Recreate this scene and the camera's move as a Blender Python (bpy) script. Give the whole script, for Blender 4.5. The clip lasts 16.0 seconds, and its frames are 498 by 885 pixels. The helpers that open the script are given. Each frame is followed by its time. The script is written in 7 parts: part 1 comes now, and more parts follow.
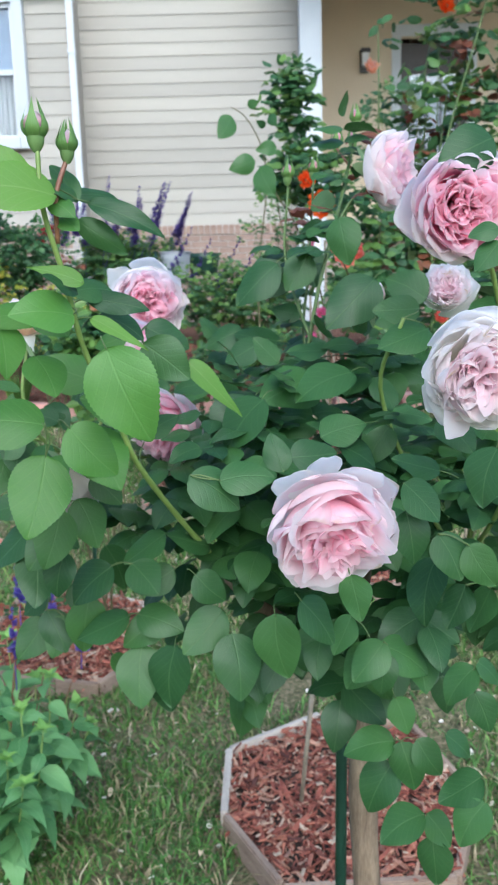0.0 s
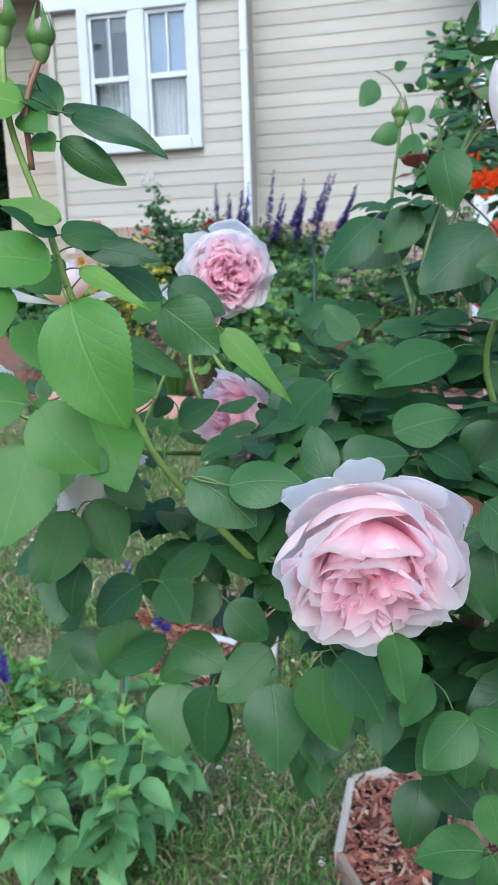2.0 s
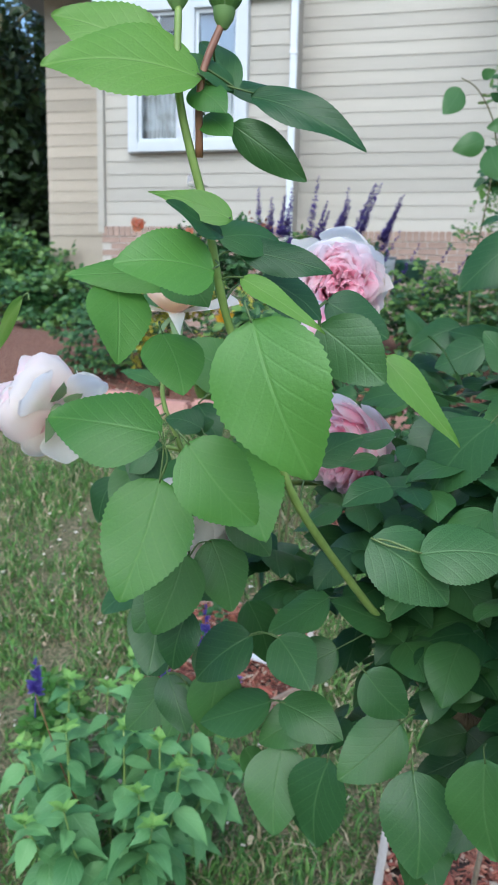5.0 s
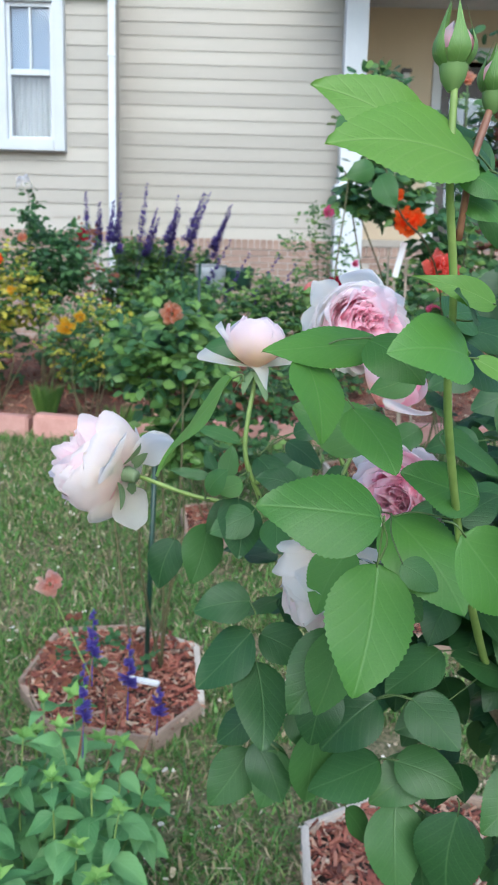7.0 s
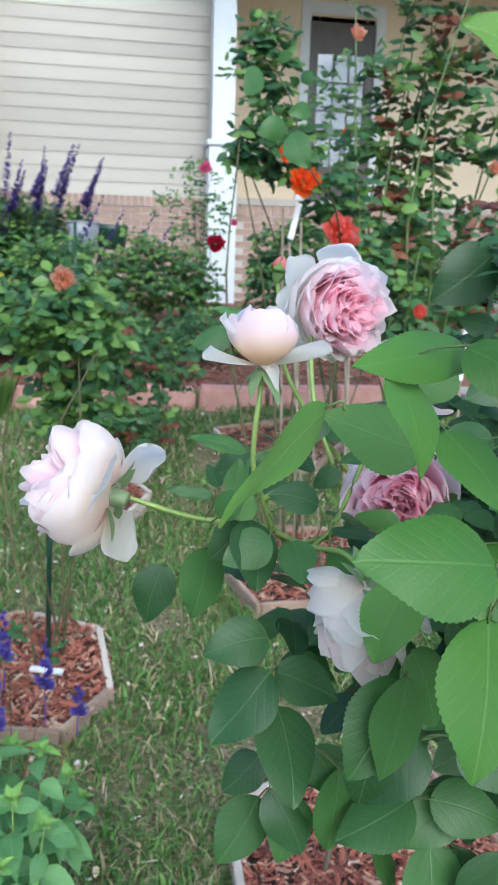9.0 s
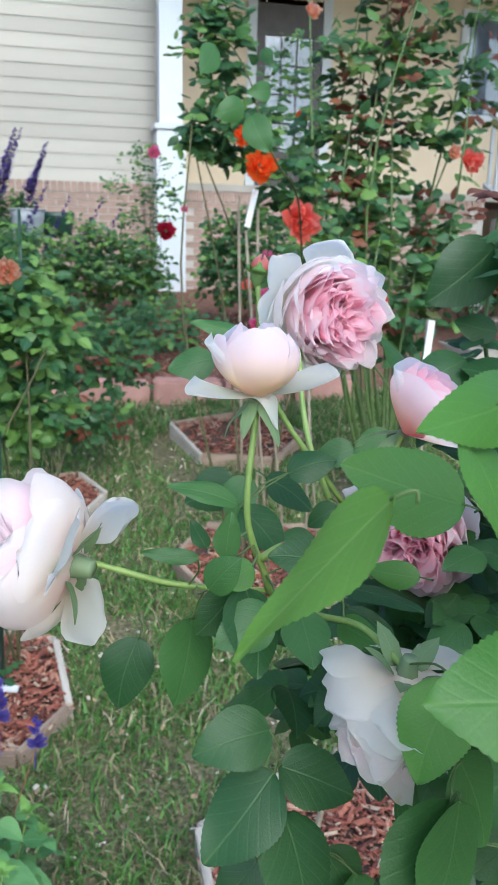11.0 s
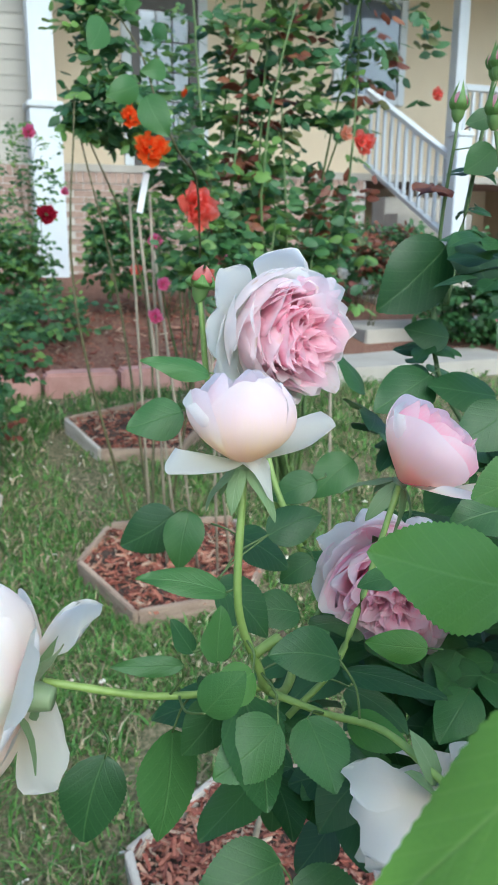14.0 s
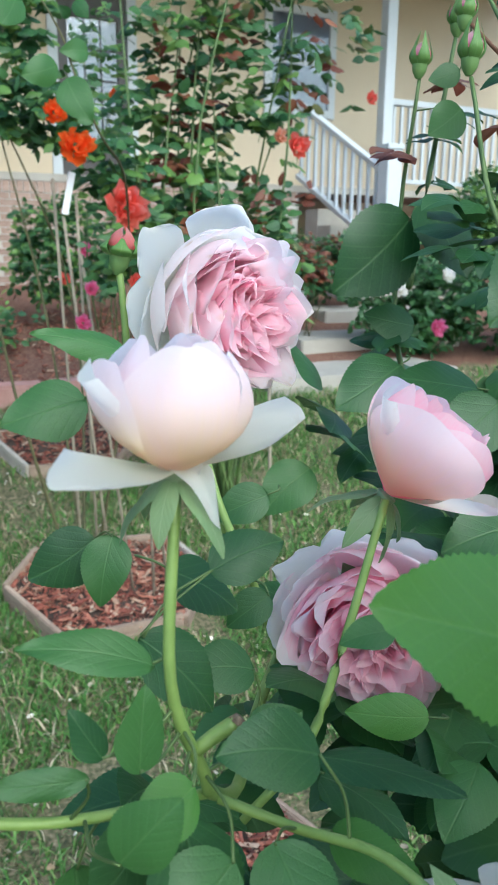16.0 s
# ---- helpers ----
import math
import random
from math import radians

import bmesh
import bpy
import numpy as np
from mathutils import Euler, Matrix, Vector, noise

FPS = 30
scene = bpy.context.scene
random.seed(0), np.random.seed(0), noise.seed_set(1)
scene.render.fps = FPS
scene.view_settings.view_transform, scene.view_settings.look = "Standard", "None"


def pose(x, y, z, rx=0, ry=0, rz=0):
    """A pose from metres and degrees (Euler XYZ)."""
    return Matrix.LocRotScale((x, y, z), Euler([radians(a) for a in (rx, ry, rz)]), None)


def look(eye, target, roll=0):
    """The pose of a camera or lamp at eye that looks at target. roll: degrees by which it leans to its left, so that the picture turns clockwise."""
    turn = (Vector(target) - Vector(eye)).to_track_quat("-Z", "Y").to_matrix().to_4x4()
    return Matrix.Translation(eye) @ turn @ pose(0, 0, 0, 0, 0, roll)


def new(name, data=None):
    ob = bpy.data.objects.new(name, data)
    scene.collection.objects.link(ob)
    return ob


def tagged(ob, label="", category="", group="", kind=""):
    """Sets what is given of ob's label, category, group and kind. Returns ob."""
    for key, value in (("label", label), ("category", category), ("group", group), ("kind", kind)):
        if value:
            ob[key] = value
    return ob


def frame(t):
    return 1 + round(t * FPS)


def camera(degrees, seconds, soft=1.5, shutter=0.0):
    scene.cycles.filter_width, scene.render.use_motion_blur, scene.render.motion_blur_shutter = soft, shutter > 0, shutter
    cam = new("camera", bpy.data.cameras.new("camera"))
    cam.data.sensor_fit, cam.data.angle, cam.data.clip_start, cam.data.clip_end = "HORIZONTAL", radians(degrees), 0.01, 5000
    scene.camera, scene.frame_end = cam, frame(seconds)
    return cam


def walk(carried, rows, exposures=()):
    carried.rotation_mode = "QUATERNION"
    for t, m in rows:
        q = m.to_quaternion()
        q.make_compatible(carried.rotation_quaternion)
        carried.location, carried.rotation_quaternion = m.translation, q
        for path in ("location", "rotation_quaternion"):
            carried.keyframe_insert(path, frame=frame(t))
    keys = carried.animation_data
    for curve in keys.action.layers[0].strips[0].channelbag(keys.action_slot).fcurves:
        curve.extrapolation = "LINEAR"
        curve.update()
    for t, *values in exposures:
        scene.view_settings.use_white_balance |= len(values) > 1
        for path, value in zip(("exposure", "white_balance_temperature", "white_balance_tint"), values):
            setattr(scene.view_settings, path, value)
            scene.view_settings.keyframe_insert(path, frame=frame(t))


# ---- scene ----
cam = camera(35.2, 16.0, soft=1.1)
cam.data.dof.use_dof = True
cam.data.dof.focus_distance = 0.46
cam.data.dof.aperture_fstop = 33.0
EXPOSURE = 0.97
METRES, EYE, TILT, LEAN, TURN = 1.3, 1.52, -4.5, 0.4, 0.0
ROWS = [
    (0.0, 0.0, 0.0, 0.0, -0.13, -6.9, 1.06),
    (0.5, 0.0285, 0.0718, -0.0072, 2.13, -7.03, 1.26),
    (1.0, 0.053, 0.1175, -0.0159, 5.62, -7.16, 1.57),
    (1.5, 0.0686, 0.1406, -0.0183, 9.06, -7.15, 1.23),
    (2.0, 0.0761, 0.1562, -0.0229, 12.38, -6.71, 0.48),
    (2.5, 0.0869, 0.1814, -0.0225, 15.05, -6.42, -0.69),
    (3.0, 0.096, 0.1997, -0.0198, 17.32, -6.43, -1.61),
    (3.5, 0.0872, 0.1952, -0.0152, 18.71, -6.65, -2.21),
    (4.0, 0.0675, 0.2001, -0.0138, 18.36, -6.66, -2.56),
    (6.5, -0.1781, 0.2155, 0.0082, 2.84, -5.85, -1.73),
    (7.0, -0.2191, 0.2084, 0.0179, -0.15, -5.75, -1.86),
    (7.5, -0.2557, 0.2235, 0.0188, -3.07, -6.16, -1.99),
    (8.0, -0.2824, 0.2509, 0.02, -5.8, -7.16, -1.77),
    (8.5, -0.2955, 0.2784, 0.0283, -8.23, -7.99, -1.54),
    (9.0, -0.3029, 0.2994, 0.039, -9.83, -8.5, -1.26),
    (9.5, -0.3028, 0.3081, 0.0435, -10.54, -8.89, -1.22),
    (10.0, -0.3024, 0.3308, 0.0414, -11.19, -8.91, -1.03),
    (12.5, -0.3126, 0.4627, 0.0785, -17.35, -10.43, 0.19),
    (13.0, -0.3095, 0.4648, 0.0777, -18.31, -10.49, 0.37),
    (13.5, -0.3066, 0.4597, 0.0746, -19.37, -10.79, 0.2),
    (14.0, -0.3229, 0.482, 0.0812, -21.71, -10.89, 0.98),
    (14.5, -0.3241, 0.5072, 0.0699, -24.56, -10.67, 1.74),
    (15.0, -0.318, 0.5329, 0.0595, -26.23, -10.18, 1.82),
    (15.5, -0.3073, 0.5573, 0.0551, -26.84, -9.89, 1.56),
    (16.0, -0.2866, 0.5725, 0.0581, -26.44, -9.96, 1.07),
]
walk(cam, [(t, pose(0, 0, EYE, TILT, LEAN, TURN) @ pose(METRES * x, METRES * y, METRES * z, 90 + pitch, roll, yaw)) for t, x, y, z, yaw, pitch, roll in ROWS], exposures=[(0.0, EXPOSURE - 0.04, 5550, 2), (1.5, EXPOSURE - 0.08, 5450, 2), (3.5, EXPOSURE - 0.22, 5400, 2), (6.5, EXPOSURE - 0.12, 5600, 2), (9.5, EXPOSURE, 5600, 2), (12.5, EXPOSURE - 0.08, 5600, -2), (16.0, EXPOSURE + 0.03, 5600, -5)])

# ---- world and light ----
SUN_UP, SUN_ROUND = 42.0, 174.0
world = bpy.data.worlds.new("sky")
scene.world = world
world.use_nodes = True
wn = world.node_tree
sky = wn.nodes.new("ShaderNodeTexSky")
sky.sky_type = "NISHITA"
sky.sun_disc = False
sky.sun_elevation = radians(SUN_UP)
sky.sun_rotation = radians(SUN_ROUND)
sky.dust_density = 3.0
sky.air_density = 1.0
wn.links.new(sky.outputs[0], wn.nodes["Background"].inputs[0])
wn.nodes["Background"].inputs[1].default_value = 0.15
lamp = bpy.data.lights.new("sun", "SUN")
lamp.energy, lamp.angle, lamp.color = 0.9, radians(60), (1.0, 0.97, 0.93)
sun = new("sun", lamp)
sun_dir = Vector((math.sin(radians(SUN_ROUND)) * math.cos(radians(SUN_UP)), math.cos(radians(SUN_ROUND)) * math.cos(radians(SUN_UP)), math.sin(radians(SUN_UP))))
sun.matrix_world = look(sun_dir * 20, (0, 0, 0))


# ---- materials ----
def material(name):
    m = bpy.data.materials.new(name)
    m.use_nodes = True
    nt = m.node_tree
    return m, nt, nt.nodes, nt.links, nt.nodes["Principled BSDF"]


def ramp(nodes, stops):
    r = nodes.new("ShaderNodeValToRGB")
    e = r.color_ramp.elements
    while len(e) < len(stops):
        e.new(0.5)
    for el, (p, c) in zip(e, stops):
        el.position, el.color = p, (*c, 1.0)
    return r


def noisy(name, dark, light, scale=20.0, rough=0.6, bump=0.2, fine=120.0, stretch=(1, 1, 1), metal=0.0, depth=0.004, low=0.3, high=0.7):
    """A surface of two colours with stains and grain at two scales."""
    m, nt, nodes, links, bsdf = material(name)
    co = nodes.new("ShaderNodeTexCoord")
    mp = nodes.new("ShaderNodeMapping")
    mp.inputs["Scale"].default_value = stretch
    links.new(co.outputs["Object"], mp.inputs[0])
    n1 = nodes.new("ShaderNodeTexNoise")
    n1.inputs["Scale"].default_value, n1.inputs["Detail"].default_value = scale, 5
    n2 = nodes.new("ShaderNodeTexNoise")
    n2.inputs["Scale"].default_value, n2.inputs["Detail"].default_value = fine, 3
    for n in (n1, n2):
        links.new(mp.outputs[0], n.inputs["Vector"])
    mid = nodes.new("ShaderNodeMath")
    mid.operation = "MULTIPLY_ADD"
    mid.inputs[1].default_value = 0.35
    links.new(n2.outputs[0], mid.inputs[0])
    sub = nodes.new("ShaderNodeMath")
    sub.operation = "MULTIPLY"
    sub.inputs[1].default_value = 0.68
    links.new(n1.outputs[0], sub.inputs[0])
    links.new(sub.outputs[0], mid.inputs[2])
    r = ramp(nodes, [(low, dark), (high, light)])
    links.new(mid.outputs[0], r.inputs[0])
    info = nodes.new("ShaderNodeObjectInfo")
    hsv = nodes.new("ShaderNodeHueSaturation")
    v = nodes.new("ShaderNodeMath")
    v.operation, v.inputs[1].default_value, v.inputs[2].default_value = "MULTIPLY_ADD", 0.22, 0.89
    links.new(info.outputs["Random"], v.inputs[0])
    links.new(v.outputs[0], hsv.inputs["Value"])
    links.new(r.outputs[0], hsv.inputs["Color"])
    links.new(hsv.outputs[0], bsdf.inputs["Base Color"])
    b = nodes.new("ShaderNodeBump")
    b.inputs["Strength"].default_value, b.inputs["Distance"].default_value = bump, depth
    links.new(mid.outputs[0], b.inputs["Height"])
    links.new(b.outputs[0], bsdf.inputs["Normal"])
    bsdf.inputs["Roughness"].default_value = rough
    bsdf.inputs["Metallic"].default_value = metal
    return m


def leaf_material(name, dark, light, vein, rough=0.42, through_light=0.22, island=False, quilt=0.05, show=0.36):
    """Leaf blade: side veins and midrib from the blade's own coordinates, thin enough to let light through."""
    m, nt, nodes, links, bsdf = material(name)
    uv = nodes.new("ShaderNodeUVMap")
    sep = nodes.new("ShaderNodeSeparateXYZ")
    links.new(uv.outputs[0], sep.inputs[0])

    def op(kind, a, b=None, c=None):
        n = nodes.new("ShaderNodeMath")
        n.operation = kind
        for i, val in enumerate((a, b, c)):
            if val is None:
                continue
            if isinstance(val, (int, float)):
                n.inputs[i].default_value = val
            else:
                links.new(val, n.inputs[i])
        return n.outputs[0]

    across = op("ABSOLUTE", op("SUBTRACT", sep.outputs[0], 0.5))
    rib = op("SUBTRACT", 1.0, op("MULTIPLY", across, 45.0))
    rib = op("MAXIMUM", rib, 0.0)
    wave = op("SINE", op("MULTIPLY", op("SUBTRACT", sep.outputs[1], op("MULTIPLY", op("POWER", across, 0.8), 0.8)), 42.0))
    side = op("MAXIMUM", op("SUBTRACT", wave, 0.80), 0.0)
    veins = op("ADD", rib, op("MULTIPLY", side, 1.3))
    geo = nodes.new("ShaderNodeTexCoord")
    n1 = nodes.new("ShaderNodeTexNoise")
    n1.inputs["Scale"].default_value, n1.inputs["Detail"].default_value = 45.0, 4
    links.new(geo.outputs["Object"], n1.inputs["Vector"])
    if island:
        g = nodes.new("ShaderNodeNewGeometry")
        rnd = g.outputs["Random Per Island"]
    else:
        info = nodes.new("ShaderNodeObjectInfo")
        rnd = info.outputs["Random"]
    fac = op("ADD", op("MULTIPLY", rnd, 0.75), op("MULTIPLY", n1.outputs[0], 0.35))
    r = ramp(nodes, [(0.12, dark), (0.95, light)])
    links.new(fac, r.inputs[0])
    mix = nodes.new("ShaderNodeMix")
    mix.data_type = "RGBA"
    links.new(op("MULTIPLY", veins, show), mix.inputs[0])
    links.new(r.outputs[0], mix.inputs[6])
    mix.inputs[7].default_value = (*vein, 1)
    links.new(mix.outputs[2], bsdf.inputs["Base Color"])
    bsdf.inputs["Roughness"].default_value = rough
    bsdf.inputs["Specular IOR Level"].default_value = 0.4
    b = nodes.new("ShaderNodeBump")
    b.inputs["Strength"].default_value, b.inputs["Distance"].default_value = 0.35, 0.0008
    b.invert = True
    links.new(op("ADD", op("ADD", veins, op("MULTIPLY", wave, quilt)), op("MULTIPLY", n1.outputs[0], 0.8)), b.inputs["Height"])
    links.new(op("MULTIPLY_ADD", n1.outputs[0], 0.35, rough - 0.17), bsdf.inputs["Roughness"])
    links.new(b.outputs[0], bsdf.inputs["Normal"])
    tr = nodes.new("ShaderNodeBsdfTranslucent")
    hs = nodes.new("ShaderNodeHueSaturation")
    hs.inputs["Hue"].default_value, hs.inputs["Value"].default_value = 0.47, 1.6
    links.new(mix.outputs[2], hs.inputs["Color"])
    links.new(hs.outputs[0], tr.inputs[0])
    ms = nodes.new("ShaderNodeMixShader")
    ms.inputs[0].default_value = through_light
    links.new(bsdf.outputs[0], ms.inputs[1])
    links.new(tr.outputs[0], ms.inputs[2])
    links.new(ms.outputs[0], nodes["Material Output"].inputs[0])
    return m


def petal_material(name, base, middle, tip, through_light=0.72, dry=0.0):
    """Petal: colour runs from the base to the rim, with faint lengthwise veins; dry gives a few tan, withered bits of rim."""
    m, nt, nodes, links, bsdf = material(name)
    uv = nodes.new("ShaderNodeUVMap")
    sep = nodes.new("ShaderNodeSeparateXYZ")
    links.new(uv.outputs[0], sep.inputs[0])
    n1 = nodes.new("ShaderNodeTexNoise")
    n1.inputs["Scale"].default_value, n1.inputs["Detail"].default_value = 3.0, 3
    mp = nodes.new("ShaderNodeMapping")
    mp.inputs["Scale"].default_value = (9, 1.2, 1)
    links.new(uv.outputs[0], mp.inputs[0])
    links.new(mp.outputs[0], n1.inputs["Vector"])
    a = nodes.new("ShaderNodeMath")
    a.operation, a.inputs[1].default_value = "MULTIPLY_ADD", 0.24
    links.new(n1.outputs[0], a.inputs[0])
    off = nodes.new("ShaderNodeMath")
    off.operation, off.inputs[1].default_value = "SUBTRACT", 0.12
    links.new(sep.outputs[1], off.inputs[0])
    links.new(off.outputs[0], a.inputs[2])
    r = ramp(nodes, [(0.25, base), (0.68, middle), (0.97, tip)])
    links.new(a.outputs[0], r.inputs[0])
    colour = r.outputs[0]
    if dry:
        co = nodes.new("ShaderNodeTexCoord")
        n2 = nodes.new("ShaderNodeTexNoise")
        n2.inputs["Scale"].default_value, n2.inputs["Detail"].default_value = 55.0, 4
        links.new(co.outputs["Object"], n2.inputs["Vector"])
        spot = nodes.new("ShaderNodeMapRange")
        spot.inputs["From Min"].default_value, spot.inputs["From Max"].default_value = 0.60, 0.68
        links.new(n2.outputs[0], spot.inputs[0])
        rim = nodes.new("ShaderNodeMapRange")
        rim.inputs["From Min"].default_value, rim.inputs["From Max"].default_value = 0.90, 1.0
        links.new(sep.outputs[1], rim.inputs[0])
        both = nodes.new("ShaderNodeMath")
        both.operation = "MULTIPLY"
        links.new(spot.outputs[0], both.inputs[0])
        links.new(rim.outputs[0], both.inputs[1])
        some = nodes.new("ShaderNodeMath")
        some.operation, some.inputs[1].default_value = "MULTIPLY", dry
        links.new(both.outputs[0], some.inputs[0])
        mix = nodes.new("ShaderNodeMix")
        mix.data_type = "RGBA"
        links.new(some.outputs[0], mix.inputs[0])
        links.new(colour, mix.inputs[6])
        mix.inputs[7].default_value = (0.62, 0.42, 0.17, 1)
        colour = mix.outputs[2]
    links.new(colour, bsdf.inputs["Base Color"])
    bsdf.inputs["Roughness"].default_value = 0.65
    bsdf.inputs["Specular IOR Level"].default_value = 0.2
    b = nodes.new("ShaderNodeBump")
    b.inputs["Strength"].default_value, b.inputs["Distance"].default_value = 0.2, 0.001
    links.new(n1.outputs[0], b.inputs["Height"])
    links.new(b.outputs[0], bsdf.inputs["Normal"])
    tr = nodes.new("ShaderNodeBsdfTranslucent")
    links.new(colour, tr.inputs[0])
    ms = nodes.new("ShaderNodeMixShader")
    ms.inputs[0].default_value = through_light
    links.new(bsdf.outputs[0], ms.inputs[1])
    links.new(tr.outputs[0], ms.inputs[2])
    links.new(ms.outputs[0], nodes["Material Output"].inputs[0])
    return m


LEAF = leaf_material("rose_leaf", (0.020, 0.068, 0.022), (0.060, 0.155, 0.040), (0.14, 0.25, 0.09), rough=0.40, show=0.26)
LEAF_JOINED = leaf_material("rose_leaf_mass", (0.018, 0.062, 0.021), (0.056, 0.142, 0.038), (0.12, 0.21, 0.08), rough=0.42, island=True, show=0.26)
YOUNG = leaf_material("young_leaf", (0.055, 0.155, 0.028), (0.095, 0.24, 0.042), (0.17, 0.32, 0.09), rough=0.42, through_light=0.3, show=0.26)
LIME = leaf_material("lime_leaf", (0.11, 0.245, 0.040), (0.165, 0.33, 0.06), (0.27, 0.40, 0.13), rough=0.42, through_light=0.4)
SAGE_LEAF = leaf_material("salvia_leaf", (0.07, 0.19, 0.065), (0.17, 0.35, 0.13), (0.28, 0.46, 0.23), rough=0.55, quilt=0.4, show=0.4)
SAGE_TIP = leaf_material("salvia_tip", (0.14, 0.30, 0.06), (0.24, 0.42, 0.10), (0.30, 0.48, 0.2), rough=0.55, quilt=0.4, show=0.4, island=True)
SHRUB_LEAF = leaf_material("shrub_leaf", (0.022, 0.075, 0.03), (0.075, 0.17, 0.055), (0.12, 0.22, 0.09), island=True)
BRONZE_LEAF = leaf_material("bronze_leaf", (0.05, 0.09, 0.03), (0.15, 0.15, 0.045), (0.16, 0.16, 0.07), island=True)
RED_LEAF = leaf_material("red_young_leaf", (0.11, 0.03, 0.02), (0.22, 0.085, 0.04), (0.24, 0.12, 0.07), island=True)
LIGHT_SHRUB = leaf_material("light_shrub_leaf", (0.06, 0.14, 0.035), (0.16, 0.28, 0.06), (0.2, 0.3, 0.1), island=True)
# Yellow here is sunlight on foliage, put into the leaf colour.
SUN_TINT_LEAF = leaf_material("sunlight_tinted_leaf", (0.20, 0.26, 0.03), (0.60, 0.54, 0.08), (0.6, 0.55, 0.2), island=True, through_light=0.4)
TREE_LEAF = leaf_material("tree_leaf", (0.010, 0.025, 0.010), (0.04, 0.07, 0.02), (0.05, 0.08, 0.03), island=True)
STEM = noisy("green_stem", (0.15, 0.235, 0.05), (0.26, 0.36, 0.10), scale=40, rough=0.45, bump=0.1)
RED_STEM = noisy("red_stem", (0.16, 0.06, 0.045), (0.26, 0.13, 0.06), scale=40, rough=0.45, bump=0.1)
DARK_STEM = noisy("woody_cane", (0.05, 0.045, 0.02), (0.13, 0.12, 0.05), scale=40, rough=0.7, bump=0.3)
GREEN_CANE = noisy("mature_green_cane", (0.06, 0.11, 0.03), (0.13, 0.19, 0.06), scale=30, rough=0.55, bump=0.15)
BARK = noisy("rose_bark", (0.10, 0.065, 0.04), (0.33, 0.25, 0.17), scale=22, fine=140, rough=0.9, bump=0.9, stretch=(3, 3, 0.5), depth=0.006)
STAKE_PAINT = noisy("green_stake_coating", (0.008, 0.03, 0.02), (0.015, 0.05, 0.03), scale=30, rough=0.35, bump=0.15)
DRY_CANE = noisy("dry_cane", (0.16, 0.125, 0.09), (0.34, 0.29, 0.22), scale=30, rough=0.8, bump=0.3, stretch=(2, 2, 0.4))
PETAL_PINK = petal_material("petal_pink", (0.99, 0.40, 0.58), (0.99, 0.58, 0.71), (0.99, 0.78, 0.85))
PETAL_BLUSH = petal_material("petal_blush", (0.99, 0.60, 0.71), (0.99, 0.75, 0.82), (0.98, 0.87, 0.91), dry=0.5)
PETAL_PALE = petal_material("petal_pale", (0.99, 0.76, 0.80), (0.98, 0.85, 0.88), (0.97, 0.90, 0.92), dry=0.8)
PETAL_WHITE = petal_material("petal_white", (0.97, 0.92, 0.84), (0.96, 0.93, 0.92), (0.95, 0.93, 0.93), dry=0.6)
PETAL_CREAM = petal_material("petal_cream", (0.98, 0.90, 0.70), (0.97, 0.88, 0.89), (0.95, 0.90, 0.94))
CORAL = petal_material("petal_coral", (0.85, 0.14, 0.10), (0.90, 0.18, 0.14), (0.92, 0.30, 0.25))
ORANGE = petal_material("petal_orange", (0.90, 0.11, 0.015), (0.93, 0.14, 0.02), (0.93, 0.22, 0.05))
PEACH = petal_material("petal_peach", (0.78, 0.30, 0.16), (0.82, 0.42, 0.28), (0.84, 0.52, 0.42))
SALMON = petal_material("petal_salmon", (0.84, 0.42, 0.36), (0.88, 0.55, 0.47), (0.90, 0.66, 0.58))
SALMON_BUD = petal_material("bud_salmon", (0.85, 0.26, 0.25), (0.88, 0.36, 0.35), (0.88, 0.46, 0.44))
CRIMSON = petal_material("petal_crimson", (0.35, 0.01, 0.03), (0.48, 0.015, 0.05), (0.5, 0.03, 0.08))
YELLOW = petal_material("petal_yellow", (0.8, 0.45, 0.03), (0.85, 0.55, 0.05), (0.85, 0.6, 0.12))
MAGENTA = petal_material("petal_magenta", (0.7, 0.1, 0.25), (0.8, 0.18, 0.38), (0.82, 0.3, 0.5))
VIOLET = petal_material("floret_violet", (0.16, 0.11, 0.48), (0.24, 0.18, 0.62), (0.40, 0.34, 0.74))
SLATE_VIOLET = petal_material("floret_slate_violet", (0.10, 0.065, 0.26), (0.15, 0.11, 0.36), (0.24, 0.20, 0.44))
BUD_GREEN = leaf_material("bud_green", (0.10, 0.21, 0.05), (0.17, 0.31, 0.08), (0.26, 0.38, 0.16), through_light=0.2)
SEPAL = leaf_material("sepal", (0.12, 0.20, 0.08), (0.20, 0.29, 0.14), (0.3, 0.36, 0.24), through_light=0.2)
SIDING = noisy("siding_paint", (0.372, 0.348, 0.308), (0.412, 0.386, 0.342), scale=2.0, fine=60, rough=0.55, bump=0.05, stretch=(1, 1, 6))
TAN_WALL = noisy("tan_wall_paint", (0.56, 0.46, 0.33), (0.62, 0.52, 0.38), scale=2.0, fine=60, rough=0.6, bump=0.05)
# Darker, greyer tan: the side wall's eave shade is put into this colour.
SIDE_SHADE_TAN = noisy("shade_toned_tan_siding", (0.36, 0.31, 0.25), (0.42, 0.37, 0.30), scale=2.0, fine=60, rough=0.6, bump=0.05)
TRIM = noisy("white_trim_paint", (0.52, 0.55, 0.59), (0.58, 0.61, 0.65), scale=4.0, rough=0.45, bump=0.04)
BRICK = noisy("brick", (0.22, 0.14, 0.11), (0.42, 0.31, 0.26), scale=9, fine=80, rough=0.9, bump=0.4)
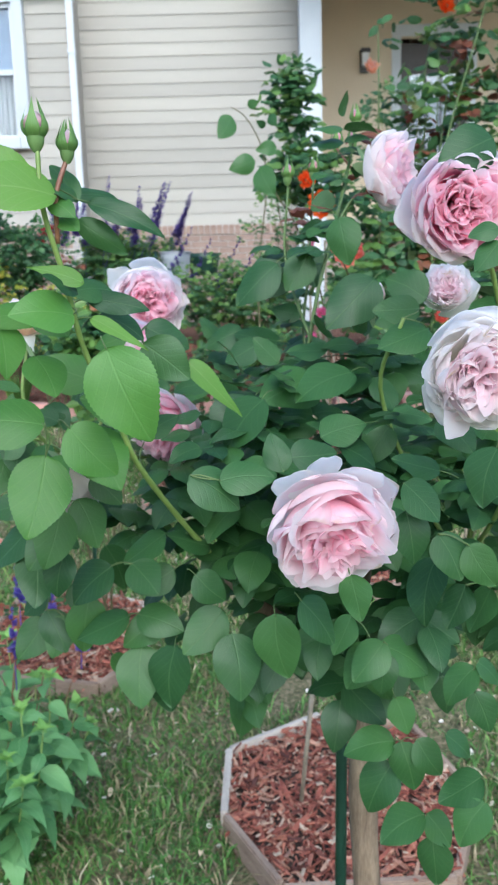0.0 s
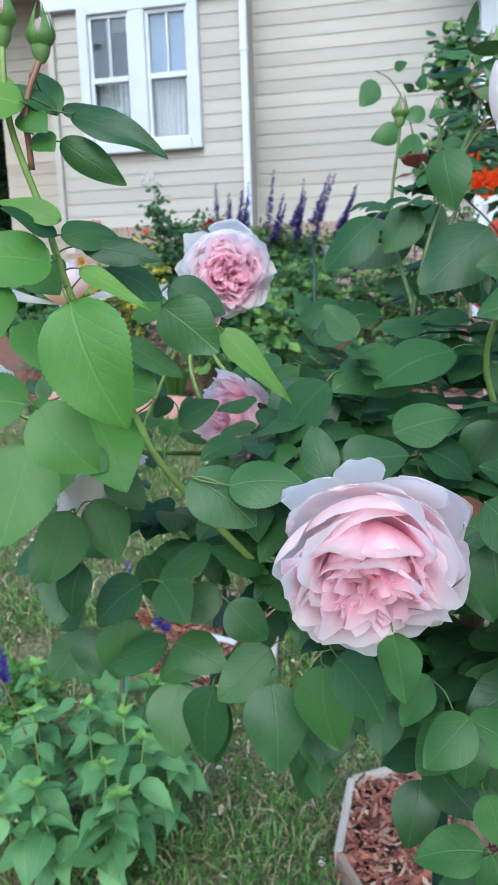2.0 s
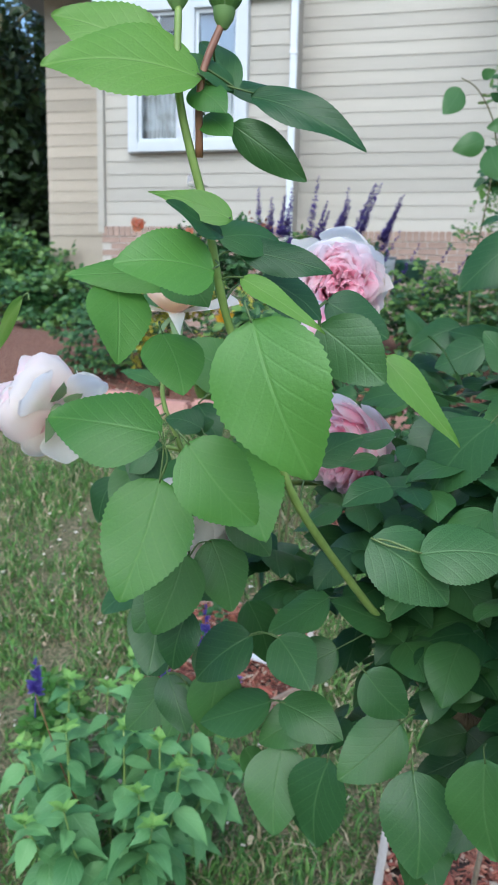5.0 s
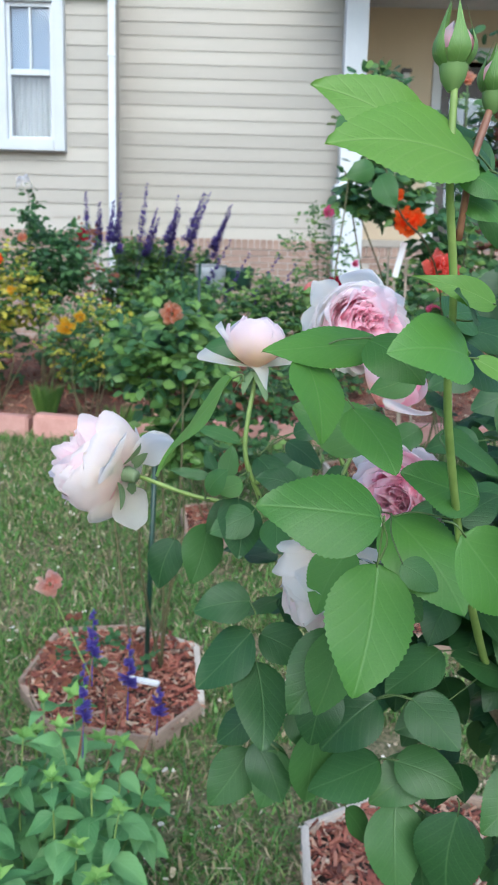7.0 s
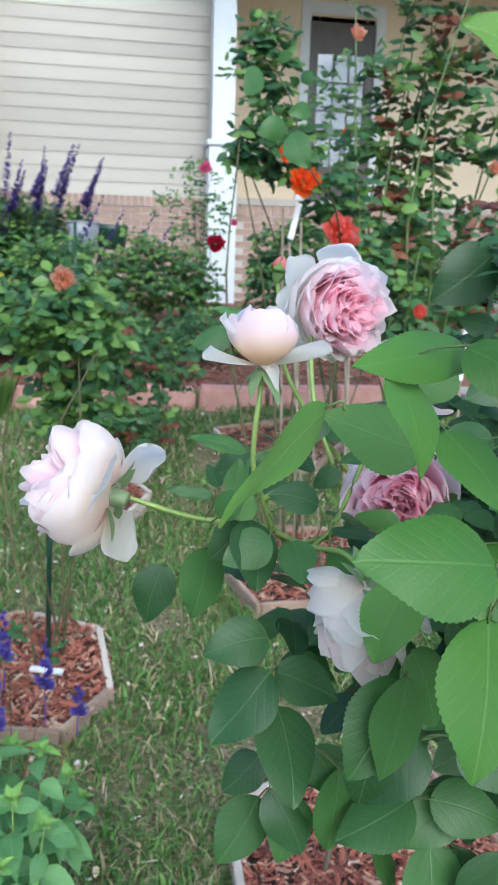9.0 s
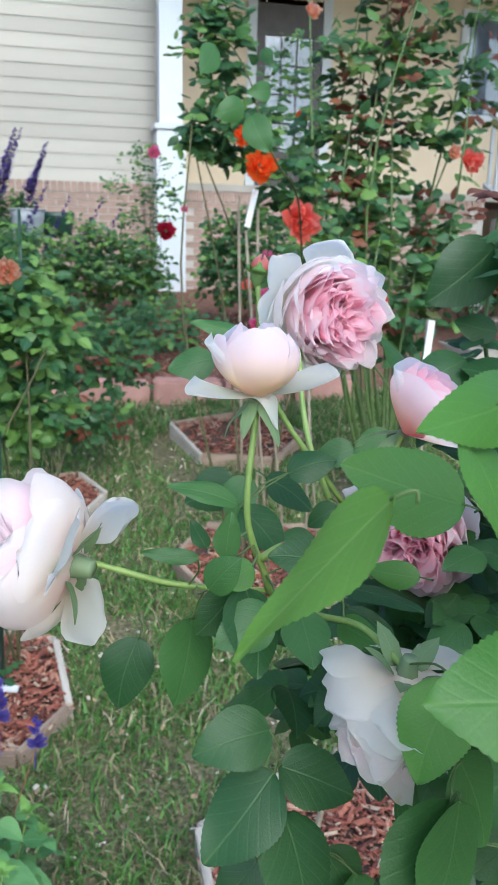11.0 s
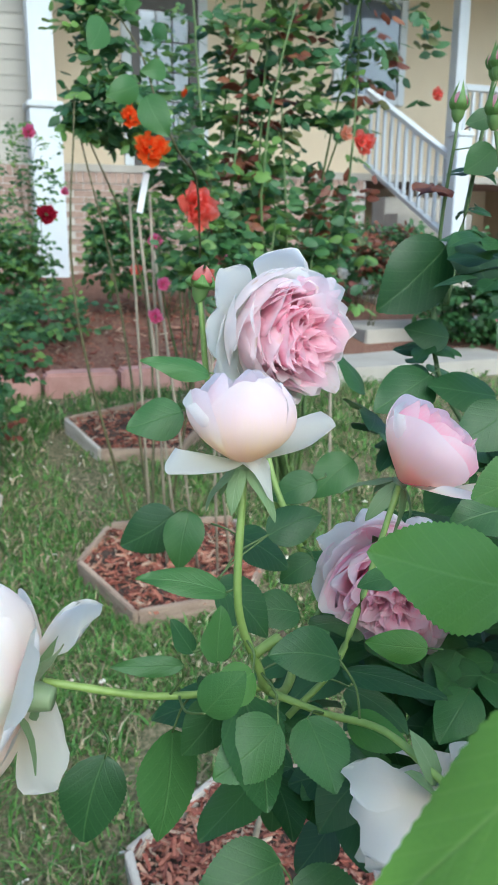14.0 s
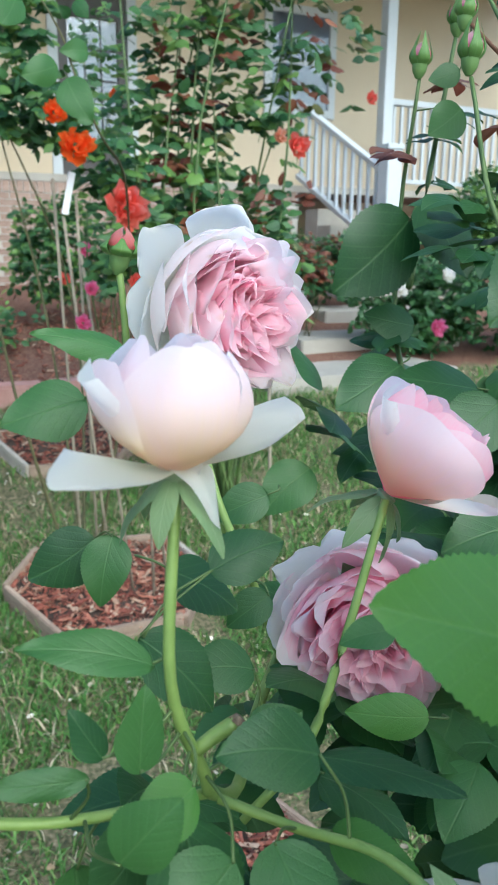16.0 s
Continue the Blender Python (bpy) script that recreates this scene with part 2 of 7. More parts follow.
MORTAR = noisy("mortar", (0.42, 0.39, 0.36), (0.52, 0.49, 0.45), scale=30, rough=0.95, bump=0.4)
ROOF = noisy("roof_shingle", (0.07, 0.065, 0.06), (0.13, 0.12, 0.11), scale=12, rough=0.95, bump=0.5)
DARK = noisy("door_paint", (0.03, 0.025, 0.025), (0.06, 0.05, 0.05), scale=6, rough=0.4, bump=0.05)
# Blue backing for panes; behind the door glass it paints reflected sky.
PANE_BLUE = noisy("pane_blue_backing", (0.20, 0.24, 0.32), (0.27, 0.31, 0.40), scale=4, rough=0.5, bump=0.05)
# Pale blue that paints reflected sky in the right window panes.
SKY_REFLECT_BLUE = noisy("sky_reflection_blue", (0.30, 0.40, 0.55), (0.36, 0.46, 0.60), scale=3, fine=80, rough=0.9, bump=0.1)
CURTAIN = noisy("curtain_cloth", (0.55, 0.53, 0.5), (0.68, 0.66, 0.62), scale=5, fine=60, rough=0.9, bump=0.3, stretch=(8, 8, 0.5))
# Near-black: the darkness of the unlit room is put into the colour.
ROOM_DARK = noisy("unlit_room_black", (0.012, 0.012, 0.014), (0.02, 0.02, 0.02), scale=3, rough=0.9)
BOARD = noisy("weathered_board", (0.17, 0.11, 0.08), (0.40, 0.30, 0.23), scale=12, fine=90, rough=0.85, bump=0.5, stretch=(0.6, 3, 3))
PALE_BOARD = noisy("grey_weathered_board", (0.33, 0.285, 0.24), (0.54, 0.48, 0.42), scale=12, fine=90, rough=0.85, bump=0.5, stretch=(0.6, 3, 3))
BLOCK = noisy("red_edging_concrete", (0.40, 0.20, 0.17), (0.55, 0.32, 0.28), scale=10, fine=120, rough=0.95, bump=0.5)
CONCRETE = noisy("concrete", (0.29, 0.265, 0.235), (0.39, 0.36, 0.32), scale=4, fine=80, rough=0.9, bump=0.3)
SOIL = noisy("dark_soil", (0.035, 0.025, 0.02), (0.10, 0.07, 0.055), scale=25, fine=160, rough=1.0, bump=0.8)
GREY_PLASTIC = noisy("grey_plastic", (0.26, 0.28, 0.31), (0.34, 0.36, 0.39), scale=8, rough=0.5, bump=0.05)
TAG_WHITE = noisy("white_plastic_tag", (0.68, 0.68, 0.7), (0.76, 0.76, 0.78), scale=20, rough=0.4, bump=0.05)
TWINE = noisy("jute_twine", (0.20, 0.09, 0.04), (0.33, 0.17, 0.08), scale=60, rough=0.95, bump=0.6)


def chip_material(name, stops, rough=0.9):
    """Loose pieces in one mesh, each with a colour of its own."""
    m, nt, nodes, links, bsdf = material(name)
    g = nodes.new("ShaderNodeNewGeometry")
    r = ramp(nodes, stops)
    links.new(g.outputs["Random Per Island"], r.inputs[0])
    n = nodes.new("ShaderNodeTexNoise")
    n.inputs["Scale"].default_value, n.inputs["Detail"].default_value = 90.0, 4
    co = nodes.new("ShaderNodeTexCoord")
    links.new(co.outputs["Object"], n.inputs["Vector"])
    hsv = nodes.new("ShaderNodeHueSaturation")
    v = nodes.new("ShaderNodeMath")
    v.operation, v.inputs[1].default_value, v.inputs[2].default_value = "MULTIPLY_ADD", 1.0, 0.5
    links.new(n.outputs[0], v.inputs[0])
    links.new(v.outputs[0], hsv.inputs["Value"])
    links.new(r.outputs[0], hsv.inputs["Color"])
    links.new(hsv.outputs[0], bsdf.inputs["Base Color"])
    bsdf.inputs["Roughness"].default_value = rough
    b = nodes.new("ShaderNodeBump")
    b.inputs["Strength"].default_value, b.inputs["Distance"].default_value = 0.5, 0.003
    links.new(n.outputs[0], b.inputs["Height"])
    links.new(b.outputs[0], bsdf.inputs["Normal"])
    return m


CHIP = chip_material("red_mulch", [(0.0, (0.10, 0.035, 0.025)), (0.35, (0.26, 0.075, 0.05)), (0.7, (0.36, 0.14, 0.09)), (0.9, (0.42, 0.26, 0.18)), (1.0, (0.5, 0.4, 0.3))])
GRASS = chip_material("grass_blades", [(0.0, (0.04, 0.10, 0.018)), (0.45, (0.085, 0.20, 0.035)), (0.76, (0.15, 0.27, 0.06)), (0.83, (0.26, 0.22, 0.12)), (0.93, (0.36, 0.29, 0.18)), (1.0, (0.52, 0.44, 0.31))], rough=0.6)
LITTER = chip_material("fallen_bits", [(0.0, (0.78, 0.72, 0.64)), (0.4, (0.5, 0.42, 0.3)), (0.7, (0.36, 0.24, 0.13)), (1.0, (0.7, 0.64, 0.55))])


def glass_material():
    m, nt, nodes, links, bsdf = material("window_glass")
    bsdf.inputs["Base Color"].default_value = (0.9, 0.95, 1.0, 1)
    bsdf.inputs["Roughness"].default_value = 0.02
    bsdf.inputs["Transmission Weight"].default_value = 1.0
    bsdf.inputs["IOR"].default_value = 1.65
    return m


GLASS = glass_material()


def ground_material():
    """Thatchy lawn soil near, red-brown mulch behind the edging blocks."""
    m, nt, nodes, links, bsdf = material("ground_soil")
    co = nodes.new("ShaderNodeNewGeometry")
    n1 = nodes.new("ShaderNodeTexNoise")
    n1.inputs["Scale"].default_value, n1.inputs["Detail"].default_value = 3.0, 5
    n2 = nodes.new("ShaderNodeTexNoise")
    n2.inputs["Scale"].default_value, n2.inputs["Detail"].default_value = 70.0, 5
    for n in (n1, n2):
        links.new(co.outputs["Position"], n.inputs["Vector"])
    lawn = ramp(nodes, [(0.3, (0.045, 0.05, 0.024)), (0.48, (0.12, 0.115, 0.055)), (0.6, (0.20, 0.16, 0.095)), (0.75, (0.34, 0.27, 0.18))])
    links.new(n2.outputs[0], lawn.inputs[0])
    bed = ramp(nodes, [(0.3, (0.07, 0.035, 0.025)), (0.55, (0.20, 0.09, 0.06)), (0.75, (0.34, 0.24, 0.16))])
    links.new(n2.outputs[0], bed.inputs[0])
    sep = nodes.new("ShaderNodeSeparateXYZ")
    links.new(co.outputs["Position"], sep.inputs[0])
    add = nodes.new("ShaderNodeMath")
    add.operation, add.inputs[1].default_value = "MULTIPLY_ADD", 0.5
    links.new(n1.outputs[0], add.inputs[0])
    links.new(sep.outputs[1], add.inputs[2])
    mr = nodes.new("ShaderNodeMapRange")
    mr.inputs["From Min"].default_value, mr.inputs["From Max"].default_value = 5.45, 5.6
    links.new(add.outputs[0], mr.inputs[0])
    mix = nodes.new("ShaderNodeMix")
    mix.data_type = "RGBA"
    links.new(mr.outputs[0], mix.inputs[0])
    links.new(lawn.outputs[0], mix.inputs[6])
    links.new(bed.outputs[0], mix.inputs[7])
    links.new(mix.outputs[2], bsdf.inputs["Base Color"])
    bsdf.inputs["Roughness"].default_value = 1.0
    b = nodes.new("ShaderNodeBump")
    b.inputs["Strength"].default_value, b.inputs["Distance"].default_value = 0.8, 0.015
    links.new(n2.outputs[0], b.inputs["Height"])
    links.new(b.outputs[0], bsdf.inputs["Normal"])
    return m


GROUND = ground_material()


# ---- building helpers ----
def mesh_object(name, verts, faces, mat, parent=None, label="", uvs=None, smooth=True):
    me = bpy.data.meshes.new(name)
    me.from_pydata([tuple(v) for v in verts], [], faces)
    if uvs is not None:
        layer = me.uv_layers.new(name="UVMap")
        idx = np.empty(len(me.loops), dtype=np.int32)
        me.loops.foreach_get("vertex_index", idx)
        layer.data.foreach_set("uv", np.asarray(uvs, dtype=np.float32)[idx].ravel())
    me.materials.append(mat)
    if smooth:
        me.polygons.foreach_set("use_smooth", [True] * len(me.polygons))
    ob = new(name, me)
    if parent is not None:
        ob.parent = parent
    if label:
        ob["label"] = label
    return ob


def part(name, bm, mat, parent=None, label="", smooth=False):
    me = bpy.data.meshes.new(name)
    bm.to_mesh(me)
    bm.free()
    me.materials.append(mat)
    if smooth:
        me.polygons.foreach_set("use_smooth", [True] * len(me.polygons))
    ob = new(name, me)
    if parent is not None:
        ob.parent = parent
    if label:
        ob["label"] = label
    return ob


def thing(name, place, label, category, group="", kind=""):
    ob = new(name)
    ob.location = place
    ob.empty_display_size = 0.05
    tagged(ob, label, category, group, kind)
    return ob


def settle(ob, m):
    """Gives a part its place in the world, under a thing that is only moved."""
    p = ob.parent
    ob.matrix_basis = (Matrix.Translation(-Vector(p.location)) if p is not None else Matrix()) @ m


def box(bm, lo, hi, bevel=0.0, turn=None):
    lo, hi = Vector(lo), Vector(hi)
    m = Matrix.LocRotScale((lo + hi) / 2, None, hi - lo)
    if turn is not None:
        m = turn @ m
    made = bmesh.ops.create_cube(bm, size=1.0, matrix=m)
    if bevel:
        edges = list({e for v in made["verts"] for e in v.link_edges})
        bmesh.ops.bevel(bm, geom=edges, offset=bevel, segments=2, affect="EDGES")
    return bm


def smooth_line(points, steps=6):
    """Points of a gentle curve through the given ones."""
    p = [Vector(q) for q in points]
    if len(p) < 3:
        return p
    ext = [p[0] * 2 - p[1]] + p + [p[-1] * 2 - p[-2]]
    out = []
    for i in range(1, len(ext) - 2):
        a, b, c, d = ext[i - 1], ext[i], ext[i + 1], ext[i + 2]
        for s in range(steps):
            t = s / steps
            out.append(0.5 * ((2 * b) + (c - a) * t + (2 * a - 5 * b + 4 * c - d) * t * t + (3 * b - a - 3 * c + d) * t ** 3))
    out.append(p[-1])
    return out


def tube(points, r0, r1, sides=7, knobs=0.0, rng=None, steps=6):
    """Vertices and faces of a tapered stalk along a line."""
    line = smooth_line(points, steps)
    verts, faces = [], []
    n = len(line)
    for i, q in enumerate(line):
        d = (line[min(i + 1, n - 1)] - line[max(i - 1, 0)]).normalized()
        side = d.cross(Vector((0.3, 0.2, 1.0)) if abs(d.z) < 0.9 else Vector((1, 0.2, 0))).normalized()
        up = side.cross(d)
        r = r0 + (r1 - r0) * i / max(1, n - 1)
        if knobs and rng:
            r *= 1 + rng.uniform(-knobs, knobs)
        for k in range(sides):
            a = 2 * math.pi * k / sides
            verts.append(q + (side * math.cos(a) + up * math.sin(a)) * r)
    for i in range(n - 1):
        for k in range(sides):
            a, b = i * sides + k, i * sides + (k + 1) % sides
            faces.append((a, b, b + sides, a + sides))
    verts.append(line[0])
    verts.append(line[-1])
    for k in range(sides):
        faces.append((len(verts) - 2, (k + 1) % sides, k))
        faces.append((len(verts) - 1, (n - 1) * sides + k, (n - 1) * sides + (k + 1) % sides))
    return verts, faces


class Pile:
    """Gathers many small shapes into one mesh."""

    def __init__(self):
        self.v, self.f, self.uv = [], [], []

    def add(self, verts, faces, uvs=None, m=None):
        k = len(self.v)
        self.v.extend([tuple(m @ Vector(q)) for q in verts] if m is not None else [tuple(q) for q in verts])
        self.f.extend([tuple(i + k for i in f) for f in faces])
        self.uv.extend(uvs if uvs is not None else [(0.5, 0.5)] * len(verts))

    def done(self, name, mat, parent=None, label="", kind="", smooth=True):
        ob = mesh_object(name, self.v, self.f, mat, parent, label, self.uv, smooth)
        if kind:
            ob["kind"] = kind
        return ob


def ground_height(y):
    ys = (-60, 0, 1.8, 2.3, 2.8, 3.6, 5.0, 7.4, 9.0, 60)
    zs = (-0.9, -0.1, -0.02, 0.01, 0.12, 0.27, 0.62, 1.05, 1.12, 1.5)
    return float(np.interp(y, ys, zs))


# ---- ground ----
def build_ground():
    ys = list(np.linspace(-0.5, 10, 106))
    ys = [-400, -60, -20, -5] + ys + [14, 20, 40, 90, 400]
    xs = [-400, -80, -20, -8, -5] + list(np.linspace(-4, 5, 46)) + [8, 20, 80, 400]
    verts, faces = [], []
    for y in ys:
        base = sum(ground_height(y + d) for d in (-0.35, -0.2, 0, 0.2, 0.35)) / 5 if abs(y) < 60 else ground_height(y)
        for x in xs:
            bump = 0.02 * noise.noise((x * 1.3, y * 1.3, 0)) + 0.008 * noise.noise((x * 6, y * 6, 3)) if abs(x) < 6 and abs(y) < 12 else 0
            verts.append((x, y, base + bump))
    w = len(xs)
    for j in range(len(ys) - 1):
        for i in range(w - 1):
            a = j * w + i
            faces.append((a, a + 1, a + w + 1, a + w))
    g = mesh_object("ground", verts, faces, GROUND)
    tagged(g, "sloping lawn soil with thin grass and mulch beds", "ground", kind="structure")


build_ground()

BEDS = {
    "near": [(-0.09, 2.26), (0.22, 2.42), (0.50, 2.36), (0.62, 2.02), (0.50, 1.73), (0.05, 1.71), (-0.10, 1.965)],
    "label": [(-1.05, 2.84), (-0.99, 3.14), (-0.70, 3.18), (-0.45, 3.07), (-0.41, 2.75), (-0.56, 2.58), (-0.91, 2.64)],
    "orange": [(0.02, 3.52), (0.19, 3.74), (0.72, 3.67), (0.78, 3.42), (0.58, 3.15), (0.157, 3.15)],
    "far": [(0.17, 4.72), (0.28, 4.36), (0.65, 4.30), (0.88, 4.55), (0.70, 4.86)],
    "left": [(-0.60, 4.18), (-0.344, 4.24), (-0.225, 4.04), (-0.35, 3.85), (-0.55, 3.9)],
}


def inside(poly, x, y):
    hit = False
    for (x0, y0), (x1, y1) in zip(poly, poly[1:] + poly[:1]):
        if (y0 > y) != (y1 > y) and x < (x1 - x0) * (y - y0) / (y1 - y0) + x0:
            hit = not hit
    return hit


def chips(poly, count, rng, size=0.05):
    pile = Pile()
    xs, ys = [p[0] for p in poly], [p[1] for p in poly]
    while count:
        x, y = rng.uniform(min(xs), max(xs)), rng.uniform(min(ys), max(ys))
        if not inside(poly, x, y):
            continue
        count -= 1
        big = rng.random() ** 2.2
        l, w, h = size * (0.15 + 1.2 * big), size * (0.05 + 0.30 * big) * rng.uniform(0.6, 1.2), size * rng.uniform(0.03, 0.12)
        m = pose(x, y, ground_height(y) + 0.045 + rng.uniform(0, 0.022), rng.gauss(0, 16), rng.gauss(0, 16), rng.uniform(0, 360))
        v = [(sx * l / 2 * rng.uniform(0.55, 1.1), sy * w / 2 * rng.uniform(0.3, 1.1), sz * h / 2) for sx in (-1, 1) for sy in (-1, 1) for sz in (-1, 1)]
        pile.add(v, [(0, 1, 3, 2), (4, 6, 7, 5), (0, 4, 5, 1), (2, 3, 7, 6), (0, 2, 6, 4), (1, 5, 7, 3)], m=m)
    return pile


def garden_bed(poly, label, seed, pale=(1,), chip_count=900, height=0.07):
    rng = random.Random(seed)
    cx, cy = sum(p[0] for p in poly) / len(poly), sum(p[1] for p in poly) / len(poly)
    bed = thing("garden_bed", (0, 0, 0), label, "garden bed", "mulched garden beds")
    n = len(poly)
    for i in range(n):
        (x0, y0), (x1, y1) = poly[i], poly[(i + 1) % n]
        z0, z1 = ground_height(y0), ground_height(y1)
        a, b = Vector((x0, y0, z0)), Vector((x1, y1, z1))
        length = (b - a).length
        rise = math.degrees(math.asin((z1 - z0) / length))
        turn = pose(*((a + b) / 2), 0, 0, math.degrees(math.atan2(y1 - y0, x1 - x0))) @ pose(0, 0, 0, 0, -rise, 0) @ pose(0, 0, rng.uniform(-0.008, 0.006), rng.uniform(-4, 4), 0, 0)
        bm = bmesh.new()
        box(bm, (-length / 2 + 0.006, -0.011, -0.05), (length / 2 - 0.006, 0.011, height), 0.004)
        for v in bm.verts:
            v.co.z += 0.006 * noise.noise((v.co.x * 9 + i * 7, seed, 0))
        board = part("board", bm, PALE_BOARD if i in pale else BOARD, bed, "grey weathered board" if i in pale else "")
        board.matrix_world = turn
    fan = [(cx, cy, ground_height(cy) + 0.045)] + [(x, y, ground_height(y) + 0.03) for x, y in poly]
    soil = mesh_object("soil", fan, [(0, i + 1, (i + 1) % n + 1) for i in range(n)], SOIL, bed)
    mulch = chips(poly, chip_count, rng).done("mulch", CHIP, bed, "red-dyed shredded wood mulch", "stuff", False)
    return bed


garden_bed(BEDS["near"], "garden bed of weathered boards filled with red bark mulch", 3, (0, 6), 3600)
garden_bed(BEDS["label"], "hexagonal timber bed with red mulch round a staked rose", 4, (2, 3), 3000)
garden_bed(BEDS["orange"], "hexagonal timber bed of red mulch under an orange tree rose", 5, (2,), 2200)
garden_bed(BEDS["far"], "small board-edged mulch bed by the edging blocks", 6, (0,), 1000)
garden_bed(BEDS["left"], "board-edged bed of brown mulch with a low rose", 7, (1, 2), 800)


def build_grass():
    rng = np.random.default_rng(5)
    n = 210000
    wide = 110000
    x = np.concatenate([rng.uniform(-2.5, 2.5, n) + rng.normal(0, 0.45, n), rng.normal(0, 5.0, wide)])
    y = np.concatenate([1.15 + 4.4 * rng.random(n) ** 1.35 - np.abs(rng.normal(0, 0.3, n)), 5.2 - np.abs(rng.normal(0, 7.0, wide))])
    coarse = np.concatenate([np.ones(n), np.full(wide, 1.7)])
    polys = list(BEDS.values())
    keep = np.array([not any(inside(p, a, b) for p in polys) and (b < 5.25) and noise.noise((a * 2.6, b * 2.6, 5)) + 0.5 * noise.noise((a * 7, b * 7, 9)) + 0.6 * rng.random() > -0.02 for a, b in zip(x, y)])
    x, y, coarse = x[keep], y[keep], coarse[keep]
    n = len(x)
    z = np.array([ground_height(b) for b in y]) - 0.004
    h = 0.014 + 0.062 * rng.random(n) ** 1.5
    a = rng.uniform(0, 2 * np.pi, n)
    lean = rng.uniform(0.2, 1.6, n) * h
    w = rng.uniform(0.0014, 0.0046, n) * coarse
    b = rng.uniform(0, 2 * np.pi, n)
    base = np.stack([x, y, z], 1)
    side = np.stack([np.cos(a) * w, np.sin(a) * w, np.zeros(n)], 1)
    bend = np.stack([np.cos(b) * lean, np.sin(b) * lean, np.zeros(n)], 1)
    up = np.stack([np.zeros(n), np.zeros(n), h], 1)
    v = np.empty((n, 5, 3))
    v[:, 0], v[:, 1] = base - side, base + side
    v[:, 2], v[:, 3] = base + bend * 0.35 + up * 0.65 - side * 0.8, base + bend * 0.35 + up * 0.65 + side * 0.8
    v[:, 4] = base + bend + up * 0.9
    k = np.arange(n) * 5
    faces = [(i, i + 1, i + 3, i + 2) for i in k.tolist()] + [(i + 2, i + 3, i + 4) for i in k.tolist()]
    me = bpy.data.meshes.new("grass")
    me.from_pydata(v.reshape(-1, 3).tolist(), [], faces)
    me.materials.append(GRASS)
    g = new("grass", me)
    tagged(g, "short patchy lawn grass with dry blades", "grass", kind="stuff")


build_grass()


def build_litter():
    rng = random.Random(8)
    pile = Pile()
    for _ in range(1500):
        x, y = rng.uniform(-2.0, 1.6), rng.uniform(1.2, 5.0)
        s = rng.uniform(0.006, 0.016)
        pts = [(s * math.cos(a) * rng.uniform(0.6, 1.1), s * 0.7 * math.sin(a) * rng.uniform(0.6, 1.1), rng.uniform(0, 0.006)) for a in np.linspace(0, 6.28, 7)[:-1]]
        pile.add([(0, 0, 0.006)] + pts, [(0, i + 1, (i + 1) % 6 + 1) for i in range(6)], m=pose(x, y, ground_height(y) + rng.uniform(0.012, 0.03), rng.gauss(0, 20), rng.gauss(0, 20), rng.uniform(0, 360)))
    ob = pile.done("fallen_petals", LITTER)
    tagged(ob, "fallen petals and dry leaves scattered on the lawn", "litter", kind="stuff")


build_litter()


# ---- house ----
LAP = 0.135


def siding_wall(name, x0, x1, y, z0, z1, label, mat=SIDING):
    bm = bmesh.new()
    box(bm, (x0, y + 0.02, 0.8), (x1, y + 0.2, z1))
    wall = part(name, bm, mat)
    tagged(wall, label, "wall", kind="structure")
    bm = bmesh.new()
    pts = [(-0.5, 0.0, -0.012), (-0.5, 0.0, 1.06), (-0.5, -0.013, -0.012), (-0.5, -0.004, 1.06)]
    vs = [bm.verts.new((s, py, pz * LAP)) for s in (-0.5, 0.5) for _, py, pz in pts]
    for f in ((0, 1, 3, 2), (4, 6, 7, 5), (2, 3, 7, 6), (0, 2, 6, 4), (1, 5, 7, 3)):
        bm.faces.new([vs[i] for i in f])
    bmesh.ops.recalc_face_normals(bm, faces=bm.faces)
    me = bpy.data.meshes.new("siding_board")
    bm.to_mesh(me)
    bm.free()
    me.materials.append(mat)
    z = z0
    while z < z1 - 0.01:
        b = new("siding_board", me)
        b.parent = wall
        b.location, b.scale = ((x0 + x1) / 2, y + 0.018, z), (x1 - x0, 1, 1)
        z += LAP
    return wall


def brick_plinth(name, x0, x1, y, z0, z1, label):
    bm = bmesh.new()
    box(bm, (x0, y - 0.025, z0 - 0.3), (x1, y + 0.015, z1 - 0.004))
    wall = part(name, bm, MORTAR)
    tagged(wall, label, "wall", kind="structure")

    def brick_mesh(l, h):
        b = bmesh.new()
        box(b, (-l / 2, -0.008, -h / 2), (l / 2, 0.03, h / 2))
        me = bpy.data.meshes.new("brick")
        b.to_mesh(me)
        b.free()
        me.materials.append(BRICK)
        return me

    long, upright = brick_mesh(0.195, 0.057), brick_mesh(0.057, 0.10)
    x = x0 + 0.035
    while x < x1 - 0.03:
        o = new("brick", upright)
        o.parent = wall
        o.location = (x, y - 0.032, z1 - 0.05)
        x += 0.067
    z, row = z1 - 0.14, 0
    while z > z0:
        x = x0 + 0.10 + (0.1025 if row % 2 else 0)
        while x < x1 - 0.09:
            o = new("brick", long)
            o.parent = wall
            o.location = (x, y - 0.026, z)
            x += 0.205
        z -= 0.067
        row += 1
    return wall


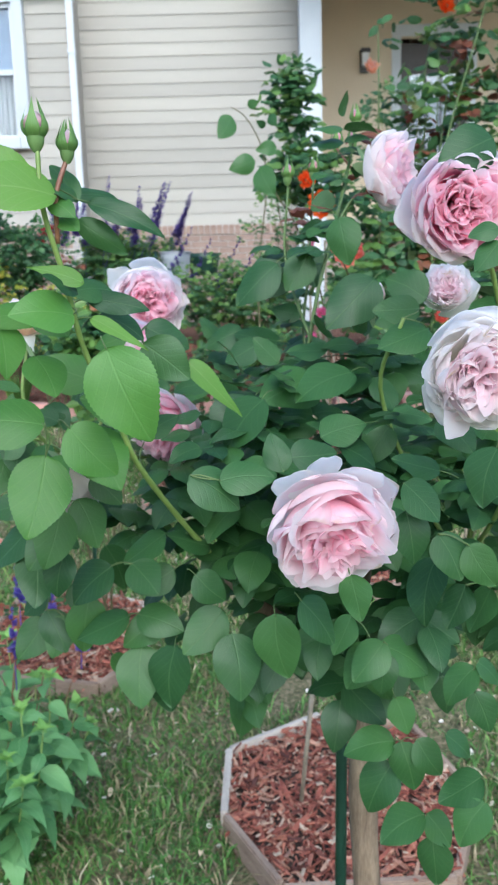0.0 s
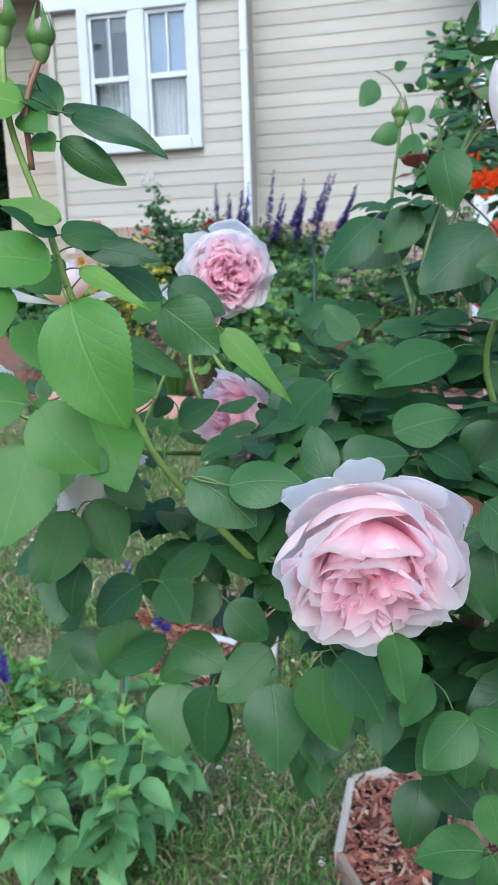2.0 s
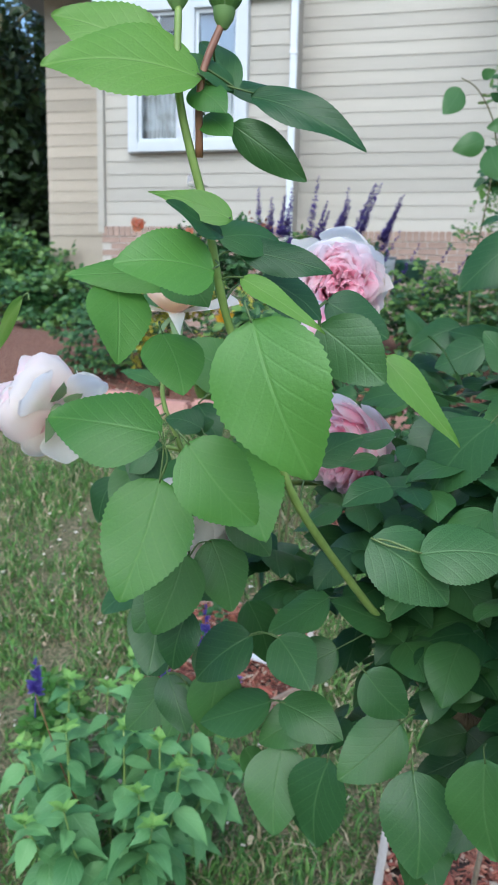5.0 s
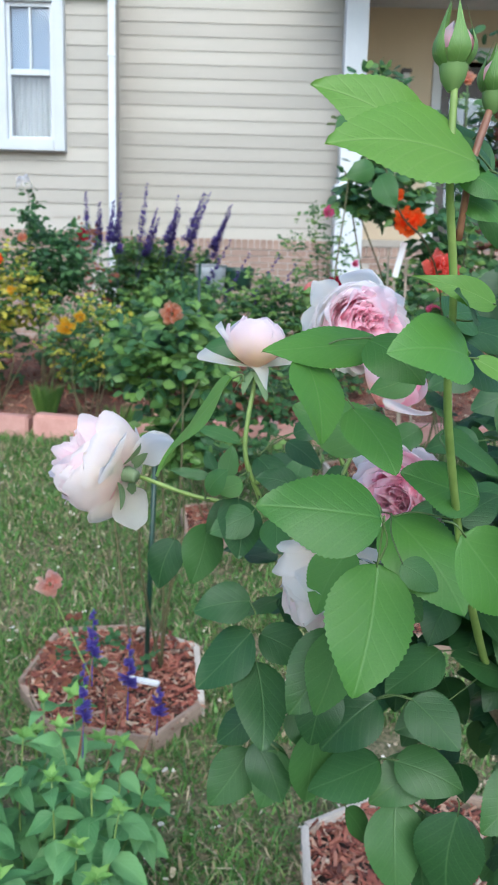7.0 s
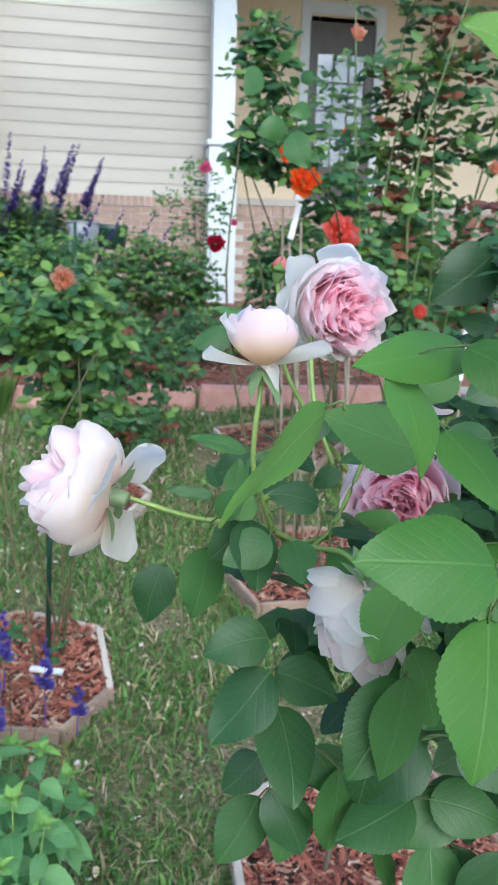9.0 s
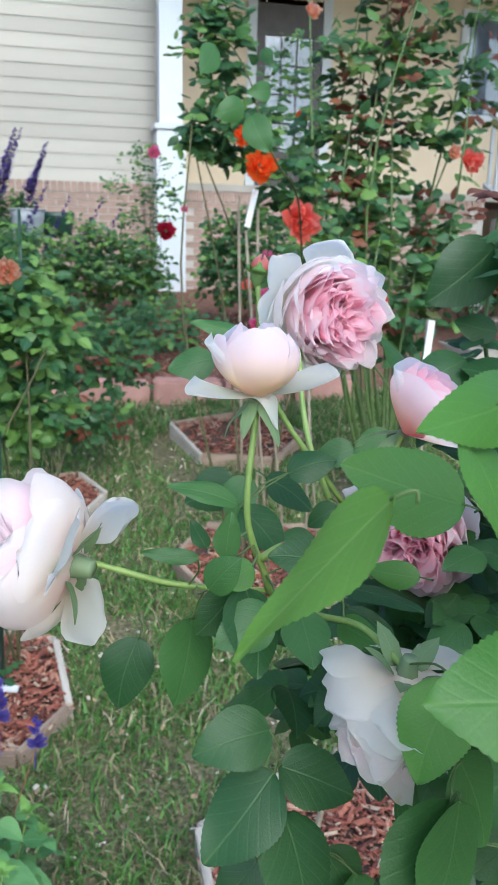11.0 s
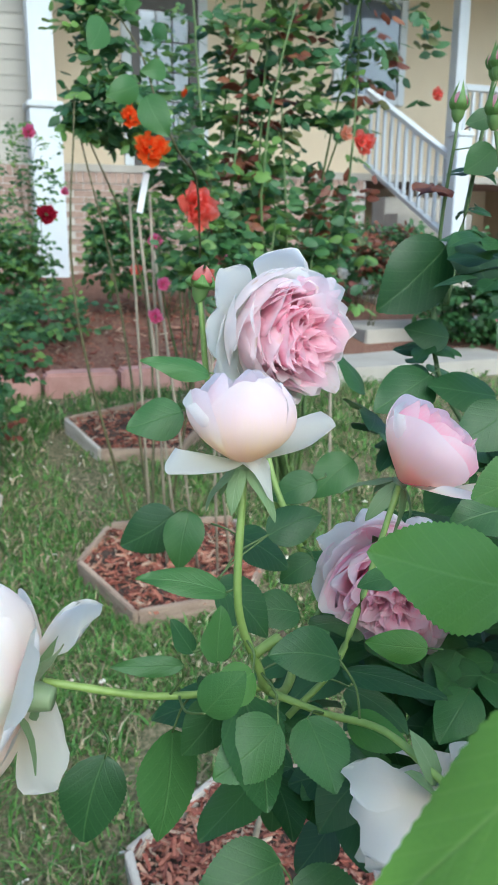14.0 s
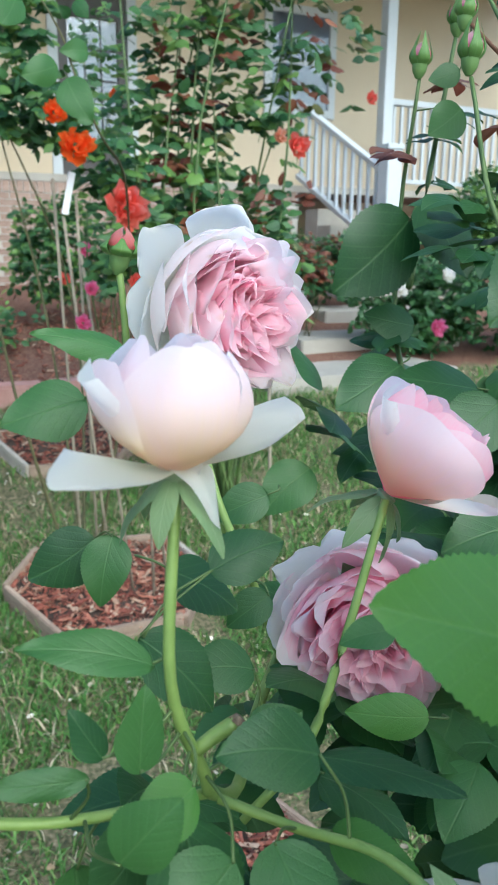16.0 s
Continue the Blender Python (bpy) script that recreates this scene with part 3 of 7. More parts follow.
def build_house():
    top = 5.3
    siding_wall("wall_recessed", -1.72, 0.72, 9.0, 2.17, top, "cream lap siding wall above a brick plinth")
    siding_wall("wall_bay", -3.73, -1.70, 8.45, 2.17, 2.93, "cream lap siding wall below the double window", SIDING)
    siding_wall("wall_bay_pier_1", -3.73, -3.41, 8.45, 2.17 + 6 * LAP, 4.35, "cream lap siding beside the double window")
    siding_wall("wall_bay_pier_2", -2.13, -1.70, 8.45, 2.17 + 6 * LAP, 4.35, "cream lap siding between window and downspout")
    siding_wall("wall_side", -5.05, -3.70, 9.7, 2.17, top, "tan lap siding side wall with shade put into its colour", SIDE_SHADE_TAN)
    brick_plinth("brick_wall_1", -1.72, 0.74, 9.0, 1.05, 2.17, "red-brown brick plinth with a rowlock cap")
    brick_plinth("brick_wall_2", -3.73, -1.70, 8.45, 1.05, 2.17, "red-brown brick plinth below the bay")
    bm = bmesh.new()
    box(bm, (-1.74, 8.47, 0.9), (-1.70, 9.2, top))
    box(bm, (-3.73, 8.47, 0.9), (-3.69, 9.9, top))
    w = part("wall_returns", bm, SIDING)
    tagged(w, "cream painted return walls of the bay", "wall", kind="structure")
    bm = bmesh.new()
    box(bm, (-3.80, 8.38, 4.35), (-1.66, 8.66, 4.85), 0.006)
    w = part("trim", bm, TRIM)
    tagged(w, "white painted frieze board over the bay window", "trim", kind="structure")
    bm = bmesh.new()
    box(bm, (-3.77, 8.40, 2.1), (-3.70, 8.46, 4.35), 0.004)
    w = part("trim_corner", bm, SIDING)
    tagged(w, "cream painted corner board of the bay", "trim", kind="structure")
    bm = bmesh.new()
    box(bm, (-5.4, 8.72, 4.97), (0.29, 10.3, 5.04))
    box(bm, (0.3, 7.2, 4.95), (8.5, 10.4, 5.03))
    w = part("soffit", bm, TRIM)
    tagged(w, "white soffit boards under the eaves", "soffit", kind="structure")
    bm = bmesh.new()
    vs = [bm.verts.new(p) for p in ((-5.5, 8.7, 5.05), (9, 8.7, 5.05), (9, 13, 8.0), (-5.5, 13, 8.0), (-5.5, 8.7, 5.2), (9, 8.7, 5.2), (9, 13, 8.15), (-5.5, 13, 8.15))]
    for f in ((0, 3, 2, 1), (4, 5, 6, 7), (0, 1, 5, 4), (1, 2, 6, 5), (2, 3, 7, 6), (3, 0, 4, 7)):
        bm.faces.new([vs[i] for i in f])
    w = part("roof", bm, ROOF)
    tagged(w, "dark asphalt shingle roof", "roof", kind="structure")
    bm = bmesh.new()
    box(bm, (-5.0, 12.6, 0.8), (9, 12.9, 8.0))
    box(bm, (-5.05, 9.9, 0.8), (-4.9, 12.6, top))
    box(bm, (8.85, 10.4, 0.8), (9.0, 12.6, top))
    w = part("wall_rear", bm, TAN_WALL)
    tagged(w, "tan rear and end walls of the house", "wall", kind="structure")
    # downspout
    spout = thing("downspout", (-1.665, 8.39, 1.2), "white metal downspout on the bay's corner", "downspout")
    bm = bmesh.new()
    box(bm, (-0.034, -0.03, 0.0), (0.034, 0.03, 3.7), 0.012)
    part("pipe", bm, TRIM, spout)
    for z in (0.9, 2.6):
        bm = bmesh.new()
        box(bm, (-0.04, -0.036, z), (0.04, 0.036, z + 0.035), 0.004)
        part("strap", bm, TRIM, spout)
    # double window
    win = thing("window_1", (-2.77, 8.43, 2.92), "white double-hung twin window with pale curtains", "window", kind="structure")
    bm = bmesh.new()
    W, H = 1.28, 1.46
    for lo, hi in (((-W / 2, -0.06, 0), (-W / 2 + 0.105, 0.08, H)), ((W / 2 - 0.105, -0.06, 0), (W / 2, 0.08, H)), ((-0.085, -0.06, 0.1), (0.085, 0.08, H - 0.1)),
                   ((-W / 2 + 0.105, -0.06, H - 0.1), (W / 2 - 0.105, 0.08, H)), ((-W / 2 + 0.105, -0.075, 0), (W / 2 - 0.105, 0.08, 0.1))):
        box(bm, lo, hi, 0.005)
    part("window_frame", bm, TRIM, win)
    for cx in (-0.31, 0.31):
        bm = bmesh.new()
        for lo, hi in (((cx - 0.225, -0.02, 0.10), (cx - 0.19, 0.05, 1.36)), ((cx + 0.19, -0.02, 0.10), (cx + 0.225, 0.05, 1.36)), ((cx - 0.19, -0.03, 0.70), (cx + 0.19, 0.05, 0.755)),
                       ((cx - 0.19, -0.02, 0.10), (cx + 0.19, 0.05, 0.14)), ((cx - 0.19, -0.02, 1.32), (cx + 0.19, 0.05, 1.36)), ((cx - 0.011, -0.012, 0.755), (cx + 0.011, 0.03, 1.32))):
            box(bm, lo, hi, 0.003)
        part("sash", bm, TRIM, win)
        for z0, z1 in ((0.14, 0.70), (0.755, 1.32)):
            bm = bmesh.new()
            box(bm, (cx - 0.19, 0.012, z0), (cx + 0.19, 0.018, z1))
            part("pane", bm, GLASS, win)
        verts, faces = [], []
        for i in range(41):
            x = cx - 0.2 + 0.4 * i / 40
            y = 0.12 + 0.016 * math.sin(i * 1.15)
            verts += [(x, y, 0.1), (x, y, 0.72)]
        for i in range(40):
            faces.append((2 * i, 2 * i + 2, 2 * i + 3, 2 * i + 1))
        mesh_object("curtain", verts, faces, CURTAIN, win, "pale gathered curtain")
        # Blue sheet added behind the right upper pane as painted sky reflection.
        if cx > 0:
            bm = bmesh.new()
            box(bm, (cx - 0.2, 0.05, 0.72), (cx + 0.2, 0.056, 1.34))
            part("window_shade", bm, SKY_REFLECT_BLUE, win, "pale blue sheet painting the sky's reflection in the pane")
    # Added sheet behind the bay window; its black paints the room's darkness.
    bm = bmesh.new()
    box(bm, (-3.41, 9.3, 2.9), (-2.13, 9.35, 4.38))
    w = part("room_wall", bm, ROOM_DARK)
    tagged(w, "near-black panel painting the unlit room behind the window", "wall", kind="structure")
    # porch
    brick_plinth("brick_wall_3", 0.90, 4.35, 9.0, 1.0, 2.12, "red-brown brick front of the porch")
    bm = bmesh.new()
    box(bm, (0.74, 8.95, 2.121), (8.5, 10.4, 2.2), 0.008)
    w = part("porch_floor", bm, CONCRETE)
    tagged(w, "concrete porch floor", "floor", kind="structure")
    bm = bmesh.new()
    box(bm, (0.55, 10.25, 2.2), (1.86, 10.4, 4.95))
    box(bm, (2.84, 10.25, 2.2), (8.5, 10.4, 4.95))
    box(bm, (1.86, 10.25, 4.32), (2.84, 10.4, 4.95))
    box(bm, (0.52, 9.2, 2.2), (0.6, 10.4, 4.95))
    w = part("wall_porch", bm, TAN_WALL)
    tagged(w, "tan painted porch wall", "wall", kind="structure")
    door = thing("door_1", (2.35, 10.27, 2.2), "dark storm door with a barred glass panel in white casing", "door", kind="structure")
    door.scale.x = 0.86
    bm = bmesh.new()
    for lo, hi in (((-0.60, -0.05, 0), (-0.47, 0.06, 2.2)), ((0.47, -0.05, 0), (0.60, 0.06, 2.2)), ((-0.60, -0.055, 2.2), (0.60, 0.06, 2.33))):
        box(bm, lo, hi, 0.005)
    part("casing", bm, TRIM, door)
    bm = bmesh.new()
    for lo, hi in (((-0.46, -0.02, 0.02), (-0.34, 0.04, 2.18)), ((0.34, -0.02, 0.02), (0.46, 0.04, 2.18)), ((-0.34, -0.02, 1.78), (0.34, 0.04, 2.18)), ((-0.34, -0.02, 0.02), (0.34, 0.04, 0.5))):
        box(bm, lo, hi, 0.004)
    part("door_leaf", bm, DARK, door)
    bm = bmesh.new()
    box(bm, (-0.34, 0.0, 0.5), (0.34, 0.006, 1.78))
    part("pane", bm, GLASS, door)
    for k in (-0.11, 0.11):
        bm = bmesh.new()
        box(bm, (k - 0.008, -0.015, 0.5), (k + 0.008, -0.001, 1.78))
        part("bar", bm, DARK, door)
    for k in (0.82, 1.14, 1.46):
        bm = bmesh.new()
        box(bm, (-0.34, -0.016, k - 0.008), (0.34, -0.002, k + 0.008))
        part("bar", bm, DARK, door)
    # Backing panel; the glass's bluish sky reflection is put into its colour.
    bm = bmesh.new()
    box(bm, (-0.46, 0.1, 0.0), (0.46, 0.13, 2.2))
    part("back_panel", bm, PANE_BLUE, door, "blue-grey panel painting the door glass's sky reflection")
    win = thing("window_2", (5.05, 10.24, 3.15), "white-framed porch window with a pale blue panel behind its panes", "window", kind="structure")
    bm = bmesh.new()
    for lo, hi in (((-0.52, -0.04, 0), (-0.42, 0.005, 1.3)), ((0.42, -0.04, 0), (0.52, 0.005, 1.3)), ((-0.42, -0.04, 0), (0.42, 0.005, 0.1)), ((-0.42, -0.04, 1.2), (0.42, 0.005, 1.3)), ((-0.42, -0.03, 0.62), (0.42, 0.005, 0.67))):
        box(bm, lo, hi, 0.004)
    part("window_frame", bm, TRIM, win)
    for z0, z1 in ((0.1, 0.62), (0.67, 1.2)):
        bm = bmesh.new()
        box(bm, (-0.42, -0.012, z0), (0.42, -0.006, z1))
        part("pane", bm, GLASS, win)
    # Opaque blue-grey panel directly behind both panes.
    bm = bmesh.new()
    box(bm, (-0.42, -0.004, 0.1), (0.42, 0.004, 1.2))
    part("blind", bm, PANE_BLUE, win, "pale blue-grey panel behind the panes")
    sconce = thing("wall_lantern", (1.5, 10.2, 4.0), "small black wall lantern on the tan porch wall", "lamp")
    bm = bmesh.new()
    box(bm, (-0.05, -0.01, 0.0), (0.05, 0.05, 0.24), 0.006)
    box(bm, (-0.06, -0.11, 0.2), (0.06, 0.0, 0.25), 0.01)
    part("bracket", bm, DARK, sconce)
    bm = bmesh.new()
    box(bm, (-0.04, -0.1, 0.05), (0.04, -0.02, 0.2), 0.006)
    part("glass_body", bm, TAG_WHITE, sconce)
    # pillar
    pil = thing("porch_pillar", (0.725, 8.79, 1.0), "white square porch pillar with a wider base box", "pillar")
    bm = bmesh.new()
    box(bm, (-0.145, -0.145, 0.0), (0.145, 0.145, 1.66), 0.008)
    part("base_box", bm, TRIM, pil)
    bm = bmesh.new()
    box(bm, (-0.168, -0.168, 1.66), (0.168, 0.168, 1.72), 0.01)
    part("cap", bm, TRIM, pil)
    bm = bmesh.new()
    box(bm, (-0.113, -0.113, 1.72), (0.113, 0.113, 3.95), 0.006)
    part("shaft", bm, TRIM, pil)
    # railing on the porch and the stair
    rail = thing("porch_railing", (5.45, 8.98, 2.2), "white porch railing with square balusters", "railing")
    bm = bmesh.new()
    box(bm, (0, -0.045, 0.96), (3.0, 0.045, 1.03), 0.008)
    part("top_rail", bm, TRIM, rail)
    bm = bmesh.new()
    box(bm, (0, -0.03, 0.08), (3.0, 0.03, 0.13), 0.006)
    part("bottom_rail", bm, TRIM, rail)
    bm = bmesh.new()
    box(bm, (-0.017, -0.017, 0.13), (0.017, 0.017, 0.96))
    bal = part("baluster", bm, TRIM, rail)
    bal.location.x = 0.08
    for i in range(1, 26):
        o = new("baluster", bal.data)
        o.parent = rail
        o.location.x = 0.08 + 0.112 * i
    for x in (0.06, 2.9):
        bm = bmesh.new()
        box(bm, (x - 0.07, -0.07, 0), (x + 0.07, 0.07, 2.6), 0.006)
        part("post", bm, TRIM, rail)
    st = thing("stair_railing", (4.28, 8.88, 2.2), "white sloping stair railing with a square newel post", "railing")
    run = Vector((0.26, -1.38, -0.84))
    n = 12
    for z, name in ((0.86, "top_rail"), (0.10, "bottom_rail")):
        v, f = tube([(0, 0, z), tuple(run + Vector((0, 0, z)))], 0.04, 0.04, 4)
        mesh_object(name, v, f, TRIM, st, smooth=False)
    bm = bmesh.new()
    box(bm, (-0.016, -0.016, 0.10), (0.016, 0.016, 0.86))
    bal = part("baluster", bm, TRIM, st)
    bal.location = run * (0.5 / n)
    for i in range(1, n):
        o = new("baluster", bal.data)
        o.parent = st
        o.location = run * ((i + 0.5) / n)
    bm = bmesh.new()
    box(bm, (run.x - 0.085, run.y - 0.085, run.z - 0.36), (run.x + 0.085, run.y + 0.085, run.z + 1.10), 0.008)
    box(bm, (run.x - 0.10, run.y - 0.10, run.z + 1.10), (run.x + 0.10, run.y + 0.10, run.z + 1.15), 0.008)
    part("newel_post", bm, TRIM, st)
    steps = thing("porch_steps", (4.33, 8.95, 1.0), "grey concrete porch steps", "steps")
    for i in range(6):
        bm = bmesh.new()
        box(bm, (0.1, -0.28 * (i + 1), 0.0), (1.1, -0.28 * i, 1.12 - 0.185 * (i + 1) + 0.001), 0.008)
        part("step", bm, CONCRETE, steps)


build_house()


def edging_blocks():
    rng = random.Random(12)
    runs = [(-2.3 + 0.44 * i, 5.2 + 0.10 * max(0, 1.2 - i) ** 2) for i in range(9)]
    for x, y in runs:
        bm = bmesh.new()
        box(bm, (-0.205, -0.07, -0.06), (0.205, 0.07, 0.10), 0.014)
        for v in bm.verts:
            v.co += Vector((0, 0.006 * noise.noise(v.co * 14 + Vector((x, 0, 0))), 0.006 * noise.noise(v.co * 9 + Vector((0, x, 0)))))
        b = part("edging_block", bm, BLOCK)
        b.matrix_world = pose(x, y, ground_height(y) + 0.02, rng.gauss(0, 2), rng.gauss(0, 2), rng.gauss(0, 3))
        tagged(b, "pinkish red concrete edging block along the mulch bed", "edging block", "edging blocks")


edging_blocks()
bm = bmesh.new()
for i in range(5):
    y0 = 5.0 + 0.75 * i
    x0 = 1.9 + 0.66 * i
    box(bm, (x0, y0, ground_height(y0) - 0.05), (x0 + 1.5, y0 + 0.735, ground_height(y0 + 0.4) + 0.03), 0.01)
walkway = part("pavement", bm, CONCRETE)
tagged(walkway, "pale concrete walkway to the porch steps", "walkway", kind="structure")


# ---- leaves, petals, flowers ----
def leaf_shape(seed, stations=43, fold=0.16, curl=0.18, teeth=0.022, point=0.0):
    """A toothed oval rose leaflet, one unit long, along +y, upper side +z."""
    rng = random.Random(seed)
    verts, uvs, faces = [], [], []
    skew = rng.uniform(-0.05, 0.05)
    for i in range(stations):
        v = i / (stations - 1)
        half = 0.385 * math.sin(math.pi * v ** 0.78) ** 0.72 * (1 - 0.16 * v) if 0 < v < 1 else 0.004
        half *= 1 + point * (0.12 - v) * 1.4
        tooth = 1 + (teeth if i % 2 else -teeth) if 0.1 < v < 0.97 else 1
        for k, u in enumerate((-1, -0.5, 0, 0.5, 1)):
            w = half * (tooth if abs(u) == 1 else 1)
            y = v + (0.007 if i % 2 and abs(u) == 1 else 0)
            z = fold * abs(u) * half - curl * (v - 0.35) ** 2 + 0.018 * math.sin(9 * v + seed + 2.5 * u) * abs(u)
            z -= 0.10 * (u * half) ** 2 / 0.15
            verts.append((u * w + skew * math.sin(3.1 * v), y, z))
            uvs.append((0.5 + 0.5 * u * half / 0.375, v))
    for i in range(stations - 1):
        for k in range(4):
            a = i * 5 + k
            faces.append((a, a + 1, a + 6, a + 5))
    return verts, faces, uvs


LEAF_SHAPES = [leaf_shape(s, fold=f, curl=c) for s, f, c in ((1, 0.14, 0.16), (2, 0.26, 0.28), (3, 0.05, 0.36), (4, 0.2, 0.08), (5, 0.32, 0.42))]
MID_LEAF = leaf_shape(9, stations=7, fold=0.12, curl=0.22, teeth=0.0)
SMALL_LEAF = leaf_shape(7, stations=5, fold=0.22, curl=0.3, teeth=0.0)


def leaf_meshes(name, mat, shapes=LEAF_SHAPES):
    out = []
    for v, f, uv in shapes:
        ob = mesh_object(name, v, f, mat, uvs=uv)
        out.append(ob.data)
        bpy.data.objects.remove(ob)
    return out


ROSE_LEAVES = leaf_meshes("leaf", LEAF)
YOUNG_LEAVES = leaf_meshes("young_leaf", YOUNG)
LONG_LEAF_SHAPES = [leaf_shape(s, fold=f, curl=c, point=0.55) for s, f, c in ((1, 0.14, 0.16), (2, 0.22, 0.26), (3, 0.05, 0.30), (4, 0.2, 0.08), (5, 0.26, 0.34))]
LIME_LEAVES = leaf_meshes("lime_leaf", LIME, LONG_LEAF_SHAPES)
LIME_ROUND = leaf_meshes("lime_leaf", LIME)


def blade_pose(base, tip, face, width=1.0):
    """The pose of a unit leaf from base to tip whose upper side looks towards face."""
    base, tip = Vector(base), Vector(tip)
    y = tip - base
    length = y.length
    y = y / length
    z = Vector(face) - y * Vector(face).dot(y)
    z = z.normalized() if z.length > 1e-4 else y.orthogonal().normalized()
    x = y.cross(z)
    m = Matrix((x, y, z)).transposed().to_4x4()
    return Matrix.Translation(base) @ m @ Matrix.Diagonal((length * width, length, length, 1))


def petal_patch(prof, phi, spread, r, rng, ruffle=0.05, notch=0.0, nu=7, nv=7, lift=0.0, taper=0.45, twist=0.0, round_off=0.26, fold=0.0, shift=(0.0, 0.0), close=0.72):
    """A petal laid on a cup: prof(v) gives radius and height, spread its half angle; shift moves its rim sideways."""
    verts, uvs, faces = [], [], []
    s1, s2 = rng.uniform(0, 9), rng.uniform(0, 9)
    lean = rng.uniform(-0.5, 0.5)
    for i in range(nv):
        v = i / (nv - 1)
        wide = spread * (taper + (1 - taper) * math.sin(min(1, v * 1.3) * math.pi / 2))
        if v > 0.72:
            wide *= math.sqrt(1 - close * ((v - 0.72) / 0.28) ** 2)
        for k in range(nu):
            u = 2 * k / (nu - 1) - 1
            edge = 1 - round_off * abs(u) ** 2.6 - notch * math.exp(-14 * u * u) * v ** 6
            rho, z = prof(v * edge)
            a = phi + wide * u + lean * v * 0.3
            n1 = noise.noise((u * 0.8 + s1, v * 1.2, s2))
            n2 = noise.noise((u * 1.9 + s2, v * 1.8, s1))
            wave = math.sin(u * 5.0 + s1 * 4) * v ** 3
            rho += r * (ruffle * (1.7 * n1 * v + 1.1 * n2 * v * v + 0.35 * wave) + (lift * u * u + twist * u - fold * abs(u)) * v)
            z += r * ruffle * (1.2 * n2 * v * v + 0.9 * n1 * v + 0.25 * wave)
            verts.append((rho * math.cos(a) + shift[0] * v, rho * math.sin(a) + shift[1] * v, z))
            uvs.append((k / (nu - 1), v * edge))
    for i in range(nv - 1):
        for k in range(nu - 1):
            a = i * nu + k
            faces.append((a, a + 1, a + nu + 1, a + nu))
    return verts, faces, uvs


def bezier2(p0, p1, p2):
    return lambda v: tuple((1 - v) ** 2 * a + 2 * v * (1 - v) * b + v * v * c for a, b, c in zip(p0, p1, p2))


def axis_pose(place, axis, spin=0.0):
    q = Vector(axis).normalized().to_track_quat("Z", "Y")
    return Matrix.Translation(place) @ q.to_matrix().to_4x4() @ pose(0, 0, 0, 0, 0, spin)


def calyx(parent, m, r, name="flower", sepals=5, drop=-0.62, back=0.5, label="", long=0.0):
    """Hip and pointed sepals behind a bloom."""
    pile = Pile()
    line = [(0, 0, drop * r - 0.30 * r), (0, 0, drop * r - 0.16 * r), (0, 0, drop * r)]
    v, f = tube(line, 0.11 * r, 0.17 * r, 9)
    pile.add(v, f)
    rng = random.Random(int(r * 9999))
    for i in range(sepals):
        a = 2 * math.pi * i / sepals + rng.uniform(-0.2, 0.2)
        d = Vector((math.cos(a), math.sin(a), 0))
        base = d * 0.12 * r + Vector((0, 0, drop * r))
        tip = base + (d * rng.uniform(0.55, 1.0) * r + Vector((0, 0, rng.uniform(-1.05, -0.45) * r)) if long else d * (0.50 * r) + Vector((0, 0, (back - 0.5) * r + rng.uniform(-0.55, 0.05) * r)))
        sv, sf, suv = leaf_shape(i + 3, stations=11, fold=0.2, curl=0.35, teeth=0.0) if long else SMALL_LEAF
        pile.add(sv, sf, suv, blade_pose(base, tip, d if long else (0, 0, -1), 0.5 if long else 0.7))
    ob = pile.done(name, SEPAL, parent, label)
    settle(ob, m)
    return ob


PALETTES = {
    "pink": (PETAL_WHITE, PETAL_PALE, PETAL_BLUSH, PETAL_PINK, PETAL_PINK),
    "blush": (PETAL_PALE, PETAL_PALE, PETAL_BLUSH, PETAL_BLUSH, PETAL_PINK),
    "deep": (PETAL_PALE, PETAL_BLUSH, PETAL_PINK, PETAL_PINK, PETAL_PINK),
    "shell": (PETAL_WHITE, PETAL_PALE, PETAL_PALE, PETAL_BLUSH, PETAL_BLUSH),
    "white": (PETAL_WHITE, PETAL_WHITE, PETAL_PALE, PETAL_PALE, PETAL_BLUSH),
}


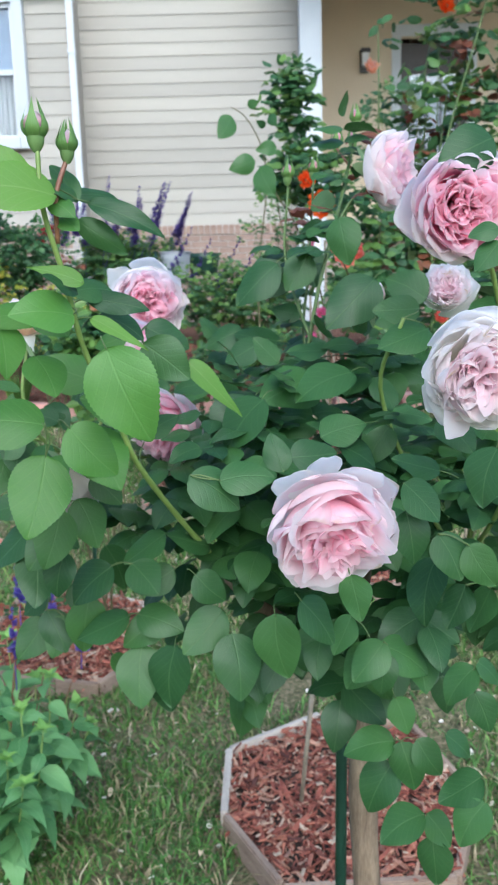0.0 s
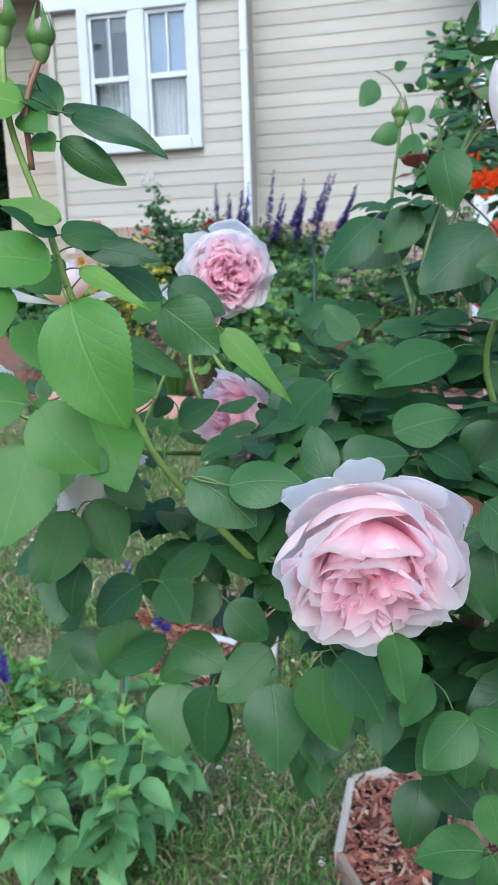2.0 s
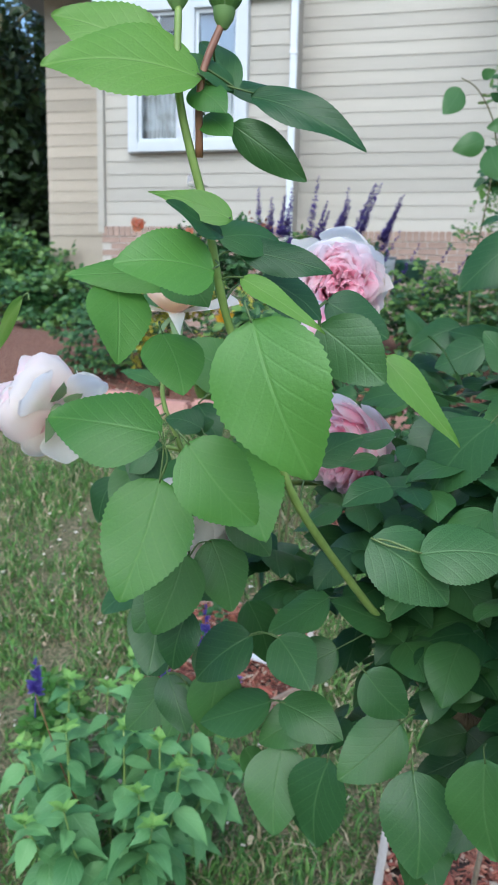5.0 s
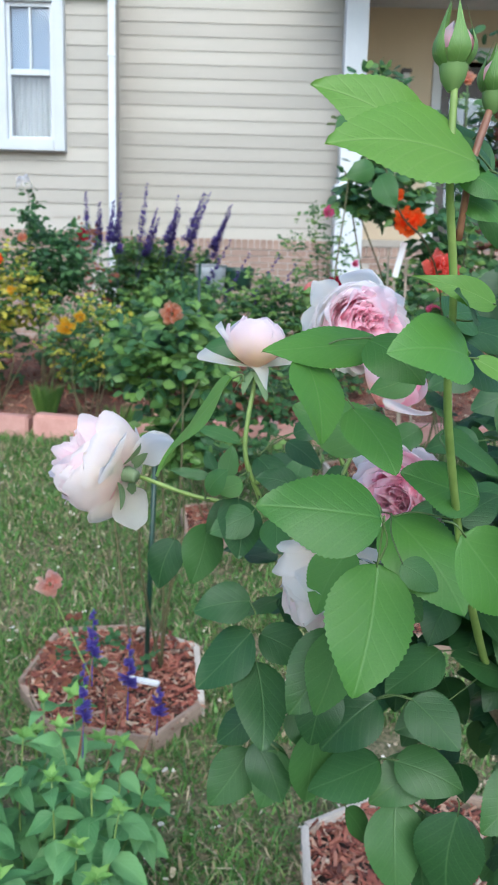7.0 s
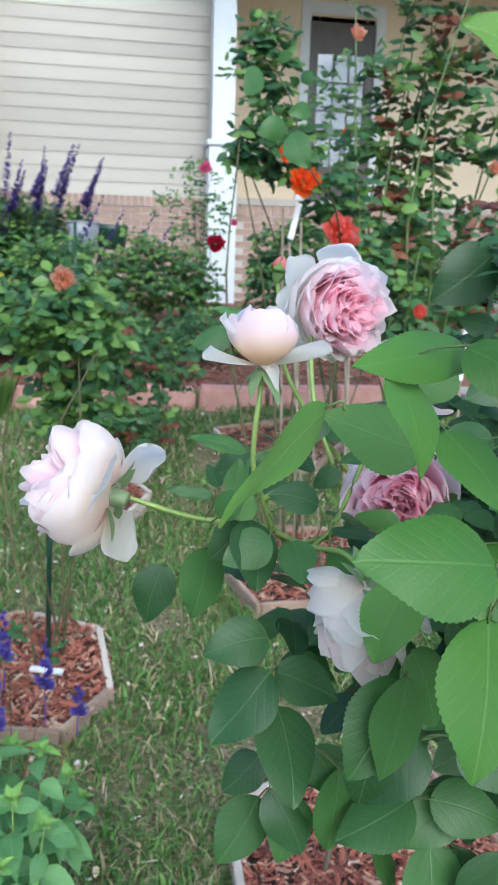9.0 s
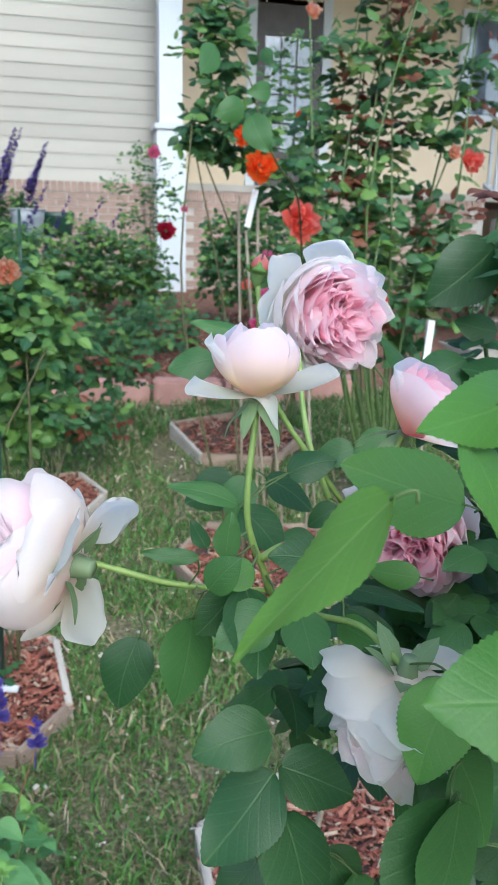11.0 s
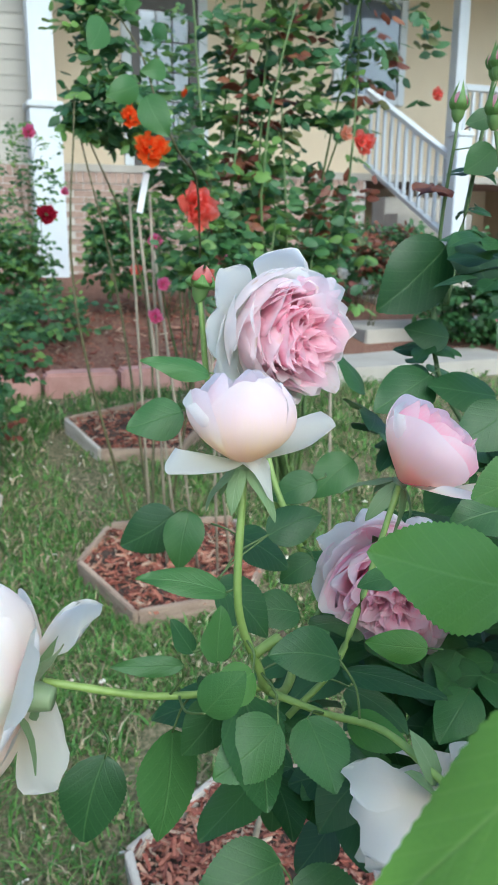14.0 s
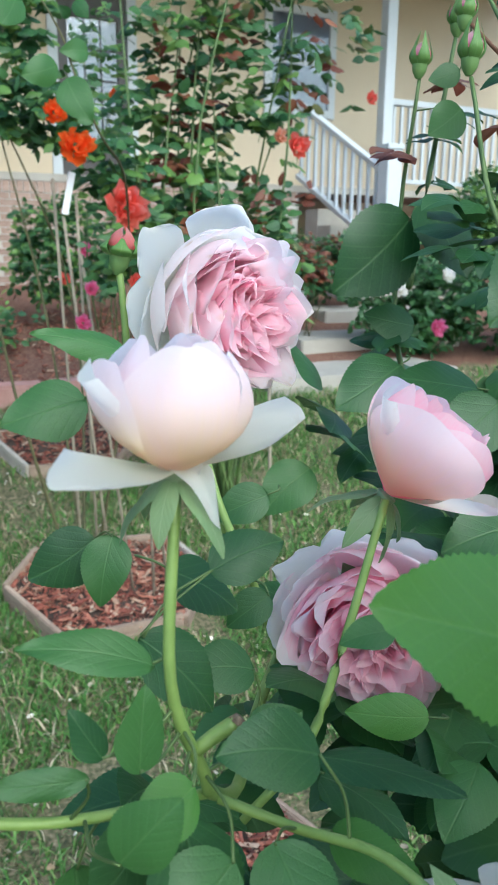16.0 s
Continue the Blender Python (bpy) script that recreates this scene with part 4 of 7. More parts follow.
def full_rose(parent, place, axis, r, seed, palette="pink", spin=0.0, label="", loose=1.0, shape=(1, 1), back=(), dome=0.0, heart=(0.0, 0.0), count=78):
    """A many-petalled bloom whose petals stand in a spiral; its face looks along axis, its heart may sit off the middle."""
    rng = random.Random(seed)
    m = axis_pose(place, axis) @ Matrix.Diagonal((shape[0], shape[1], 1, 1)) @ pose(0, 0, 0, 0, 0, spin)
    flower = calyx(parent, m, r, label=label)
    c, s = math.cos(radians(-spin)), math.sin(radians(-spin))
    heart = (heart[0] * c - heart[1] * s, heart[0] * s + heart[1] * c)
    for phi, reach, top, wide in back:
        prof = bezier2((0.08 * r, -0.66 * r), (0.8 * reach * r, -0.62 * r), (reach * r, top * r))
        v, f, uv = petal_patch(prof, radians(phi), wide, r, rng, ruffle=0.07, notch=0.02, taper=0.4, nu=11, nv=10, round_off=0.22)
        mesh_object("petal", v, f, PETAL_WHITE, flower, uvs=uv)
    mats = PALETTES[palette]
    for i in range(count):
        k = i / (count - 1)
        phi = i * 2.39996 + loose * rng.uniform(-0.4, 0.4)
        rim = (1.0 - 0.95 * k ** 0.82) * rng.uniform(0.88, 1.06)
        top = float(np.interp(k, (0, 0.07, 0.2, 0.45, 0.75, 1), (-0.30, 0.02, 0.20, 0.28, 0.25, 0.14))) + dome * (1 - rim) + loose * rng.uniform(-0.09, 0.08)
        wide = min(1.5, (0.72 - 0.34 * k) * rng.uniform(0.75, 1.15) / max(rim, 0.2))
        lip = rng.uniform(0.03, 0.15) * r
        q, h = rim * r, top * r
        curve = bezier2((0.08 * r, -0.70 * r), (q * 1.16, (-0.62 + 0.30 * k) * r), (q, h))

        def prof(v, curve=curve, lip=lip, k=k):
            rho, z = curve(min(1.0, v))
            e = max(0.0, v - 0.74) / 0.26
            return rho + lip * e * e, z - (0.6 if k < 0.2 else 0.25) * lip * e * e

        tone = min(4, int(k * 5.6 + rng.uniform(-0.35, 0.35) + 0.2)) if k > 0.08 else 0
        v, f, uv = petal_patch(prof, phi, wide, r, rng, ruffle=(0.055 if k < 0.25 else 0.10) * (0.6 + 0.4 * loose), notch=rng.choice((0.0, 0.02, 0.05)), lift=rng.uniform(-0.10, 0.02), taper=0.35,
                               twist=rng.uniform(-0.05, 0.05) if k < 0.12 else loose * rng.uniform(-0.22, 0.22), nu=11, nv=12, round_off=rng.uniform(0.10, 0.2), fold=0.0 if k < 0.3 else rng.uniform(-0.08, 0.10), shift=(heart[0] * r * k, heart[1] * r * k))
        mesh_object("petal", v, f, mats[max(0, tone)], flower, uvs=uv)
    return flower


def wing_petal(angle, reach, rise, width, tilt, r, rng, droop=0.0):
    """An outer petal spread away from the cup; tilt raises one long edge."""
    a = radians(angle)
    d, side = Vector((math.cos(a), math.sin(a), 0)), Vector((-math.sin(a), math.cos(a), 0))
    s1 = rng.uniform(0, 9)
    verts, uvs, faces = [], [], []
    n, m = 11, 9
    for i in range(n):
        v = i / (n - 1)
        w = width * (0.30 + 0.70 * math.sin(min(1.0, v * 1.6) * math.pi / 2)) * (1 - 0.80 * max(0.0, (v - 0.5) / 0.5) ** 2.0)
        for k in range(m):
            u = 2 * k / (m - 1) - 1
            along = 0.08 + (reach - 0.08) * v * (1 - 0.16 * abs(u) ** 2.5)
            n1 = noise.noise((u * 1.5 + s1, v * 1.8, s1))
            z = 0.02 * math.sin(v * 3.0) + rise * v ** 1.3 - droop * v ** 3 + (tilt * u + 0.16 * u * u) * v + 0.09 * n1 * v
            verts.append((d * along + side * u * w + Vector((0, 0, z))) * r)
            uvs.append((k / (m - 1), v))
    for i in range(n - 1):
        for k in range(m - 1):
            q = i * m + k
            faces.append((q, q + 1, q + m + 1, q + m))
    return verts, faces, uvs


def cup_rose(parent, place, axis, r, seed, spin=0.0, wings=(), label="", pink=False):
    """A half-open goblet of broad overlapping petals with a few outer ones spread flat.
    Wings are (angle, reach, rise, width, tilt, droop)."""
    rng = random.Random(seed)
    m = axis_pose(place, axis, spin)
    flower = calyx(parent, m, r, drop=-0.1, back=0.2, label=label, long=1.0)
    if pink:
        # two pale outer petals stand open on one side of a deeper heart
        rings = ((1.05, 1.45, 1.55, (222,), 0.95, PETAL_CREAM), (1.40, 0.95, 1.82, (306,), 0.85, PETAL_WHITE), (0.92, 1.5, 1.5, (100,), 0.95, PETAL_CREAM), (0.72, 1.5, 1.35, (30, 150, 262), 0.95, PETAL_BLUSH), (0.5, 1.55, 1.1, (0, 80, 160, 240, 310), 0.9, PETAL_PINK), (0.26, 1.5, 0.7, (50, 170, 290), 1.1, PETAL_PINK))
    else:
        rings = ((0.70, 1.74, 1.78, (316,), 0.85, PETAL_CREAM), (0.52, 1.88, 1.80, (236,), 1.0, PETAL_CREAM), (0.98, 1.62, 1.72, (178,), 0.60, PETAL_CREAM), (0.70, 1.74, 1.70, (95, 20), 0.9, PETAL_CREAM), (0.40, 1.90, 1.6, (280, 30, 150), 1.0, PETAL_CREAM), (0.42, 1.86, 1.3, (250, 10, 130), 1.05, PETAL_PALE), (0.2, 1.7, 1.0, (310, 70, 190), 1.2, PETAL_BLUSH))
    for rim, top, bulge, angles, wide, mat in rings:
        for phi in angles:
            curve = bezier2((0.10 * r, -0.06 * r), (bulge * r * rng.uniform(0.98, 1.02), 0.80 * r), (rim * r * rng.uniform(0.95, 1.05), top * r * rng.uniform(0.97, 1.03)))

            def prof(v, curve=curve):
                rho, z = curve(v)
                e = max(0.0, v - 0.8) / 0.2
                return rho + 0.05 * r * e * e, z

            v, f, uv = petal_patch(prof, radians(phi + rng.uniform(-5, 5)), wide, r, rng, ruffle=0.045, notch=0.02, taper=0.5, nu=13, nv=11, lift=0.05, round_off=0.22, close=0.25)
            mesh_object("petal", v, f, mat, flower, uvs=uv)
    for angle, reach, rise, width, tilt, droop in wings:
        v, f, uv = wing_petal(angle, reach, rise, width, tilt, r, rng, droop)
        mesh_object("petal", v, f, PETAL_WHITE, flower, uvs=uv)
    return flower


def lathe(profile, sides=12):
    verts, faces = [], []
    for rho, z in profile:
        for k in range(sides):
            a = 2 * math.pi * k / sides
            verts.append((rho * math.cos(a), rho * math.sin(a), z))
    for i in range(len(profile) - 1):
        for k in range(sides):
            a, b = i * sides + k, i * sides + (k + 1) % sides
            faces.append((a, b, b + sides, a + sides))
    return verts, faces


def bud(parent, place, axis, r, tip=PETAL_BLUSH, label="closed green rosebud", opening=0.4, bare=False):
    """Swollen hip, green bud wrapped in sepals with drawn-out tips, petals at the point."""
    pile = Pile()
    v, f = lathe([(0.22 * r, -1.6 * r), (0.40 * r, -1.35 * r), (0.58 * r, -1.05 * r), (0.66 * r, -0.7 * r), (0.68 * r, -0.4 * r), (0.74 * r, -0.15 * r), (0.80 * r, 0.15 * r)])
    pile.add(v, f)
    rng = random.Random(int(1e5 * abs(place[0])))
    for i in range(5):
        a = 2 * math.pi * i / 5 + 0.3
        prof = bezier2((0.62 * r, -0.5 * r), (1.62 * r, 0.35 * r), ((0.16 + opening * 0.35) * r, 1.5 * r))
        sv, sf, suv = petal_patch(prof, a, 0.62, r, rng, ruffle=0.02, nu=7, nv=8, taper=0.9)
        out = []
        for j, q in enumerate(sv):
            t = (j // 7) / 7
            rho, z = prof(t)
            c = Vector((math.cos(a) * rho, math.sin(a) * rho, z))
            out.append(c + (Vector(q) - c) * (1 - t ** 3.0) + Vector((0, 0, 0.9 * r * max(0, t - 0.8) / 0.2)))
        if bare:
            out = [Vector((q.x * 1.25, q.y * 1.25, -0.2 * r + 0.45 * q.z)) for q in out]
        pile.add(out, sf, suv)
    ob = pile.done("bud", BUD_GREEN, parent, label)
    settle(ob, axis_pose(place, axis))
    inner = Pile()
    for i in range(4):
        prof = bezier2((0.3 * r, -0.3 * r), (1.50 * r, 0.35 * r), (0.10 * r, 1.45 * r))
        sv, sf, suv = petal_patch(prof, 1.57 * i + 0.4, 1.1, r, rng, ruffle=0.02, nu=6, nv=8)
        inner.add(sv, sf, suv)
    inner.done("petal_tip", tip, ob, "pink petals showing between the sepals")
    return ob


def simple_bloom(parent, place, axis, r, mat, seed, name="bloom"):
    """A smaller bloom: a green cup with four rings of petals."""
    rng = random.Random(seed)
    v, f = lathe([(0.02 * r, -0.6 * r), (0.16 * r, -0.45 * r), (0.2 * r, -0.25 * r), (0.04 * r, -0.1 * r)], 7)
    ob = mesh_object(name, v, f, SEPAL, parent)
    settle(ob, axis_pose(place, axis))
    for rim, top, count in ((1.0, 0.0, 6), (0.75, 0.3, 5), (0.5, 0.45, 4), (0.25, 0.42, 3)):
        for i in range(count):
            phi = 2 * math.pi * (i + rng.uniform(-0.3, 0.3)) / count + rim * 3
            prof = bezier2((0.08 * r, -0.4 * r), (rim * 1.1 * r, -0.25 * r), (rim * r, top * r))
            v, f, uv = petal_patch(prof, phi, 1.2 * math.pi / count, r, rng, ruffle=0.22, nu=5, nv=5, twist=rng.uniform(-0.2, 0.2))
            mesh_object("petal", v, f, mat, ob, uvs=uv)
    return ob


# ---- the near tree rose ----
SPRAY_A = [
    (-0.12, 0.665, 1.471, -0.085, 0.649, 1.392),
    (-0.156, 0.724, 1.497, -0.204, 0.691, 1.504),
    (-0.162, 0.692, 1.399, -0.12, 0.695, 1.353),
    (-0.141, 0.737, 1.597, -0.072, 0.729, 1.57),
    (-0.153, 0.741, 1.581, -0.109, 0.747, 1.549),
    (-0.149, 0.735, 1.599, -0.177, 0.709, 1.613),
    (-0.15, 0.734, 1.597, -0.177, 0.755, 1.635),
    (-0.16, 0.765, 1.607, -0.118, 0.798, 1.607),
    (-0.153, 0.728, 1.516, -0.175, 0.694, 1.533),
    (-0.164, 0.757, 1.518, -0.129, 0.788, 1.521),
    (-0.155, 0.769, 1.511, -0.095, 0.783, 1.498),
    (-0.147, 0.747, 1.494, -0.092, 0.745, 1.464),
    (-0.147, 0.799, 1.495, -0.103, 0.807, 1.471),
    (-0.108, 0.814, 1.463, -0.061, 0.809, 1.425),
    (-0.106, 0.829, 1.48, -0.06, 0.837, 1.457),
    (-0.064, 0.833, 1.443, -0.004, 0.837, 1.382),
]
SPRAY_B = [
    (-0.147, 0.82, 1.436, -0.095, 0.828, 1.406),
    (0.007, 0.967, 1.382, -0.038, 0.922, 1.322),
    (-0.121, 0.868, 1.38, -0.137, 0.861, 1.364),
    (-0.116, 0.865, 1.357, -0.081, 0.879, 1.377),
    (-0.171, 0.844, 1.323, -0.146, 0.857, 1.354),
    (-0.176, 0.841, 1.316, -0.144, 0.843, 1.283),
    (-0.195, 0.852, 1.289, -0.174, 0.846, 1.232),
    (-0.208, 0.826, 1.285, -0.227, 0.809, 1.221),
    (-0.215, 0.855, 1.226, -0.228, 0.842, 1.175),
    (-0.056, 0.701, 1.35, -0.009, 0.697, 1.319),
    (-0.029, 0.697, 1.345, 0.022, 0.701, 1.349),
    (0.032, 0.744, 1.34, 0.02, 0.759, 1.377),
    (0.04, 0.769, 1.349, 0.09, 0.783, 1.352),
    (0.076, 0.833, 1.356, 0.128, 0.85, 1.368),
    (0.097, 0.837, 1.347, 0.144, 0.845, 1.321),
    (0.088, 1.004, 1.406, 0.015, 0.949, 1.385),
]
SPRAY_C = [
    (-0.107, 0.926, 1.223, -0.158, 0.906, 1.192),
    (-0.097, 0.92, 1.178, -0.147, 0.902, 1.157),
    (-0.065, 0.828, 1.205, -0.031, 0.831, 1.171),
    (-0.037, 0.867, 1.146, -0.084, 0.845, 1.1),
    (-0.025, 0.806, 1.144, -0.015, 0.775, 1.078),
    (0.022, 0.783, 1.175, 0.033, 0.772, 1.103),
    (0.044, 0.694, 1.228, 0.077, 0.694, 1.183),
    (0.083, 0.64, 1.273, 0.09, 0.624, 1.236),
    (-0.114, 0.924, 1.112, -0.165, 0.905, 1.085),
    (-0.096, 0.873, 1.099, -0.106, 0.856, 1.024),
    (-0.21, 0.944, 1.133, -0.216, 0.929, 1.064),
    (-0.246, 0.95, 1.107, -0.262, 0.935, 1.055),
    (-0.185, 0.943, 1.203, -0.16, 0.939, 1.146),
    (0.106, 0.803, 1.163, 0.084, 0.79, 1.123),
    (0.137, 0.777, 1.144, 0.101, 0.76, 1.108),
    (0.139, 0.775, 1.131, 0.133, 0.764, 1.087),
]
SPRAY_D = [
    (0.114, 0.985, 1.597, 0.123, 0.973, 1.54),
    (0.157, 0.97, 1.525, 0.095, 0.939, 1.471),
    (0.218, 0.965, 1.497, 0.171, 0.991, 1.525),
    (0.044, 1.128, 1.549, -0.017, 1.117, 1.496),
    (0.088, 1.13, 1.56, 0.055, 1.12, 1.51),
    (0.127, 0.948, 1.415, 0.054, 0.922, 1.387),
    (0.199, 0.867, 1.469, 0.14, 0.843, 1.451),
    (0.195, 0.892, 1.489, 0.141, 0.891, 1.488),
    (0.182, 0.739, 1.39, 0.205, 0.703, 1.364),
    (0.189, 0.587, 1.394, 0.174, 0.578, 1.348),
    (0.184, 0.739, 1.338, 0.137, 0.742, 1.352),
    (0.136, 0.679, 1.343, 0.168, 0.672, 1.308),
    (0.142, 0.693, 1.313, 0.151, 0.683, 1.264),
    (0.177, 0.717, 1.282, 0.2, 0.708, 1.237),
    (0.19, 0.78, 1.237, 0.166, 0.747, 1.177),
    (0.224, 0.783, 1.203, 0.202, 0.774, 1.157),
]
SPRAY_E = [
    (0.257, 0.801, 1.192, 0.231, 0.792, 1.145),
    (0.206, 0.715, 1.271, 0.233, 0.707, 1.23),
    (0.136, 0.79, 1.135, 0.191, 0.783, 1.104),
    (0.127, 0.79, 1.135, 0.095, 0.78, 1.088),
    (0.137, 0.831, 1.087, 0.152, 0.823, 1.046),
    (0.152, 0.787, 1.021, 0.094, 0.785, 1.011),
    (0.15, 0.791, 0.991, 0.117, 0.78, 0.936),
    (0.157, 0.778, 1.024, 0.171, 0.766, 0.969),
    (0.175, 0.778, 1.027, 0.202, 0.77, 0.986),
    (0.15, 0.778, 1.078, 0.164, 0.77, 1.038),
    (0.223, 0.738, 1.133, 0.19, 0.731, 1.097),
    (0.222, 0.733, 1.107, 0.238, 0.725, 1.065),
    (0.192, 0.725, 1.066, 0.22, 0.72, 1.043),
    (0.228, 0.716, 1.023, 0.182, 0.711, 0.998),
    (0.225, 0.693, 1.01, 0.196, 0.684, 0.967),
    (0.178, 0.753, 0.954, 0.128, 0.747, 0.925),
]
SPRAY_F = [
    (0.181, 0.753, 0.954, 0.207, 0.746, 0.917),
    (0.186, 0.748, 0.927, 0.188, 0.737, 0.873),
    (0.226, 0.739, 1.138, 0.251, 0.735, 1.115),
    (0.241, 0.792, 1.653, 0.186, 0.767, 1.631),
    (0.201, 0.641, 1.56, 0.177, 0.64, 1.554),
    (0.201, 0.639, 1.549, 0.181, 0.634, 1.526),
    (0.016, 0.892, 1.392, -0.031, 0.88, 1.333),
    (-0.112, 0.919, 1.068, -0.11, 0.903, 0.991),
    (0.135, 0.935, 1.352, 0.091, 0.933, 1.339),
    (0.164, 0.905, 1.353, 0.136, 0.896, 1.308),
    (0.083, 0.772, 1.3, 0.064, 0.776, 1.323),
    (-0.287, 0.74, 1.476, -0.344, 0.764, 1.413),
    (-0.246, 0.79, 1.49, -0.23, 0.758, 1.441),
    (-0.192, 0.817, 1.499, -0.273, 0.763, 1.496),
    (-0.206, 0.788, 1.502, -0.174, 0.76, 1.479),
    (-0.214, 0.79, 1.456, -0.187, 0.759, 1.419),
]
SPRAY_G = [
    (-0.197, 0.745, 1.394, -0.275, 0.735, 1.407),
    (-0.199, 0.748, 1.362, -0.215, 0.714, 1.287),
    (-0.203, 0.847, 1.34, -0.231, 0.83, 1.294),
    (-0.208, 0.835, 1.278, -0.247, 0.816, 1.218),
    (-0.29, 0.961, 1.349, -0.287, 0.93, 1.302),
    (-0.318, 0.997, 1.313, -0.332, 0.977, 1.259),
    (-0.352, 1.017, 1.291, -0.369, 1.008, 1.242),
    (-0.292, 0.979, 1.339, -0.319, 0.976, 1.31),
    (-0.276, 0.941, 1.259, -0.327, 0.934, 1.253),
    (-0.275, 0.935, 1.232, -0.324, 0.92, 1.184),
    (-0.27, 0.929, 1.207, -0.262, 0.885, 1.146),
    (-0.267, 0.953, 1.223, -0.218, 0.934, 1.208),
    (-0.233, 0.954, 1.149, -0.21, 0.943, 1.107),
    (-0.273, 0.975, 1.131, -0.306, 0.972, 1.1),
    (-0.274, 0.968, 1.096, -0.311, 0.951, 1.046),
    (-0.268, 0.951, 1.115, -0.241, 0.928, 1.066),
]
SPRAY_H = [
    (-0.168, 0.885, 1.197, -0.21, 0.873, 1.164),
    (-0.156, 0.919, 1.119, -0.212, 0.911, 1.099),
    (-0.145, 0.909, 1.125, -0.096, 0.891, 1.114),
    (-0.141, 0.91, 1.083, -0.14, 0.878, 1.027),
    (-0.272, 1.055, 1.369, -0.246, 1.037, 1.343),
    (-0.24, 1.105, 1.376, -0.208, 1.097, 1.354),
    (-0.237, 1.057, 1.393, -0.205, 1.055, 1.403),
    (-0.182, 0.931, 1.061, -0.162, 0.923, 1.037),
    (-0.142, 0.874, 1.203, -0.114, 0.846, 1.181),
    (-0.176, 0.785, 1.35, -0.154, 0.779, 1.337),
    (-0.185, 0.724, 1.609, -0.252, 0.71, 1.641),
    (-0.162, 0.712, 1.601, -0.245, 0.683, 1.609),
    (-0.145, 0.719, 1.525, -0.194, 0.711, 1.541),
    (-0.171, 0.722, 1.598, -0.148, 0.709, 1.583),
    (-0.166, 0.729, 1.584, -0.147, 0.717, 1.572),
    (-0.297, 1.036, 1.483, -0.329, 1.035, 1.477),
]
SPRAY_I = [
    (-0.258, 1.102, 1.49, -0.302, 1.099, 1.504),
    (-0.215, 1.341, 1.306, -0.269, 1.351, 1.275),
    (-0.204, 1.328, 1.312, -0.223, 1.309, 1.261),
    (-0.289, 0.986, 1.395, -0.335, 0.996, 1.409),
    (-0.312, 0.976, 1.37, -0.321, 0.984, 1.387),
    (-0.301, 0.971, 1.364, -0.296, 0.977, 1.393),
    (-0.317, 0.976, 1.364, -0.354, 0.98, 1.369),
    (-0.318, 0.942, 1.357, -0.302, 0.932, 1.38),
    (0.079, 1.333, 1.563, -0.005, 1.323, 1.501),
    (0.094, 1.332, 1.58, 0.113, 1.285, 1.517),
    (0.092, 1.334, 1.468, 0.042, 1.344, 1.48),
    (-0.007, 1.222, 1.454, -0.067, 1.214, 1.43),
    (0.048, 1.197, 1.435, -0.021, 1.204, 1.45),
    (0.017, 1.143, 1.437, -0.034, 1.142, 1.411),
    (-0.051, 1.044, 1.392, -0.103, 1.05, 1.386),
    (-0.174, 0.907, 1.414, -0.246, 0.918, 1.44),
]
SPRAY_J = [
    (-0.142, 0.932, 1.466, -0.181, 0.931, 1.452),
    (-0.061, 1.261, 1.369, -0.106, 1.257, 1.34),
    (-0.122, 1.216, 1.368, -0.161, 1.225, 1.353),
    (-0.202, 1.078, 1.323, -0.241, 1.082, 1.329),
    (-0.253, 0.983, 1.353, -0.232, 0.979, 1.364),
    (-0.236, 0.958, 1.36, -0.275, 0.963, 1.369),
    (-0.194, 0.974, 1.393, -0.215, 0.981, 1.39),
    (-0.173, 1.117, 1.343, -0.199, 1.121, 1.326),
    (0.152, 1.367, 1.698, 0.123, 1.375, 1.688),
    (0.149, 1.358, 1.663, 0.11, 1.354, 1.638),
    (-0.117, 0.815, 1.391, -0.175, 0.808, 1.41),
    (-0.178, 0.821, 1.375, -0.133, 0.767, 1.326),
]
SPRAY_K = [
    (-0.153, 0.996, 1.329, -0.189, 1.011, 1.333),
    (-0.213, 0.998, 1.327, -0.173, 0.949, 1.33),
    (-0.2, 1.014, 1.303, -0.18, 0.972, 1.296),
    (-0.225, 0.968, 1.316, -0.207, 0.934, 1.315),
    (-0.256, 0.957, 1.331, -0.257, 0.921, 1.311),
    (-0.286, 0.958, 1.364, -0.311, 0.952, 1.357),
    (-0.276, 0.947, 1.339, -0.314, 0.936, 1.324),
]
OUTER_LEAVES = SPRAY_A + SPRAY_B + SPRAY_C + SPRAY_D + SPRAY_E + SPRAY_F + SPRAY_G + SPRAY_H + SPRAY_I + SPRAY_J + SPRAY_K


CAMERA_SIDE = Vector((-0.12, 0.25, 1.62))


